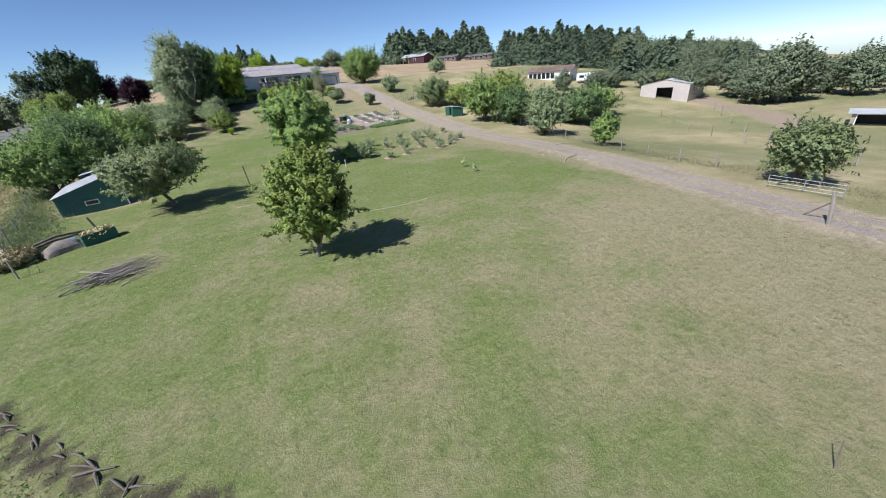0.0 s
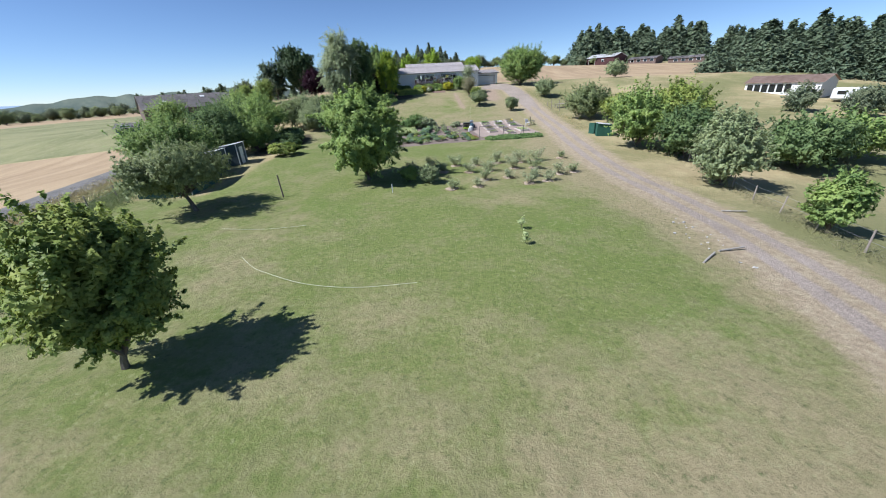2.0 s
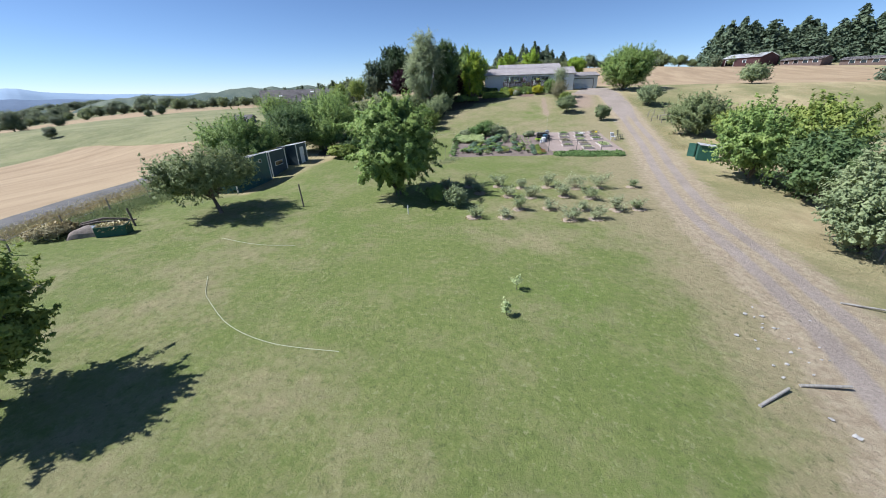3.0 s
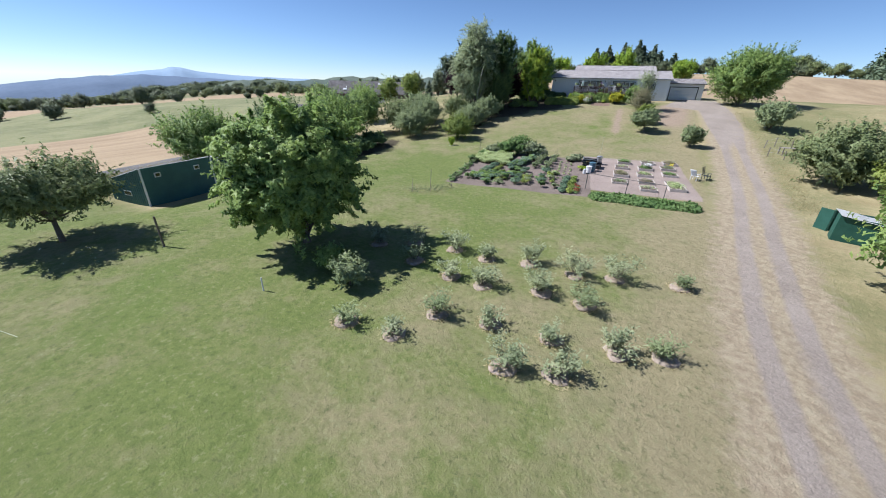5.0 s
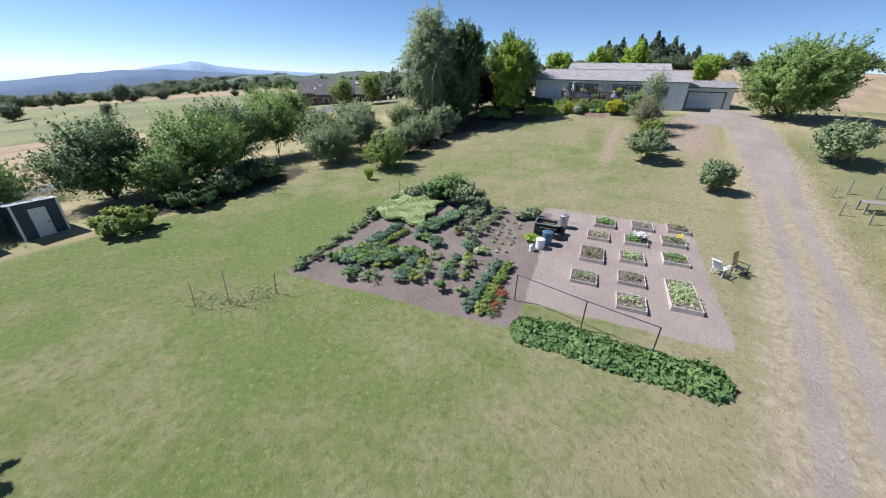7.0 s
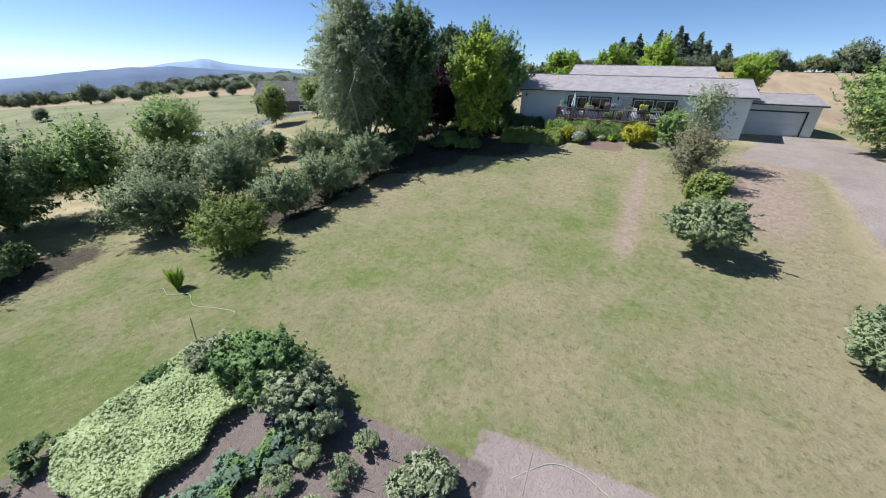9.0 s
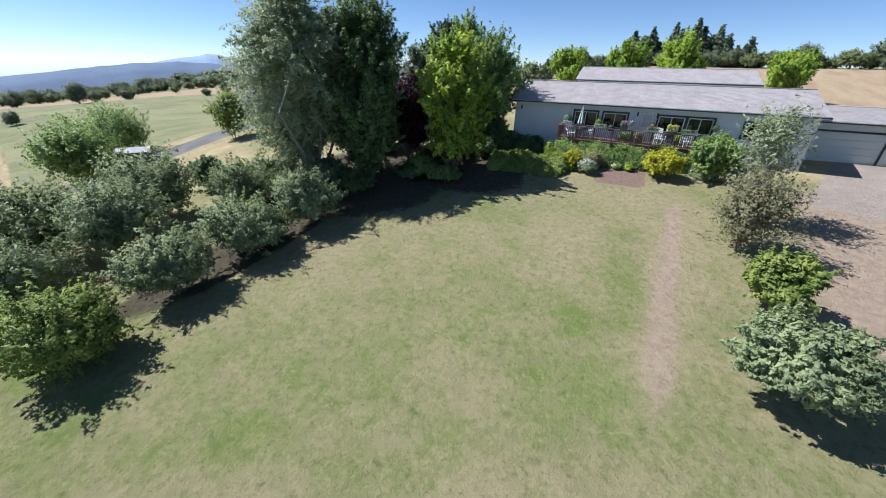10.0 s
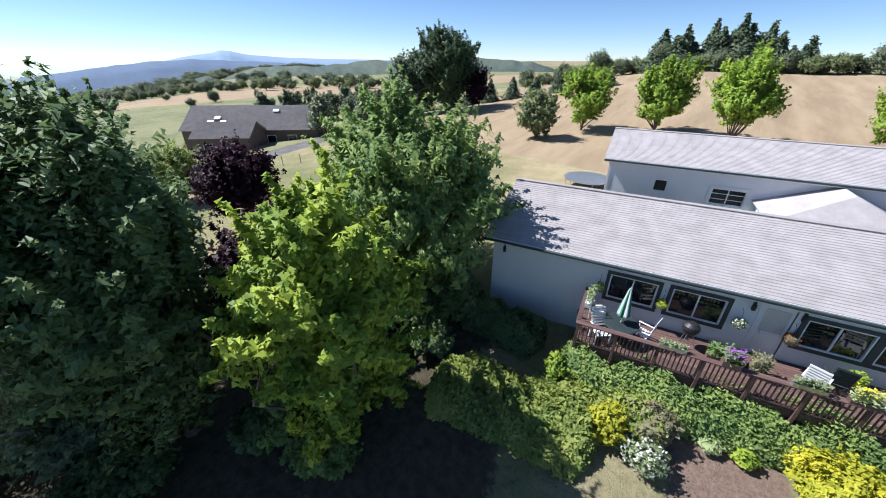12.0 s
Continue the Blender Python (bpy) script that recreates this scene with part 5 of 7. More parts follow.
for k in range(260):
    a, lean, h = float(rng.uniform(0, math.tau)), float(rng.uniform(0.05, 0.5)), float(rng.uniform(0.6, 1.25))
    x, y, c, q = 0.12 * math.cos(a * 3), 0.12 * math.sin(a * 3), math.cos(a), math.sin(a)
    verts += [(x - 0.02 * q, y + 0.02 * c, 0.0), (x + 0.02 * q, y - 0.02 * c, 0.0), (x + 0.45 * lean * c + 0.014 * q, y + 0.45 * lean * q - 0.014 * c, h * 0.65), (x + lean * c, y + lean * q, h)]
    faces += [(4 * k, 4 * k + 1, 4 * k + 2), (4 * k, 4 * k + 2, 4 * k + 3)]
part("grass", mesh_of("grass", verts, faces, LEAF_MAPLE), LEAF_MAPLE, e)


# ---- berry bushes ----
BERRIES = [(14.0, 38.0, 0.7), (16.1, 38.4, 0.65), (20.4, 39.0, 0.95), (22.1, 39.6, 0.9), (16.9, 40.4, 1.0), (19.0, 41.0, 0.7), (21.4, 41.4, 0.75), (23.7, 42.0, 1.05), (25.3, 42.7, 0.8), (15.8, 43.5, 0.9), (17.6, 43.5, 1.1), (20.2, 44.5, 1.25),
           (22.1, 44.5, 1.1), (18.8, 46.9, 1.15), (21.1, 47.0, 1.3), (23.0, 47.8, 1.3), (25.9, 48.8, 0.65), (14.6, 46.3, 1.2), (16.6, 46.2, 0.8), (12.1, 45.8, 1.1), (13.4, 43.9, 1.0), (10.4, 44.6, 0.9)]
for k, (x, y, h) in enumerate(BERRIES):
    rng = np.random.default_rng(900 + k)
    e = thing("berry_bush", pose(x, y, at_ground(x, y), 0, 0, float(rng.uniform(0, 360))), "sparse berry bush on a mound of wood mulch", "bush", "berry bushes")
    bm = bmesh.new()
    bmesh.ops.create_icosphere(bm, subdivisions=3, radius=0.48)
    for v in bm.verts:
        v.co = Vector((v.co.x * (1 + 0.2 * math.sin(5 * v.co.y)), v.co.y, max(v.co.z, -0.1) * 0.24)) + Vector(rng.normal(0, 0.016, 3))
    for f in bm.faces:
        f.smooth = True
    part("mulch", bm, MULCH, e, "pinkish wood-chip mound")
    a, r = rng.uniform(0, math.tau, 260), rng.uniform(0, 1, 260) ** 0.5 * 0.62
    part("straw", leaf_mesh("straw", np.stack([r * np.cos(a), r * np.sin(a), 0.02 + 0.11 * np.clip(1 - (r / 0.5) ** 2, 0, 1)], 1), np.tile((0, 0, 1.0), (260, 1)), 0.03, STRAW_BLADE, rng, 4), STRAW_BLADE, e)
    tips = []
    for j in range(int(9 + 7 * h)):
        a = rng.uniform(0, math.tau)
        r = rng.uniform(0.2, 0.75) * h
        tip = Vector((math.cos(a) * r + 0.12, math.sin(a) * r, h * rng.uniform(0.45, 0.95)))
        bm = bmesh.new()
        tube(bm, [(0.06 * math.cos(a), 0.06 * math.sin(a), 0.1), tip * 0.5 + Vector((0, 0, 0.08)), tip], [0.012, 0.009, 0.004], 4)
        tips.append(tip)
        part("twig", bm, BARK, e)
    tips = np.array(tips)
    h *= 0.9
    n = int(820 * h)
    w = rng.integers(0, len(tips), n)
    pts = tips[w] * rng.uniform(0.45, 1.05, n)[:, None] + rng.normal(0, 0.1, (n, 3)) + (0, 0, 0.06)
    pts[:, 2] = np.maximum(pts[:, 2], 0.12)
    part("leaves", leaf_mesh("leaves", pts, np.tile((0, 0, 1.0), (n, 1)), 0.058, LEAF_BERRY if k % 4 else LEAF_APPLE, rng, 2.1), LEAF_BERRY, e)
bush("lavender_bush", 12.2, 40.2, "pale green bush in the shadow of the walnut", 1.6, 1.0, LEAF_APPLE, 5000, 0.1, 160)
bush("lavender_bush", 10.4, 40.8, "green bush in the shadow of the walnut", 1.5, 0.9, LEAF_WALNUT, 4000, 0.1, 161)

# ---- kitchen garden ----
def veg(name, x, y, label, h, r, leaf, n, size, seed, aspect=1.4, group="vegetables"):
    """A leafy low plant with its stem."""
    rng = np.random.default_rng(seed + 1500)
    e = thing(name, pose(x, y, at_ground(x, y)), label, "plant", group)
    n, size = int(n * 2.2), size * 0.68
    shoots = int(rng.integers(8, 15))
    w = rng.integers(0, shoots, n)
    a = rng.uniform(0, math.tau, shoots)[w] + rng.normal(0, 0.22, n)
    q = rng.uniform(0.1, 1, n) ** 0.7 * rng.uniform(0.55, 1.25, shoots)[w]
    up = rng.uniform(0.45, 1.1, shoots)[w]
    pts = np.stack([np.cos(a) * r * q, np.sin(a) * r * q, h * up * (0.35 + 0.75 * q - 0.45 * q * q) + rng.normal(0, 0.06 * h, n) + 0.04], 1)
    pts[:, 2] = np.maximum(pts[:, 2], 0.03)
    nor = np.stack([np.cos(a) * q * 0.5, np.sin(a) * q * 0.5, np.full(n, 0.8)], 1)
    part("leaves", leaf_mesh("leaves", pts, nor, size, leaf, rng, aspect), leaf, e)
    bm = bmesh.new()
    tube(bm, [(0, 0, -0.05), (0.01, 0.01, h * 0.6)], [0.02, 0.01], 5)
    part("stem", bm, LEAF_VEG, e)
    return e


vr = np.random.default_rng(77)
GC, GS = math.cos(radians(10.5)), math.sin(radians(10.5))


def plot(u, v):
    """Garden place: u across, v along the plot, from the middle of the soil."""
    return 11.6 + u * GC - v * GS, 66.9 + u * GS + v * GC


seed = 0
for k in range(26):
    if k in (11, 19):
        continue
    x, y = plot(-5.75 + float(vr.normal(0, 0.16)), -6.6 + 0.44 * k + float(vr.normal(0, 0.1)))
    veg("border_plant", x, y, "low pale green plant along the bed edge", float(vr.uniform(0.28, 0.5)), float(vr.uniform(0.25, 0.42)), LEAF_WILLOW if k % 2 else LEAF_VEG, 130, 0.11, 10 + k)
for k in range(9):
    x, y = plot(-3.5 + 0.07 * k, -2.4 + 0.33 * k)
    veg("kale_plant", x, y, "dark blue-green leafy vegetable in a row", 0.55, 0.42, LEAF_BLUE, 380, 0.1, 50 + k)
    x, y = plot(-2.75 + 0.06 * k, -2.3 + 0.3 * k)
    veg("carrot_row_plant", x, y, "feathery light green vegetable in a row", 0.35, 0.28, LEAF_ASH, 200, 0.07, 70 + k)
for k in range(18):
    x, y = plot(-4.2 + 0.9 * (k % 8) * 0.62 + float(vr.normal(0, 0.25)), -5.2 + 0.85 * (k // 8) + 0.42 * (k % 8) * 0.6 + float(vr.normal(0, 0.2)))
    veg("squash_plant", x, y, "broad-leaved squash plant on dark soil", 0.6, float(vr.uniform(0.4, 0.62)), (LEAF_VEG, LEAF_BLUE, LEAF_WALNUT)[k % 3], 380, 0.13, 100 + k)
for k in range(34):
    u, v = -2.4 + 1.15 * (k % 6) + float(vr.normal(0, 0.22)), -6.2 + 0.95 * (k // 6) + 0.25 * (k % 6) + float(vr.normal(0, 0.22))
    if u > 3.9 or v > -2.2:
        continue
    x, y = plot(u, v)
    veg("bed_plant", x, y, "bushy green vegetable plant on bare soil", float(vr.uniform(0.35, 0.75)), float(vr.uniform(0.3, 0.58)), (LEAF_VEG, LEAF_APPLE, LEAF_BLUE, LEAF_ASH)[k % 4], 420, 0.095, 700 + k)
rng = np.random.default_rng(31)
x, y = plot(-3.85, 3.05)
patch = thing("pale_crop", pose(x, y, at_ground(x, y), 0, 0, 10.5), "flat pale green patch of dense low crop", "plant", "vegetables")
n = 34000
px, py = rng.uniform(-2.0, 2.1, n), rng.uniform(-2.0, 2.8, n)
py = py - 0.2 * (px - 1.0)
px = px + 0.12 * np.sin(py * 3.1)
py = py + 0.15 * np.sin(px * 2.7)
gx, gy = x + px * GC - py * GS, y + px * GS + py * GC
pz = land(gx, gy) - at_ground(x, y) + 0.42 + 0.12 * np.sin(px * 2.3) * np.sin(py * 2.9) + rng.uniform(-0.22, 0.06, n)
part("leaves", leaf_mesh("leaves", np.stack([px, py, pz], 1), np.tile((0, 0, 1.0), (n, 1)), 0.075, LEAF_PALE, rng, 1.3), LEAF_PALE, patch)
bm = bmesh.new()
for j in range(60):
    a, b = float(rng.uniform(-1.8, 1.8)), float(rng.uniform(-2.1, 2.2))
    tube(bm, [(a, b, -0.3), (a, b, 0.35)], [0.01, 0.008], 4)
part("stems", bm, LEAF_VEG, patch)
for k, (u, v, h, r, n) in enumerate([(-1.4, 6.4, 2.3, 1.6, 8000), (-0.2, 6.1, 2.0, 1.3, 6000), (0.9, 5.8, 1.5, 1.2, 5000), (-2.7, 6.5, 1.8, 1.3, 5500), (-3.8, 6.5, 1.2, 1.1, 3800), (-4.8, 6.3, 1.0, 1.0, 3000), (-5.7, 4.9, 0.6, 0.6, 1500), (5.4, 5.6, 0.75, 0.8, 2600), (4.7, 5.1, 0.6, 0.6, 1600)]):
    x, y = plot(u, v)
    bush("bean_bush", x, y, "tall leafy bean plants at the plot end", h, r, LEAF_VEG if k % 3 == 0 else LEAF_BERRY, int(n * 1.5), 0.11, 170 + k, group="vegetables", category="plant")
for k in range(14):
    x, y = plot(-1.15 + 0.175 * k + float(vr.normal(0, 0.12)), 0.45 + 0.42 * k)
    veg("chard_plant", x, y, "large-leaved blue-green plant beside the pale crop", 0.62, 0.62, (LEAF_BLUE, LEAF_VEG, LEAF_BLUE)[k % 3], 420, 0.17, 140 + k)
for row in range(2):
    for k in range(6):
        x, y = plot((1.15, 2.25)[row] + (0.11, 0.14)[row] * k + float(vr.normal(0, 0.06)), (1.0, 0.45)[row] + (0.95, 1.03)[row] * k + float(vr.normal(0, 0.06)))
        veg("tomato_plant", x, y, "small bushy grey-green plant with a stake", float(vr.uniform(0.6, 0.8)), float(vr.uniform(0.38, 0.46)), LEAF_APPLE, 900, 0.065, 160 + 10 * row + k)
        bm = bmesh.new()
        tube(bm, [(x + 0.1, y, at_ground(x, y) - 0.1), (x + 0.12, y, at_ground(x, y) + 1.25)], [0.012, 0.012], 5)
        tagged(part("garden_stake", bm, OLD_WOOD, None), "thin wooden stake beside a plant", "stake", "garden stakes")
for k, (u, v, h, r, m) in enumerate([(2.5, -0.5, 0.7, 0.62, LEAF_BLUE), (3.4, -0.95, 0.5, 0.4, LEAF_PALE), (-1.0, -0.3, 0.45, 0.4, LEAF_BLUE), (0.3, -1.0, 0.6, 0.5, LEAF_BLUE), (-0.3, -0.5, 0.5, 0.45, LEAF_VEG), (6.05, 1.75, 0.65, 0.55, LEAF_MAPLE), (-6.0, 1.5, 0.9, 0.45, LEAF_DARK)]):
    x, y = plot(u, v)
    veg("garden_plant", x, y, "single leafy plant standing on bare soil", h, r, m, 420, 0.13, 880 + k)
for row in range(3):
    for k in range(16):
        if vr.uniform() < 0.3:
            continue
        x, y = plot(3.7 + 0.55 * row + float(vr.normal(0, 0.06)), -2.0 + 0.55 * k + float(vr.normal(0, 0.12)))
        veg("seedling", x, y, "tiny seedling in a row", 0.15, 0.12, (LEAF_VEG, LEAF_PALE)[k % 2], 26, 0.08, 230 + 20 * row + k)
for k in range(13):
    for u, m, nm, lab in ((4.3, LEAF_BLUE, "cabbage_plant", "blue-green cabbage in a short row"), (4.95, LEAF_ASH, "lettuce_plant", "light green lettuce in a short row"), (5.5, RED_PETAL, "marigold", "small red-orange flowers in a row")):
        if m is RED_PETAL and k > 5:
            continue
        x, y = plot(u + 0.03 * k, -6.5 + 0.38 * k)
        veg(nm, x, y, lab, 0.38, 0.3, m if k % 3 or m is not RED_PETAL else LEAF_VEG, 150, 0.12 if m is not RED_PETAL else 0.06, 300 + k)
foliage_bank("squash_row", "row of dark green squash leaves along the yard", [(19.4, 61.2), (22.0, 61.7), (24.8, 61.9), (27.4, 62.5)], 1.6, 0.42, LEAF_VEG, 3400, 0.2, 12, "plant", aspect=1.2)


def raised_bed(x, y, w, d, h, fill, label, seed, flowers=None):
    e = thing("raised_bed", pose(x, y, at_ground(x, y), 0, 0, 9.5), label, "planter", "raised beds")
    t = 0.045
    for r in ((-w / 2, w / 2, -d / 2, -d / 2 + t), (-w / 2, w / 2, d / 2 - t, d / 2), (-w / 2, -w / 2 + t, -d / 2 + t, d / 2 - t), (w / 2 - t, w / 2, -d / 2 + t, d / 2 - t)):
        part("board", boxes((*r, -0.25, h), bevel=0.006), BED_WOOD, e)
    bm = bmesh.new()
    bmesh.ops.create_grid(bm, x_segments=10, y_segments=10, size=0.5)
    rng = np.random.default_rng(seed + 40)
    for v in bm.verts:
        v.co = Vector((v.co.x * (w - 2 * t), v.co.y * (d - 2 * t), h - 0.045 + float(rng.normal(0, 0.015))))
    part("soil", bm, SOIL, e)
    if fill:
        n = int(fill * 0.42)
        pts = np.stack([rng.normal(0, w * 0.2, n), rng.normal(0, d * 0.2, n), h + rng.uniform(-0.05, 0.18, n)], 1)
        pts[:, 0] = np.clip(pts[:, 0], -w * 0.46, w * 0.46)
        pts[:, 1] = np.clip(pts[:, 1], -d * 0.46, d * 0.46)
        m = (LEAF_VEG, LEAF_APPLE, LEAF_DRY, LEAF_PALE)[seed % 4]
        part("foliage", leaf_mesh("foliage", pts, np.tile((0, 0, 1.0), (n, 1)), 0.075, m, rng, 2.0), m, e)
    if flowers:
        n = 420 if flowers is WHITE_PETAL else 50
        s = 0.12 if flowers is WHITE_PETAL else 0.12
        pts = np.stack([rng.normal(0.22, w * s, n), rng.normal(0.12, d * s, n), h + rng.uniform(0.2, 0.42, n)], 1)
        part("blossom", leaf_mesh("blossom", pts, np.tile((0, 0, 1.0), (n, 1)), 0.09, flowers, rng, 1.1), flowers, e, "white daisy heads" if flowers is WHITE_PETAL else "yellow flowers")
    return e


BEDS = [(20.7, 74.9, 900, None), (23.0, 75.6, 90, None), (25.1, 76.3, 600, None), (20.7, 72.7, 160, None), (22.9, 73.2, 700, WHITE_PETAL), (24.95, 74.2, 420, YELLOW_PETAL), (20.9, 70.0, 1100, None), (23.0, 70.8, 500, None), (25.2, 71.8, 500, None),
        (21.1, 67.1, 420, None), (23.3, 68.3, 260, None), (23.6, 66.0, 220, None)]
for k, (x, y, n, fl) in enumerate(BEDS):
    raised_bed(x, y, 1.36, 1.36 if k != 6 else 1.9, 0.17, n, "low timber raised bed with plants on the gravel yard" if n > 200 else "low timber raised bed of bare soil on the gravel yard", k, fl)
raised_bed(25.7, 68.0, 1.36, 2.9, 0.17, 1500, "long timber raised bed of pale grassy plants", 23)

# trellis, bins and seats of the garden
e = thing("trellis", pose(0, 0, 0), "dark metal trellis rail over the squash row", "trellis")
pts = [(18.7, 63.2), (22.0, 62.8), (24.8, 62.6)]
for x, y in pts:
    bm = bmesh.new()
    tube(bm, [(x, y, at_ground(x, y) - 0.2), (x, y, at_ground(x, y) + 1.5)], [0.028, 0.028], 6)
    part("post", bm, DARK_TRIM, e)
bm = bmesh.new()
tube(bm, [(x, y, at_ground(x, y) + 1.48) for x, y in pts], [0.022] * 3, 6)
part("rail", bm, DARK_TRIM, e)


def lathe(profile, sides=18):
    bm = bmesh.new()
    rings = [[bm.verts.new((r * math.cos(k * math.tau / sides), r * math.sin(k * math.tau / sides), z)) for k in range(sides)] for r, z in profile]
    for a, b in zip(rings, rings[1:]):
        for k in range(sides):
            bm.faces.new((a[k], a[(k + 1) % sides], b[(k + 1) % sides], b[k]))
    bm.faces.new(rings[0][::-1]), bm.faces.new(rings[-1])
    return bm


def bin_can(name, x, y, r, h, body, lid, label):
    e = thing(name, pose(x, y, at_ground(x, y, 0.02)), label, "bin")
    part("body", lathe([(r * 0.85, 0), (r * 0.9, 0.04), (r, h * 0.94), (r * 1.03, h * 0.95), (r * 1.03, h)]), body, e)
    part("lid", lathe([(r * 1.08, h + 0.002), (r * 1.08, h + 0.04), (r * 0.8, h + 0.09), (r * 0.15, h + 0.13)]), lid, e)
    bm = bmesh.new()
    tube(bm, [(-0.1, 0, h + 0.1), (-0.08, 0, h + 0.17), (0.08, 0, h + 0.17), (0.1, 0, h + 0.1)], [0.012] * 4, 5)
    part("handle", bm, body, e)
    return e


bin_can("rubbish_can", 18.3, 72.9, 0.3, 0.85, GALVANISED, GALVANISED, "grey ribbed can with a lid on the gravel")
bin_can("barrel", 18.1, 69.9, 0.33, 0.85, BLUE_PLASTIC, BLUE_PLASTIC, "dull blue plastic barrel beside the compost crate")
bin_can("bucket", 17.9, 69.2, 0.28, 0.6, WHITE_PLASTIC, WHITE_PLASTIC, "white lidded tub on the gravel")
bin_can("bucket", 17.6, 68.6, 0.17, 0.35, WHITE_PLASTIC, GALVANISED, "small white bucket on the gravel")
bin_can("black_pot", 18.5, 70.9, 0.24, 0.4, BLACK_PLASTIC, BLACK_PLASTIC, "black plastic pot beside the crate")
bin_can("black_pot", 18.5, 71.7, 0.26, 0.45, BLACK_PLASTIC, BLACK_PLASTIC, "black plastic tub beside the crate")
e = thing("compost_crate", pose(17.6, 71.2, at_ground(17.6, 71.2), 0, 0, 8), "dark slatted compost crate half filled with straw", "crate")
for k in range(4):
    z = 0.04 + 0.22 * k
    for r in ((-0.7, 0.7, -0.55, -0.51), (-0.7, 0.7, 0.51, 0.55), (-0.7, -0.66, -0.51, 0.51), (0.66, 0.7, -0.51, 0.51)):
        part("slat", boxes((*r, z, z + 0.18), bevel=0.005), BLACK_PLASTIC, e)
part("rim", boxes((-0.74, 0.74, -0.6, -0.52, 0.92, 0.96), (-0.74, 0.74, 0.52, 0.6, 0.92, 0.96), (-0.74, -0.66, -0.52, 0.52, 0.92, 0.96), (0.66, 0.74, -0.52, 0.52, 0.92, 0.96)), GALVANISED, e, "pale metal rim")
rng = np.random.default_rng(8)
n = 900
part("straw", leaf_mesh("straw", np.stack([rng.uniform(-0.6, 0.6, n), rng.uniform(-0.45, 0.45, n), rng.uniform(0.3, 0.62, n)], 1), np.tile((0, 0, 1.0), (n, 1)), 0.06, STRAW_BLADE, rng, 6), STRAW_BLADE, e)
bm = bmesh.new()
tube(bm, [(18.15, 73.7, at_ground(18.15, 73.7) - 0.2), (18.2, 73.8, at_ground(18.15, 73.7) + 2.9)], [0.016, 0.01], 5)
tagged(part("garden_cane", bm, ROPE, None), "tall thin green garden cane in the ground", "cane")


def garden_chair(x, y, z, turn, label, mat, recline=20, s=1.0):
    e = thing("garden_chair", pose(x, y, z, 0, 0, turn), label, "chair", "garden chairs")
    for k in range(6):
        part("seat_slat", boxes((-0.27, 0.27, -0.26 + 0.09 * k, -0.19 + 0.09 * k, 0.4, 0.425), bevel=0.005), mat, e)
    for k in range(7):
        a, r = 0.06 + 0.11 * k, radians(recline)
        y0, z0 = 0.28 + a * math.sin(r), 0.43 + a * math.cos(r)
        part("back_slat", boxes((-0.27, 0.27, y0, y0 + 0.022, z0, z0 + 0.08), bevel=0.004), mat, e)
    for sx in (-0.28, 0.28):
        for yy in (-0.24, 0.24):
            part("leg", boxes((sx - 0.025, sx + 0.025, yy - 0.025, yy + 0.025, 0, 0.43), bevel=0.005), mat, e)
        part("arm", boxes((sx - 0.035, sx + 0.035, -0.28, 0.34, 0.62, 0.65), bevel=0.008), mat, e)
        part("arm_post", boxes((sx - 0.02, sx + 0.02, -0.25, -0.21, 0.43, 0.62)), mat, e)
    return e


garden_chair(27.3, 71.4, at_ground(27.3, 71.4), 150, "white reclining garden chair beside the yard", WHITE_PLASTIC, 38)
garden_chair(28.2, 71.9, at_ground(28.2, 71.9), 60, "dark metal garden chair beside the white one", DARK_TRIM, 12)

# ---- things on the deck ----
def on_deck(x, y, turn=0.0, z=FLOOR - 0.05):
    return HOUSE @ pose(x, y, z, 0, 0, turn)


def deck_chair(x, y, turn, label, mat, recline):
    e = garden_chair(0, 0, 0, 0, label, mat, recline)
    e.matrix_world = on_deck(x, y, turn)
    return e


deck_chair(13.3, -1.35, 205, "white slatted reclining chair on the deck", WHITE_PLASTIC, 32)
deck_chair(11.6, -1.3, 150, "white plastic garden chair on the deck", WHITE_PLASTIC, 12)
deck_chair(12.2, -0.9, 170, "dark wicker chair under the window", DARK_TRIM, 15)
deck_chair(6.6, -1.3, 250, "white round-backed chair at the table", WHITE_PLASTIC, 10)
deck_chair(5.0, -0.9, 120, "white chair at the umbrella table", WHITE_PLASTIC, 10)
deck_chair(5.2, -2.0, 30, "white folding chair by the railing", WHITE_PLASTIC, 18)
e = thing("patio_table", on_deck(5.8, -1.5), "round dark patio table with umbrella pole", "table")
part("tabletop", lathe([(0.62, 0.69), (0.65, 0.7), (0.65, 0.73), (0.62, 0.74)], 28), DARK_TRIM, e)
for k in range(4):
    bm = bmesh.new()
    a = k * math.tau / 4 + 0.4
    tube(bm, [(0.48 * math.cos(a), 0.48 * math.sin(a), 0), (0.35 * math.cos(a), 0.35 * math.sin(a), 0.69)], [0.02, 0.02], 6)
    part("leg", bm, DARK_TRIM, e)
e = thing("parasol", on_deck(5.8, -1.5), "closed green and white striped parasol", "parasol")
bm = bmesh.new()
tube(bm, [(0, 0, 0.0), (0, 0, 2.35)], [0.022, 0.02], 8)
part("pole", bm, WHITE_PLASTIC, e)
GREEN_CLOTH = surface("green_cloth", (0.03, 0.2, 0.1), (0.05, 0.26, 0.14), 3, 0.9)
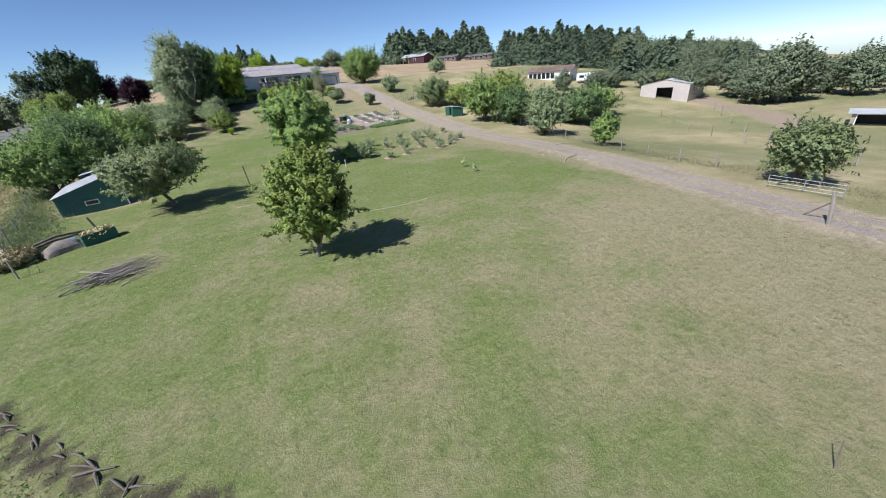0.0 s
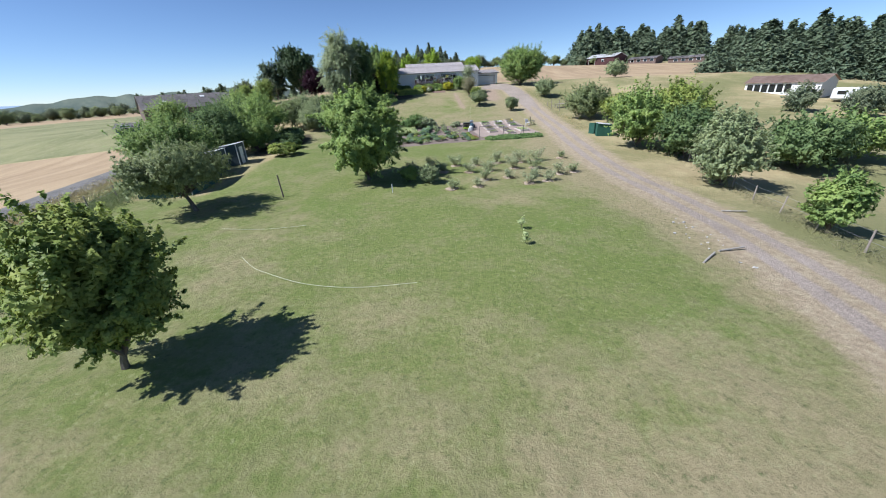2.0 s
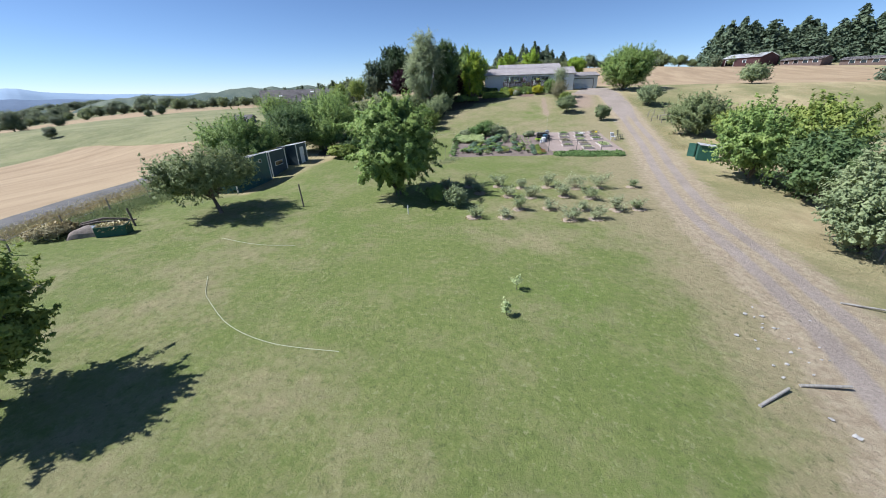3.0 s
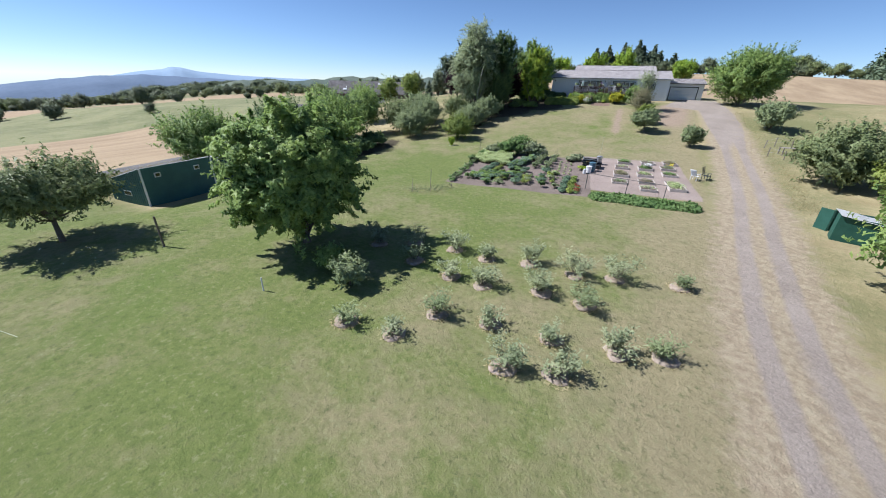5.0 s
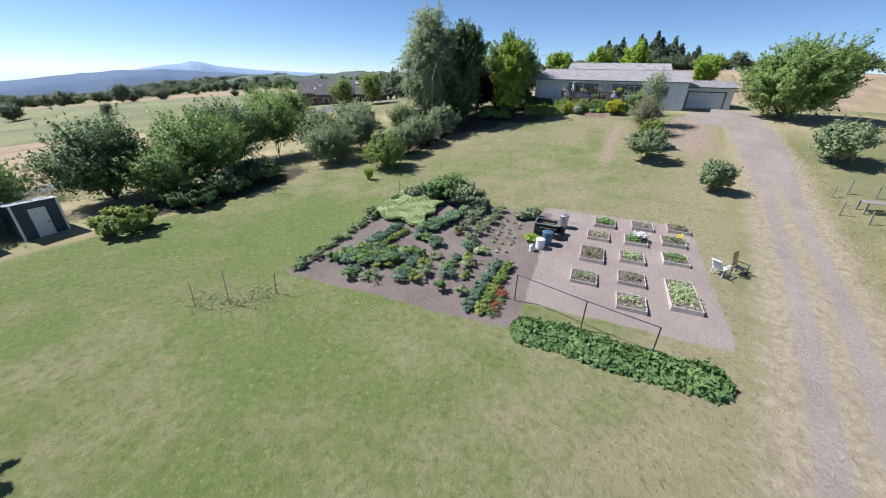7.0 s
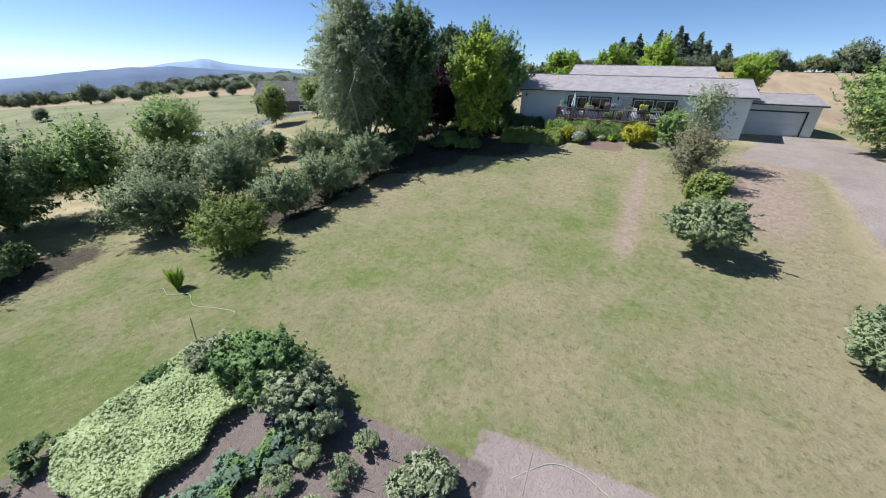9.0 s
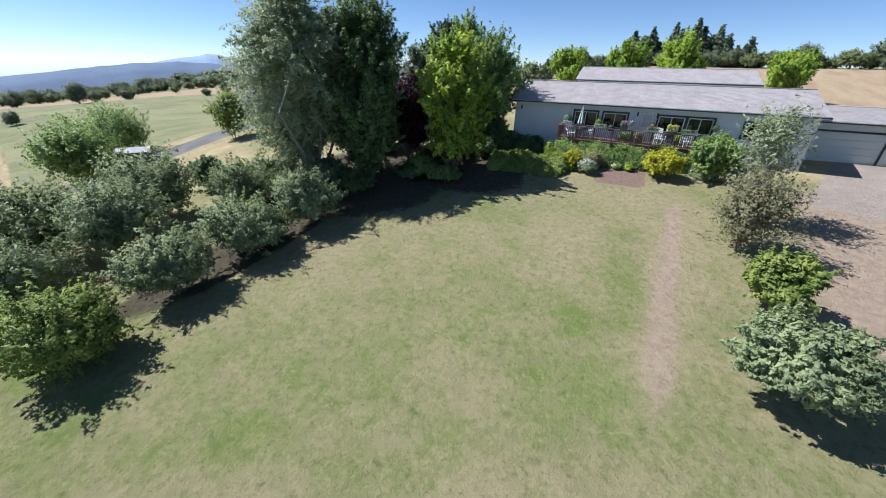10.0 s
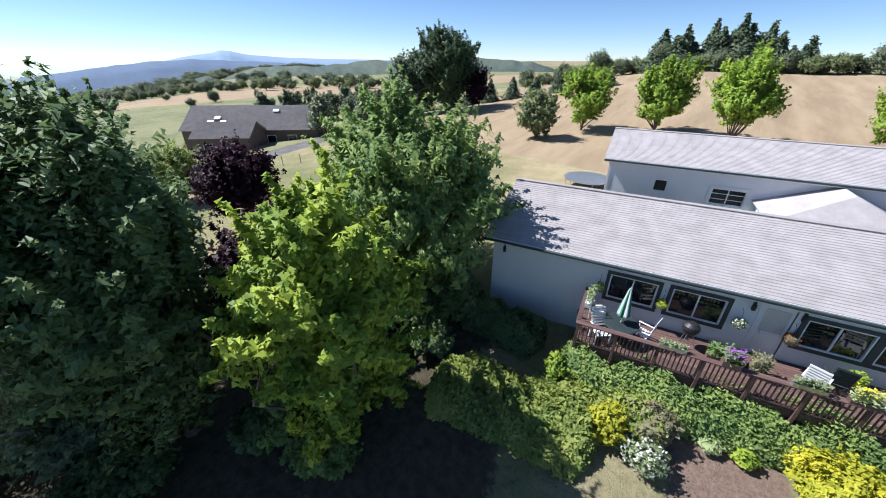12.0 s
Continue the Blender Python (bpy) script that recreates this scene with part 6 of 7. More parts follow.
for k in range(8):
    bm = bmesh.new()
    a0, a1 = k * math.tau / 8, (k + 1) * math.tau / 8
    ring = []
    for r, z in ((0.16, 1.05), (0.2, 1.15), (0.13, 1.7), (0.05, 2.25), (0.02, 2.3)):
        ring.append([bm.verts.new((r * (1 + 0.25 * f) * math.cos(a), r * (1 + 0.25 * f) * math.sin(a), z)) for a, f in ((a0, 0), ((a0 + a1) / 2, 1), (a1, 0))])
    for u, v in zip(ring, ring[1:]):
        for j in range(2):
            bm.faces.new((u[j], u[j + 1], v[j + 1], v[j]))
    part("cloth_panel", bm, GREEN_CLOTH if k % 2 else WHITE_PLASTIC, e)
e = thing("kettle_grill", on_deck(8.1, -0.8), "black kettle grill on legs", "grill")
part("bowl", lathe([(0.05, 0.62), (0.2, 0.66), (0.28, 0.8), (0.29, 0.86)]), BLACK_PLASTIC, e)
part("lid", lathe([(0.295, 0.865), (0.27, 0.98), (0.15, 1.08), (0.03, 1.1)]), BLACK_PLASTIC, e)
for k in range(3):
    bm = bmesh.new()
    a = k * math.tau / 3
    tube(bm, [(0.3 * math.cos(a), 0.3 * math.sin(a), 0), (0.12 * math.cos(a), 0.12 * math.sin(a), 0.66)], [0.014, 0.014], 5)
    part("leg", bm, GALVANISED, e)


def planter(x, y, w, d, h, leaf, n, label, z=FLOOR - 0.05, petals=None, seed=0, tall=0.4, pot=None):
    rng = np.random.default_rng(seed + 3000)
    e = thing("planter", on_deck(x, y, 0, z), label, "planter", "planters")
    t = 0.02
    part("trough", boxes((-w / 2, w / 2, -d / 2, -d / 2 + t, 0, h), (-w / 2, w / 2, d / 2 - t, d / 2, 0, h), (-w / 2, -w / 2 + t, -d / 2 + t, d / 2 - t, 0, h), (w / 2 - t, w / 2, -d / 2 + t, d / 2 - t, 0, h), (-w / 2 + t, w / 2 - t, -d / 2 + t, d / 2 - t, 0, h - 0.04)), pot or DECK_WOOD, e)
    pts = np.stack([rng.uniform(-w / 2, w / 2, n), rng.normal(0, d * 0.35, n), h + rng.uniform(-0.02, tall, n)], 1)
    part("foliage", leaf_mesh("foliage", pts, np.tile((0, 0, 1.0), (n, 1)), 0.06, leaf, rng, 2.0), leaf, e)
    if petals:
        n //= 3
        pts = np.stack([rng.uniform(-w / 2, w / 2, n), rng.normal(0, d * 0.4, n), h + tall * rng.uniform(0.5, 1.15, n)], 1)
        part("blossom", leaf_mesh("blossom", pts, np.tile((0, 0, 1.0), (n, 1)), 0.06, petals, rng, 1.1), petals, e)
    return e


planter(9.3, -1.1, 1.1, 0.35, 0.25, LEAF_VEG, 700, "wooden trough of green plants on the deck", seed=1)
planter(10.2, -1.3, 0.5, 0.4, 0.3, LEAF_DRY, 500, "pot of dry brownish plants by the door", seed=2, tall=0.55)
planter(9.0, -2.59, 0.5, 0.26, 0.2, LEAF_VEG, 250, "pot with bright purple flowers on the railing", z=FLOOR + 0.97, petals=PURPLE_PETAL, seed=3)
planter(12.1, -2.59, 0.7, 0.2, 0.14, LEAF_PALE, 350, "trough with yellow flowers on the railing", z=FLOOR + 0.97, petals=YELLOW_PETAL, seed=4)
planter(13.1, -2.59, 0.8, 0.18, 0.13, LEAF_APPLE, 260, "white trough of thin plants on the railing", z=FLOOR + 0.97, seed=5, pot=GALVANISED, tall=0.2)
planter(10.9, -2.59, 0.8, 0.18, 0.13, LEAF_APPLE, 260, "white trough of small plants on the railing", z=FLOOR + 0.97, seed=6, pot=GALVANISED, tall=0.2)
planter(7.4, -2.59, 0.8, 0.18, 0.13, LEAF_APPLE, 160, "white trough on the railing near the table", z=FLOOR + 0.97, seed=7, pot=GALVANISED, tall=0.15)
planter(14.4, -1.2, 0.5, 1.4, 0.3, LEAF_VEG, 900, "long trough of green plants at the deck end", seed=8)
planter(12.8, -0.6, 0.4, 0.4, 0.3, LEAF_YELLOW, 300, "pot of yellow-green leaves under the window", seed=9)
planter(4.55, -1.2, 0.25, 0.8, 0.2, LEAF_APPLE, 160, "white trough on the side rail", z=FLOOR + 0.97, seed=10, pot=WHITE_PLASTIC)
for k, (x, z, m, pet) in enumerate([(4.75, 8.15, LEAF_VEG, None), (7.05, 8.1, LEAF_YELLOW, None), (9.5, 8.1, LEAF_APPLE, WHITE_PETAL), (10.98, 8.0, LEAF_DRY, RED_PETAL), (15.0, 8.2, LEAF_VEG, None)]):
    e = thing("hanging_basket", HOUSE @ pose(x, -0.32, z), "hanging basket of plants on the house wall", "planter", "hanging baskets")
    rng = np.random.default_rng(3100 + k)
    part("bowl", lathe([(0.03, -0.1), (0.12, -0.06), (0.17, 0.05), (0.17, 0.07)], 12), OLD_WOOD, e)
    n = 260
    d = rng.normal(0, 1, (n, 3))
    d /= np.linalg.norm(d, axis=1, keepdims=True)
    part("foliage", leaf_mesh("foliage", d * rng.uniform(0.08, 0.24, n)[:, None] + (0, 0, 0.1), d, 0.06, m, rng, 1.6), m, e)
    if pet:
        part("blossom", leaf_mesh("blossom", d[:70] * 0.24 + (0, 0, 0.12), d[:70], 0.06, pet, rng, 1.1), pet, e)
    bm = bmesh.new()
    tube(bm, [(0, 0, 0.07), (0, 0.1, 0.55), (0, 0.315, 0.6)], [0.008] * 3, 5)
    part("hook", bm, BLACK_PLASTIC, e)

# trampoline behind the house
e = thing("trampoline", pose(1.5, 128.0, at_ground(1.5, 128.0)), "round trampoline with a pale rim behind the house", "trampoline")
part("rim", lathe([(1.75, 0.86), (1.98, 0.86), (2.0, 0.92), (1.75, 0.94)], 32), GALVANISED, e)
part("mat", lathe([(1.70, 0.84), (1.74, 0.85), (0.2, 0.83)], 32), GREY_ROOF, e)
for k in range(6):
    bm = bmesh.new()
    a = k * math.tau / 6
    tube(bm, [(1.9 * math.cos(a), 1.9 * math.sin(a), -0.1), (1.88 * math.cos(a), 1.88 * math.sin(a), 0.87)], [0.03, 0.03], 6)
    part("leg", bm, GALVANISED, e)


# ---- sheds and booth ----
def shed(name, x, y, w, d, h, drop, turn, wall, roof, label, door=True, ribs=False, windows=()):
    """A lean-to shed: walls, sloping roof sheet, corner trims, door; its front faces +x, the roof falls to the back."""
    e = thing(name, pose(x, y, at_ground(x, y, 0.1), 0, 0, turn), label, "shed", "sheds")
    bm = bmesh.new()
    v = [bm.verts.new(c) for c in ((-w / 2, -d / 2, 0), (w / 2, -d / 2, 0), (w / 2, d / 2, 0), (-w / 2, d / 2, 0), (-w / 2, -d / 2, h - drop), (w / 2, -d / 2, h), (w / 2, d / 2, h), (-w / 2, d / 2, h - drop))]
    for q in ((0, 1, 5, 4), (1, 2, 6, 5), (2, 3, 7, 6), (3, 0, 4, 7), (4, 5, 6, 7), (3, 2, 1, 0)):
        bm.faces.new([v[i] for i in q])
    part("wall", bm, wall, e)
    bm = bmesh.new()
    o = 0.18
    s = drop / w
    n = 14
    rows = [[bm.verts.new((px, -d / 2 - o + (d + 2 * o) * k / (2 * n), h + 0.03 + (px - w / 2) * s + (0.025 if k % 2 else 0))) for k in range(2 * n + 1)] for px in (-w / 2 - o, w / 2 + o)]
    for k in range(2 * n):
        bm.faces.new((rows[0][k], rows[1][k], rows[1][k + 1], rows[0][k + 1]))
    bmesh.ops.solidify(bm, geom=bm.faces[:], thickness=0.03)
    part("roof", bm, roof, e, "pale metal roof sheet")
    for sy in (-1, 1):
        part("corner_trim", boxes((w / 2 - 0.02, w / 2 + 0.03, sy * d / 2 - 0.06, sy * d / 2 + 0.06, 0, h - 0.02)), WHITE_PAINT, e)
    if ribs:
        for k in range(int(w / 0.25)):
            px = -w / 2 + 0.12 + 0.25 * k
            part("rib", boxes((px, px + 0.04, -d / 2 - 0.025, -d / 2 - 0.001, 0, h - drop + (px + w / 2) * s - 0.03)), wall, e)
    if door:
        dd = part("door", boxes((w / 2 + 0.002, w / 2 + 0.05, -0.42, 0.42, 0.05, min(2.0, h - 0.35)), bevel=0.01), WHITE_PAINT, e, "pale door")
        part("handle", boxes((w / 2 + 0.05, w / 2 + 0.09, 0.28, 0.34, 0.95, 1.05)), BLACK_PLASTIC, dd)
    for axis, p0, q0, z0, ww, hh in windows:
        b = (w / 2 + 0.002, w / 2 + 0.04, p0, p0 + ww, z0, z0 + hh) if axis == "x" else (p0, p0 + ww, -d / 2 - 0.05, -d / 2 - 0.026, z0, z0 + hh)
        wi = part("window", boxes(b), WHITE_PAINT, e, "white window frame")
        c = (b[1] + 0.002, b[1] + 0.012, b[2] + 0.06, b[3] - 0.06, b[4] + 0.06, b[5] - 0.06) if axis == "x" else (b[0] + 0.06, b[1] - 0.06, b[2] - 0.012, b[2] - 0.002, b[4] + 0.06, b[5] - 0.06)
        part("pane", boxes(c), GLASS, wi)
    return e


shed("shed", -11.6, 43.6, 4.4, 5.6, 3.15, 1.25, 8, TEAL_METAL, WHITE_METAL, "teal metal shed with a sloping white roof", door=False, ribs=True, windows=(("y", -0.5, 0, 0.9, 0.9, 0.4), ("x", -1.9, 0, 2.35, 0.45, 0.35), ("x", 1.2, 0, 2.35, 0.45, 0.35)))
shed("shed", -11.9, 48.8, 3.0, 2.9, 2.6, 0.5, 6, BLUE_SHED, WHITE_METAL, "dark blue shed with a window and white trim", door=False, windows=(("x", -0.7, 0, 1.0, 1.4, 0.5),))
shed("shed", -11.6, 53.0, 2.6, 2.2, 2.4, 0.4, 6, BLUE_SHED, WHITE_METAL, "small dark blue shed with a white door", door=True)

e = thing("booth", pose(35.55, 61.6, at_ground(35.55, 61.6, 0.05), 0, 0, -8) @ Matrix.Diagonal((0.82, 0.72, 0.84, 1)), "green open-doored booth with a white roof beside the drive", "shed")
GREEN_BOARD = surface("green_board", (0.012, 0.075, 0.05), (0.025, 0.105, 0.075), 1, 0.7, bump=0.05)
part("side_panel", boxes((-1.15, 1.15, -1.25, -1.19, 0, 1.85)), GREEN_BOARD, e)
part("side_panel", boxes((-1.15, 1.15, 1.19, 1.25, 0, 1.85)), GREEN_BOARD, e)
part("back_panel", boxes((1.09, 1.15, -1.19, 1.19, 0, 1.6)), GREEN_BOARD, e)
part("front_panel", boxes((-1.21, -1.15, -1.25, -0.05, 0, 1.95)), GREEN_BOARD, e)
part("front_panel", boxes((-1.21, -1.15, 0.95, 1.25, 0, 1.95)), GREEN_BOARD, e)
bm = boxes((-0.95, 0.0, -0.025, 0.025, 0.08, 1.9), bevel=0.008)
bmesh.ops.rotate(bm, cent=(0, 0, 0), matrix=Matrix.Rotation(radians(-38), 3, "Z"), verts=bm.verts)
bmesh.ops.translate(bm, vec=(-1.24, 0.95, 0), verts=bm.verts)
part("door", bm, GREEN_BOARD, e, "green door leaf standing open")
part("inner_panel", boxes((0.5, 0.54, -1.19, 1.19, 0, 1.6)), INSIDE, e)
part("shelf", boxes((-0.4, 0.5, -1.19, 1.19, 0.75, 0.79)), OLD_WOOD, e)
bm = bmesh.new()
n = 12
rows = [[bm.verts.new((px, -1.45 + 2.9 * k / (2 * n), 2.0 - (px + 1.15) * 0.13 + (0.022 if k % 2 else 0))) for k in range(2 * n + 1)] for px in (-1.2, 1.4)]
for k in range(2 * n):
    bm.faces.new((rows[0][k], rows[1][k], rows[1][k + 1], rows[0][k + 1]))
bmesh.ops.solidify(bm, geom=bm.faces[:], thickness=0.03)
part("roof", bm, WHITE_METAL, e, "white ribbed roof sheet")
part("kerb_block", boxes((-1.75, -1.4, 1.3, 1.7, 0, 0.35), bevel=0.03), WHITE_PAINT, e)


# ---- far buildings ----
def barn(name, x, y, turn, w, d, h, rise, wall, roof, label, openings=(), over=0.4, gable_door=None):
    """A gabled building with the ridge along its length; wide openings are dark recesses with frames, windows have panes."""
    e = thing(name, pose(x, y, at_ground(x, y, 0.3), 0, 0, turn), label, "building")
    cut = [(a, b, z0, z1) for k, a, b, z0, z1 in openings if k in ("open", "window")]
    part("front_wall", wall_with_holes(-w / 2, w / 2, -1.5, h, -d / 2, -d / 2 + 0.2, cut), wall, e)
    part("back_wall", boxes((-w / 2, w / 2, d / 2 - 0.2, d / 2, -1.5, h)), wall, e)
    for sx in (-1, 1):
        bm = bmesh.new()
        if gable_door and sx < 0:
            ya, yb, zt = gable_door
            for r in ((-d / 2 + 0.2, ya, -1.5, h), (yb, d / 2 - 0.2, -1.5, h), (ya, yb, zt, h), (ya, yb, -1.5, 0.0)):
                box(bm, -w / 2, -w / 2 + 0.2, *r)
            v = [bm.verts.new(c) for xx in (-w / 2, -w / 2 + 0.2) for c in ((xx, -d / 2 + 0.2, h), (xx, d / 2 - 0.2, h), (xx, 0, h + rise))]
            for q in ((0, 1, 2), (5, 4, 3), (0, 3, 4, 1), (1, 4, 5, 2), (2, 5, 3, 0)):
                bm.faces.new([v[i] for i in q])
            bmesh.ops.recalc_face_normals(bm, faces=bm.faces)
            part("gable_wall", bm, wall, e)
            part("inner_wall", boxes((-w / 2 + 3, -w / 2 + 3.1, -d / 2 + 0.3, d / 2 - 0.3, 0, h)), INSIDE, e)
            continue
        x1, x2 = sx * w / 2, sx * (w / 2 - 0.2)
        v = [bm.verts.new(c) for xx in (x1, x2) for c in ((xx, -d / 2 + 0.2, -1.5), (xx, d / 2 - 0.2, -1.5), (xx, d / 2 - 0.2, h), (xx, 0, h + rise), (xx, -d / 2 + 0.2, h))]
        bm.faces.new(v[:5]), bm.faces.new(v[5:][::-1])
        for k in range(5):
            bm.faces.new((v[k], v[5 + k], v[5 + (k + 1) % 5], v[(k + 1) % 5]))
        bmesh.ops.recalc_face_normals(bm, faces=bm.faces)
        part("gable_wall", bm, wall, e)
    for s in (-1, 1):
        bm = bmesh.new()
        ye, ze = s * (d / 2 + over), h - rise * over / (d / 2)
        v = [bm.verts.new(c) for c in ((-w / 2 - over, ye, ze), (w / 2 + over, ye, ze), (w / 2 + over, 0, h + rise), (-w / 2 - over, 0, h + rise))]
        f = bm.faces.new(v if s < 0 else v[::-1])
        bmesh.ops.solidify(bm, geom=[f], thickness=-0.15)
        part("roof_slope", bm, roof, e)
    part("inner_wall", boxes((-w / 2 + 0.3, w / 2 - 0.3, -d / 2 + 2.5, -d / 2 + 2.6, 0, h)), INSIDE, e)
    for k, a, b, z0, z1 in openings:
        t = part("door_frame" if k == "open" else "window", boxes((a - 0.1, a, -d / 2 - 0.06, -d / 2 + 0.1, z0, z1), (b, b + 0.1, -d / 2 - 0.06, -d / 2 + 0.1, z0, z1), (a - 0.1, b + 0.1, -d / 2 - 0.06, -d / 2 + 0.1, z1, z1 + 0.12)), WHITE_PAINT, e)
        if k == "window":
            part("pane", boxes((a, b, -d / 2 + 0.04, -d / 2 + 0.06, z0, z1)), GLASS, t)
    return e


barn("tan_barn", 83.0, 52.5, 15, 9.5, 9.0, 2.9, 0.9, TAN_METAL, WHITE_METAL, "large pale metal barn with an open doorway", [], 0.15, gable_door=(-1.6, 1.4, 2.3))
barn("white_cottage", 85.5, 91.0, -62, 12.5, 7.0, 2.4, 1.2, WHITE_PAINT, RUSTY_ROOF, "low white house with a row of windows and rusty roof", [("window", -5.8 + 1.3 * k, -4.75 + 1.3 * k, 0.5, 2.0) for k in range(6)])
barn("red_barn", 97.0, 212.0, -55, 15.0, 11.0, 3.4, 1.6, RED_BARN, WHITE_METAL, "dark red barn with a pale metal roof", [("open", -6.0, -2.6, 0, 2.6), ("window", 1.0, 2.2, 1.4, 2.4)])
barn("brown_ranch", 113.0, 205.0, -50, 13.0, 8.0, 2.2, 1.0, BROWN_WALL, GREY_ROOF, "low brown house on the dry slope", [("window", -5 + 3 * k, -3.6 + 3 * k, 0.9, 2.0) for k in range(4)])
barn("brown_ranch", 128.0, 195.0, -45, 15.0, 8.0, 2.2, 1.0, BROWN_WALL, GREY_ROOF, "low brown house among small trees", [("window", -5 + 3 * k, -3.6 + 3 * k, 0.9, 2.0) for k in range(4)])
ranch = barn("brown_house", -69.5, 137.0, 42, 26.0, 14.0, 3.6, 3.7, BROWN_WALL, GREY_ROOF, "long brown house with a grey roof across the road", [("window", -9 + 4 * k, -7.4 + 4 * k, 1.0, 2.3) for k in range(5)])
barn("brown_annexe", -63.0, 127.0, 42, 9.5, 8.5, 3.2, 2.0, BROWN_WALL, GREY_ROOF, "brown wing with garage doors and grey roof", [("window", -3, -1.6, 0.9, 2.0), ("window", 1.4, 2.8, 0.9, 2.0)])
for k, (a, b) in enumerate([(-8.0, -5.2), (-5.6, -5.2), (-7.0, -4.0), (4.0, -2.0)]):
    zz = 3.6 + 3.7 * (1 - abs(b) / 7.0)
    bm = boxes((a - 0.6, a + 0.6, -0.45, 0.45, 0.0, 0.12), bevel=0.02)
    bmesh.ops.rotate(bm, cent=(0, 0, 0), matrix=Matrix.Rotation(math.atan(3.7 / 7.0), 3, "X"), verts=[v for v in bm.verts])
    bmesh.ops.translate(bm, vec=(0, b, zz + 0.16), verts=bm.verts)
    part("skylight", bm, WHITE_METAL, ranch, "pale roof skylight")
barn("open_shelter", 70.5, 17.0, -75, 7.0, 4.0, 1.9, 0.25, OLD_WOOD, WHITE_METAL, "low open animal shelter with a white roof", [("open", -3.0, 3.0, 0, 1.7)])
barn("crest_house", 62.0, 229.0, 5, 12.0, 8.0, 2.6, 1.8, BROWN_WALL, GREY_ROOF, "small house on the hill crest", [("window", -3, -1.6, 0.9, 2.0)])
barn("road_hut", -37.6, 91.6, 62, 3.0, 2.4, 1.7, 0.35, BROWN_WALL, WHITE_METAL, "long low hut with a white roof beside the road", [], 0.15)
barn("field_shed", -58.0, 96.0, 20, 4.0, 3.4, 1.7, 0.8, TEAL_METAL, GREY_ROOF, "dark green shed standing in the west field", [("open", -1, 1, 0, 2.0)])
e = thing("camper_trailer", pose(86.5, 79.0, at_ground(86.5, 79.0), 0, 0, -60), "white camper trailer beside the white house", "trailer")
part("body", boxes((-2.4, 2.4, -1.1, 1.1, 0.5, 2.5), bevel=0.25), WHITE_METAL, e)
for sx in (-0.5, 0.5):
    bm = lathe([(0.3, -0.1), (0.33, -0.08), (0.33, 0.08), (0.3, 0.1)], 14)
    bmesh.ops.rotate(bm, cent=(0, 0, 0), matrix=Matrix.Rotation(radians(90), 3, "X"), verts=bm.verts)
    bmesh.ops.translate(bm, vec=(sx, -1.0, 0.33), verts=bm.verts)
    part("wheel", bm, BLACK_PLASTIC, e)
part("window", boxes((-1.6, -0.4, -1.13, -1.09, 1.4, 2.0)), GLASS, e)

# ---- fences, posts, small things on the lawn ----
def fence(name, path, step, h, label, wires=2, wood=OLD_WOOD, seed=0):
    rng = np.random.default_rng(seed + 4000)
    line = smooth_line(path, 40)
    run = np.r_[0, np.cumsum(np.hypot(*np.diff(line, axis=0).T))]
    e = thing(name, pose(0, 0, 0), label, "fence")
    tops = []
    for s in np.arange(0, run[-1], step):
        x, y = np.interp(s, run, line[:, 0]), np.interp(s, run, line[:, 1])
        z = at_ground(x, y)
        hh = h * float(rng.uniform(0.9, 1.1))
        a, b = rng.normal(0, 0.04, 2)
        bm = bmesh.new()
        tube(bm, [(x, y, z - 0.25), (x + a * hh, y + b * hh, z + hh)], [0.055, 0.045], 6)
        part("post", bm, wood, e)
        tops.append((x + a * hh, y + b * hh, z, hh))
    for k in range(wires):
        bm = bmesh.new()
        tube(bm, [(x, y, z + hh * (0.9 - 0.4 * k)) for x, y, z, hh in tops], [0.008] * len(tops), 4)
        part("wire", bm, GALVANISED, e)
    return e


fence("wire_fence", [(31.5, 4), (33.3, 18), (35.0, 30), (38.5, 45), (42, 60)], 3.2, 1.15, "wire fence with old wooden posts beside the drive", seed=1)
fence("paddock_fence", [(44, 12), (54.7, 30.3), (66, 44)], 6.0, 1.3, "thin wire fence with grey posts in the paddock", 2, OLD_WOOD, 2)
fence("paddock_fence", [(44, 12), (59, 26.9), (76, 40)], 7.0, 1.4, "grey-posted wire fence across the paddock", 1, OLD_WOOD, 5)
fence("road_fence", [(-10.5, 26), (-13.5, 33), (-16, 42), (-21.5, 60), (-27, 78)], 4.0, 1.15, "old post fence along the road verge", seed=3)
fence("corner_fence", [(-38, 112), (-36, 117), (-33, 123)], 2.2, 1.2, "weathered posts at the field corner beyond the garden", 1, seed=4)
fence("pen_fence", [(34.6, 84.0), (36.5, 83.0), (38.6, 84.5), (38.8, 87.5), (36.0, 88.6), (34.4, 87.0)], 1.6, 1.0, "leaning grey timber pen beside the drive", 2, seed=6)
e = thing("work_bench", pose(36.8, 85.6, at_ground(36.8, 85.6), 0, 0, 15), "weathered grey timber bench in the pen", "bench")
for k in range(5):
    part("board", boxes((-1.0, 1.0, -0.5 + 0.2 * k, -0.32 + 0.2 * k, 0.7, 0.74), bevel=0.005), OLD_WOOD, e)
for sx in (-0.9, 0.9):
    for sy in (-0.4, 0.4):
        part("leg", boxes((sx - 0.05, sx + 0.05, sy - 0.05, sy + 0.05, -0.05, 0.7)), OLD_WOOD, e)
e = thing("field_gate", pose(29.5, 10.2, at_ground(29.5, 10.2), 0, 0, -86), "galvanised tube field gate at the drive entrance", "gate")
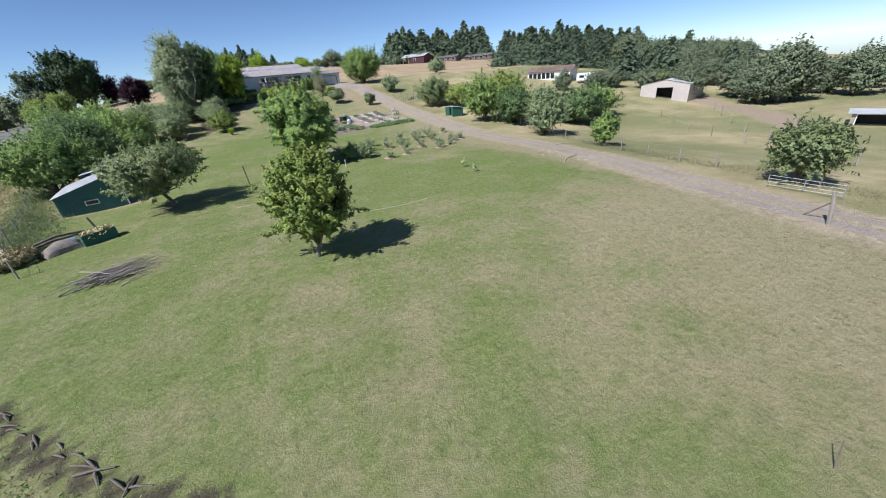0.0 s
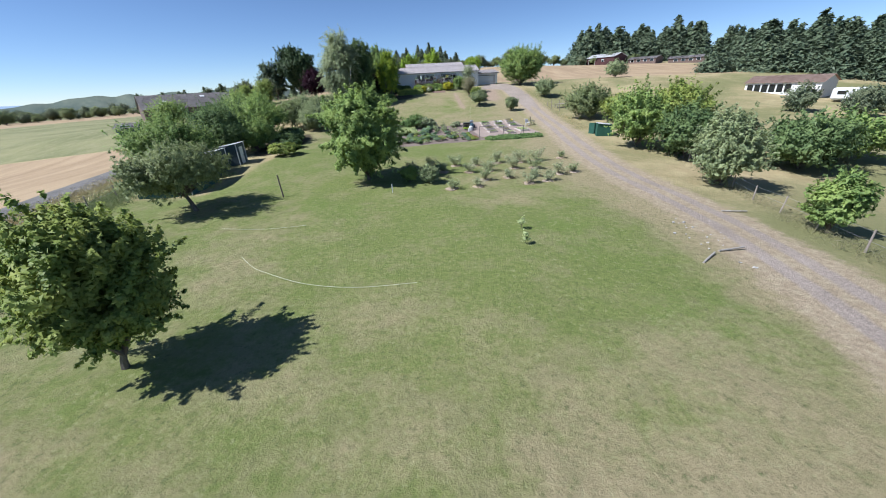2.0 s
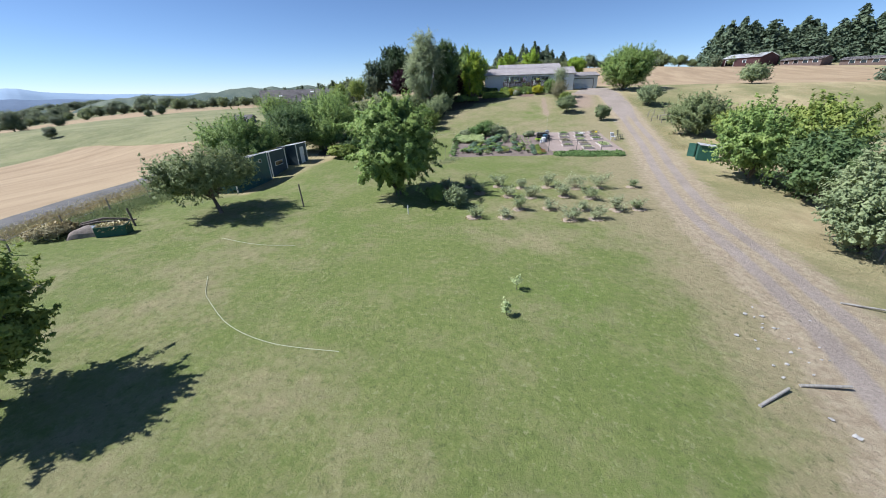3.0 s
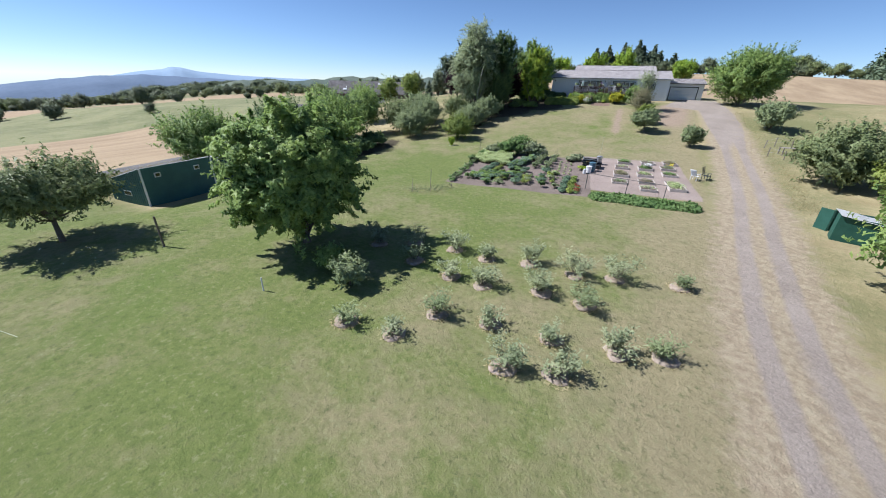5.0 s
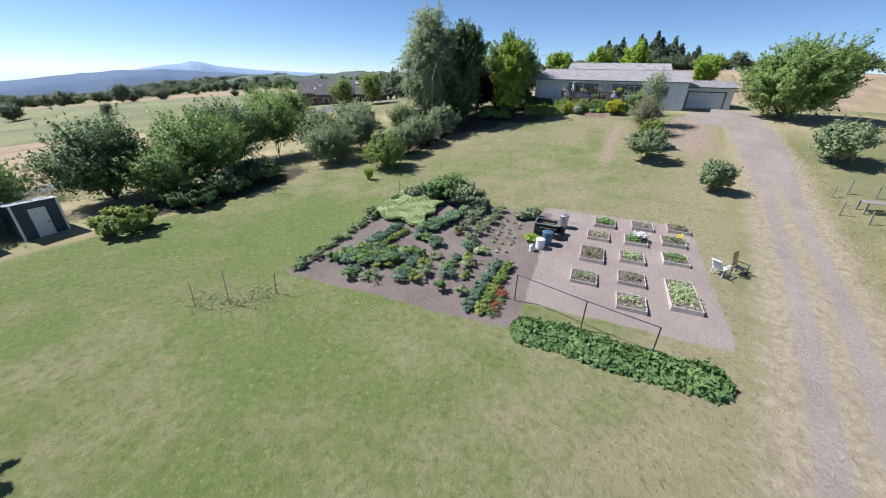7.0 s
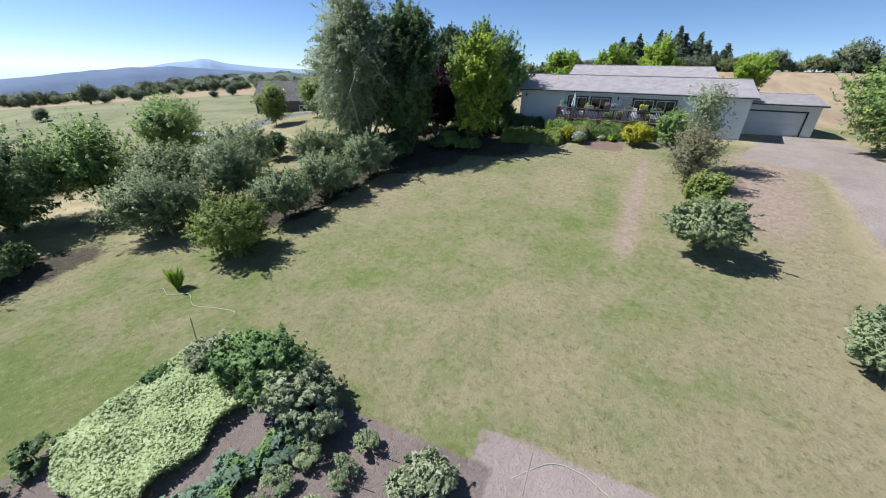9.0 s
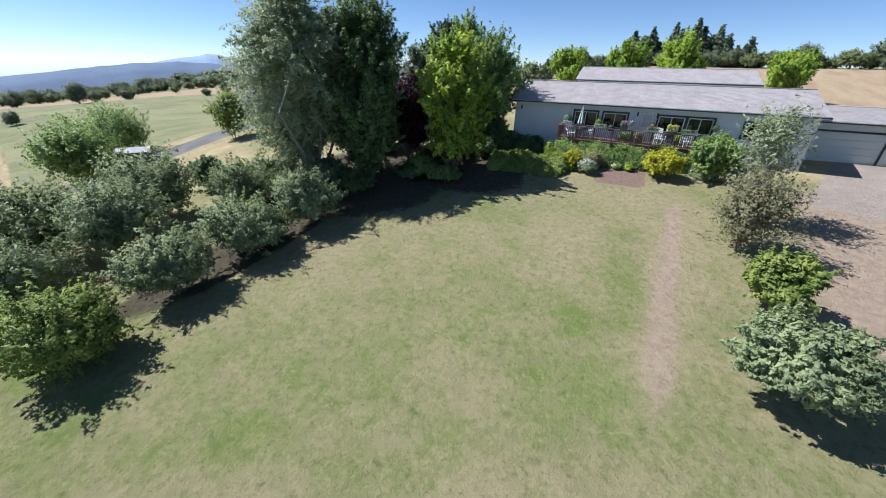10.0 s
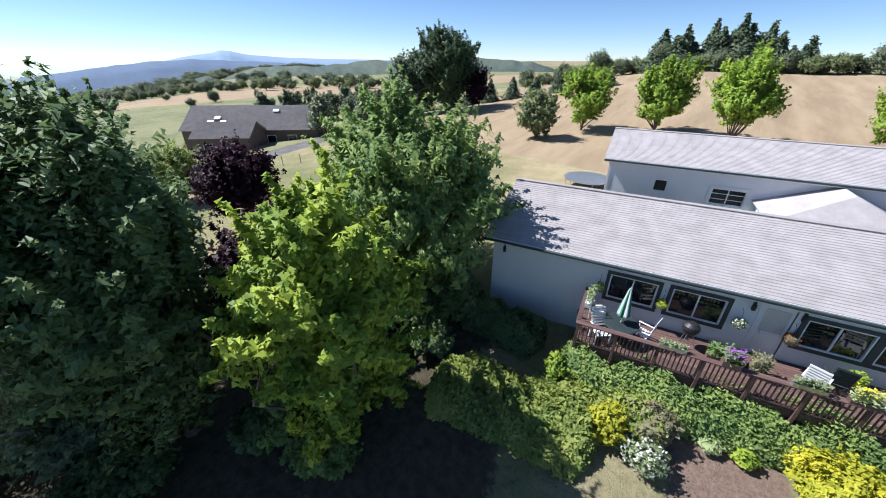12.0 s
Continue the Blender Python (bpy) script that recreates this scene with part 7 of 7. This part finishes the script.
for k in range(4):
    bm = bmesh.new()
    tube(bm, [(-1.7, 0, 0.2 + 0.2 * k), (1.7, 0, 0.2 + 0.2 * k)], [0.018, 0.018], 6)
    part("bar", bm, GALVANISED, e)
for sx in (-1.7, 0, 1.7):
    bm = bmesh.new()
    tube(bm, [(sx, 0, -0.05 if sx else 0.2), (sx, 0, 0.82)], [0.025, 0.025], 6)
    part("upright", bm, GALVANISED, e)
e = thing("leaning_post", pose(24.3, 7.3, at_ground(24.3, 7.3)), "thick leaning timber gate post", "post")
bm = bmesh.new()
tube(bm, [(0, 0, -0.3), (0.1, 0.12, 0.7), (0.22, 0.3, 1.5)], [0.1, 0.09, 0.08], 8)
part("post", bm, OLD_WOOD, e)
bm = bmesh.new()
tube(bm, [(0.15, 0.2, 1.1), (0.8, 1.2, 0.0)], [0.05, 0.05], 6)
part("brace", bm, OLD_WOOD, e)


def stake(name, x, y, h, r, mat, label, lean=(0, 0)):
    bm = bmesh.new()
    z = at_ground(x, y)
    tube(bm, [(x, y, z - 0.2), (x + lean[0], y + lean[1], z + h)], [r, r * 0.9], 7)
    return tagged(part(name, bm, mat, None), label, "post")


stake("green_post", 0.6, 37.7, 1.75, 0.06, BARK, "dark mossy wooden post on the lawn", (-0.1, 0))
stake("white_post", 9.3, 37.7, 0.7, 0.035, WHITE_PAINT, "short white post beside the walnut tree")
stake("stake", 10.3, 2.4, 0.7, 0.013, BARK, "thin dark stake at the lawn corner", (0.08, 0.1))
stake("stake", 8.0, 1.0, 0.45, 0.012, BARK, "short thin stake at the lawn corner", (0.12, 0))
for k, (x, y) in enumerate([(17.7, 29.1), (17.5, 27.0)]):
    make_tree("sapling", x, y, "tiny staked sapling on the lawn", "tree", 0.75, 0.28, LEAF_PALE, 160, 0.07, 10, low=0.15, trunk=0.012, seed=400 + k, branches=6, group="saplings")
for k, line in enumerate(([(2.85, 26.7), (4.0, 25.5), (4.85, 24.9), (7.1, 23.7), (9.5, 23.2), (12.1, 23.4)], [(-0.5, 30.9), (2.3, 30.6), (4.7, 31.0)], [(4.0, 74.0), (3.6, 74.4), (2.6, 74.1), (1.4, 73.6), (0.2, 73.9), (-0.6, 73.3), (-1.5, 73.4), (-1.7, 72.8)], [(17.6, 74.7), (18.4, 75.7), (19.3, 75.9), (20.2, 75.7), (20.9, 76.1), (21.9, 76.6), (22.9, 76.9), (23.4, 76.4)])):
    pts = smooth_line(line, 10)
    bm = bmesh.new()
    tube(bm, [(x, y, at_ground(x, y) + 0.03) for x, y in pts], [0.011] * len(pts), 5)
    tagged(part("garden_hose", bm, ROPE, None), "pale green garden hose lying in a curve on grass", "hose")
e = thing("brush_pile", pose(-5.8, 22.8, at_ground(-5.8, 22.8)), "heap of dry grey cut branches on the lawn", "brush pile")
rng = np.random.default_rng(6)
for k in range(70):
    a = float(rng.normal(0.35, 0.45))
    c = Vector((float(rng.normal(0, 0.6)), float(rng.normal(0, 0.35)), 0.05 + abs(float(rng.normal(0, 0.2)))))
    d = Vector((math.cos(a), math.sin(a), float(rng.normal(0, 0.06)))) * float(rng.uniform(0.5, 1.3))
    bm = bmesh.new()
    tube(bm, [c - d, c + Vector((0, 0, 0.05)), c + d], [0.025, 0.02, 0.008], 5)
    part("branch", bm, OLD_WOOD, e)
e = thing("board_crate", pose(-8.1, 29.9, at_ground(-8.1, 29.9) - 0.03, 0, 0, 32), "dark green open crate full of dry cuttings", "crate")
for y0 in (-0.42, 0.38):
    part("side_board", boxes((-0.85, 0.85, y0, y0 + 0.04, 0.0, 0.68), bevel=0.008), GREEN_BOARD, e)
for x0 in (-0.85, 0.81):
    part("end_board", boxes((x0, x0 + 0.04, -0.38, 0.38, 0.0, 0.68), bevel=0.008), GREEN_BOARD, e)
part("base_board", boxes((-0.81, 0.81, -0.38, 0.38, 0.02, 0.06)), GREEN_BOARD, e)
rng = np.random.default_rng(17)
n = 900
pts = np.stack([rng.uniform(-0.78, 0.78, n), rng.uniform(-0.35, 0.35, n), rng.uniform(0.4, 0.72, n)], 1)
part("cuttings", leaf_mesh("cuttings", pts, rng.normal(0, 0.5, (n, 3)) + np.array([0, 0, 1.0]), 0.09, STRAW_BLADE, rng, 4), STRAW_BLADE, e)
e = thing("soil_heap", pose(-9.8, 29.4, at_ground(-10.4, 29.8), 0, 0, 40), "brown heap of soil and rubbish by the fence", "heap")
bm = bmesh.new()
bmesh.ops.create_grid(bm, x_segments=16, y_segments=12, size=0.5)
for v in bm.verts:
    r = max(0, 1 - (2 * v.co.x) ** 2) * max(0, 1 - (2 * v.co.y) ** 2)
    v.co = Vector((v.co.x * 1.9, v.co.y * 1.2, 0.6 * r ** 0.6 + 0.05 * math.sin(9 * v.co.x + 5 * v.co.y)))
bmesh.ops.solidify(bm, geom=bm.faces[:], thickness=0.02)
part("sheet", bm, surface("heap_soil", (0.17, 0.14, 0.115), (0.3, 0.25, 0.21), 6, 0.95, bump=0.8), e)
bush("straw_heap", -11.8, 28.6, "heap of dry straw and cuttings by the fence", 0.9, 1.4, STRAW_BLADE, 4000, 0.07, 410, aspect=5, category="heap", shape="dome")
for k, (x, y, t) in enumerate([(27.4, 26.0, 12), (32.2, 32.2, -10), (25.6, 25.0, 40)]):
    bm = bmesh.new()
    z = at_ground(x, y) + 0.08
    c, s = math.cos(radians(t)), math.sin(radians(t))
    tube(bm, [(x - 0.75 * c, y - 0.75 * s, z), (x + 0.75 * c, y + 0.75 * s, z)], [0.05, 0.045], 8)
    tagged(part("log", bm, PALE_BARK, None), "pale short log lying beside the drive", "log", "logs")
sr = np.random.default_rng(12)
for k in range(26):
    x, y = 27.2 + float(sr.normal(0, 0.7)), 27.6 + float(sr.normal(0, 1.6))
    bm = bmesh.new()
    bmesh.ops.create_icosphere(bm, subdivisions=1, radius=float(sr.uniform(0.025, 0.075)))
    for v in bm.verts:
        v.co = Vector((v.co.x * 1.3 + x, v.co.y + y, v.co.z * 0.6 + at_ground(x, y) + 0.03)) + Vector(sr.normal(0, 0.012, 3))
    tagged(part("stone", bm, STONE, None), "pale stone lying beside the drive", "stone", "stones")

# tall dry grass along fences and banks
def blades(name, label, places, n, size, material, seed, aspect=5.0):
    rng = np.random.default_rng(seed + 6000)
    line = smooth_line(places[0], 12)
    t = rng.uniform(0, len(line) - 1.001, n)
    i = t.astype(int)
    p = line[i] + (line[i + 1] - line[i]) * (t - i)[:, None] + rng.normal(0, places[1], (n, 2))
    z = land(p[:, 0], p[:, 1]) + rng.uniform(0.02, places[2], n)
    ob = new(name, leaf_mesh(name, np.stack([p[:, 0], p[:, 1], z], 1), rng.normal(0, 1, (n, 3)) * (1, 1, 0.2), size, material, rng, aspect))
    return tagged(ob, label, "grass", kind="stuff")


blades("tall_grass", "tall dry grass along the wire fence", ([(31.5, 4), (33.3, 18), (35.0, 30), (38.5, 45)], 0.6, 0.35), 4500, 0.03, LEAF_DRY, 1, 7)
blades("tall_grass", "rough green grass along the road fence", ([(-12.2, 30), (-13.8, 34), (-16, 42), (-20, 56)], 1.0, 0.3), 16000, 0.04, LEAF_OLIVE, 2, 7)
blades("tall_grass", "dry grass along the road verge", ([(-14.6, 29), (-16.5, 32), (-20, 42), (-25, 60), (-31, 78)], 1.3, 0.3), 16000, 0.04, STRAW_BLADE, 3, 7)
blades("weeds", "weeds and brush at the lawn corner", ([(-8.2, 13.4), (-6.8, 11.3), (-5.4, 9.6), (-3.8, 8.3)], 0.6, 0.14), 9000, 0.04, LEAF_WALNUT, 4, 2.0)
blades("weeds", "grey weeds beside the plot corner", ([(5.5, 54.5), (7.4, 55.8), (8.0, 57.0)], 0.5, 0.36), 450, 0.04, LEAF_APPLE, 5, 5.0)
blades("tall_grass", "dry grass on the slope beside the drive", ([(34.5, 66), (34.8, 75), (34.6, 90), (33.6, 104)], 0.8, 0.25), 3500, 0.024, STRAW_BLADE, 6, 7)
for k, (x, y) in enumerate([(7.2, 55.4), (6.0, 54.4), (8.3, 57.2), (4.0, 72.5)]):
    stake("net_post", x, y, 1.9 if k == 0 else 1.2, 0.02, OLD_WOOD, "thin wooden post at the plot corner", (0.05, 0.05))

e = thing("barrel", pose(-9.5, 29.6, at_ground(-9.5, 29.6) + 0.28, 0, 90, 35), "faded blue barrel lying in the soil heap", "barrel")
part("body", lathe([(0.02, -0.45), (0.26, -0.45), (0.29, -0.4), (0.3, 0.0), (0.29, 0.4), (0.26, 0.45), (0.02, 0.45)], 16), surface("faded_blue", (0.12, 0.16, 0.2), (0.2, 0.25, 0.29), 3, 0.6), e)
for k, (x0, y0, x1, y1, z) in enumerate([(-12.2, 29.2, -8.9, 31.9, 0.45), (-12.8, 28.4, -10.2, 30.9, 0.3), (-11.6, 30.2, -9.2, 31.6, 0.6)]):
    bm = bmesh.new()
    tube(bm, [(x0, y0, at_ground(x0, y0) + z - 0.25), ((x0 + x1) / 2, (y0 + y1) / 2, at_ground(x0, y0) + z), (x1, y1, at_ground(x1, y1) + z - 0.2)], [0.09, 0.08, 0.06], 7)
    tagged(part("log", bm, BARK, None), "dark weathered pole lying across the soil heap", "log", "logs")
stake("leaning_stake", -8.4, 31.4, 1.2, 0.07, BARK, "dark leaning post end beside the trough", (-0.35, 0.1))
kr = np.random.default_rng(44)
for k in range(16):
    f = k / 15
    x, y = -6.6 + 4.3 * f + float(kr.normal(0, 0.12)), 14.1 - 4.9 * f + float(kr.normal(0, 0.12))
    a, w = float(kr.normal(-0.85, 0.5)), float(kr.uniform(0.15, 0.4))
    bm = bmesh.new()
    z = at_ground(x, y) + 0.03
    tube(bm, [(x - w * math.cos(a), y - w * math.sin(a), z), (x, y, z + 0.05), (x + w * math.cos(a), y + w * math.sin(a), z)], [0.02, 0.03, 0.015], 6)
    tagged(part("fallen_branch", bm, BARK, None), "dark broken branch lying along the lawn corner", "branch", "fallen branches")
bm = bmesh.new()
tube(bm, [(-3.8, 10.55, at_ground(-3.8, 10.55) + 0.04), (-3.4, 10.42, at_ground(-3.4, 10.4) + 0.09), (-2.95, 10.3, at_ground(-3, 10.3) + 0.05)], [0.035, 0.03, 0.02], 7)
tagged(part("fallen_branch", bm, BARK, None), "long dark stick lying on the grass", "branch", "fallen branches")
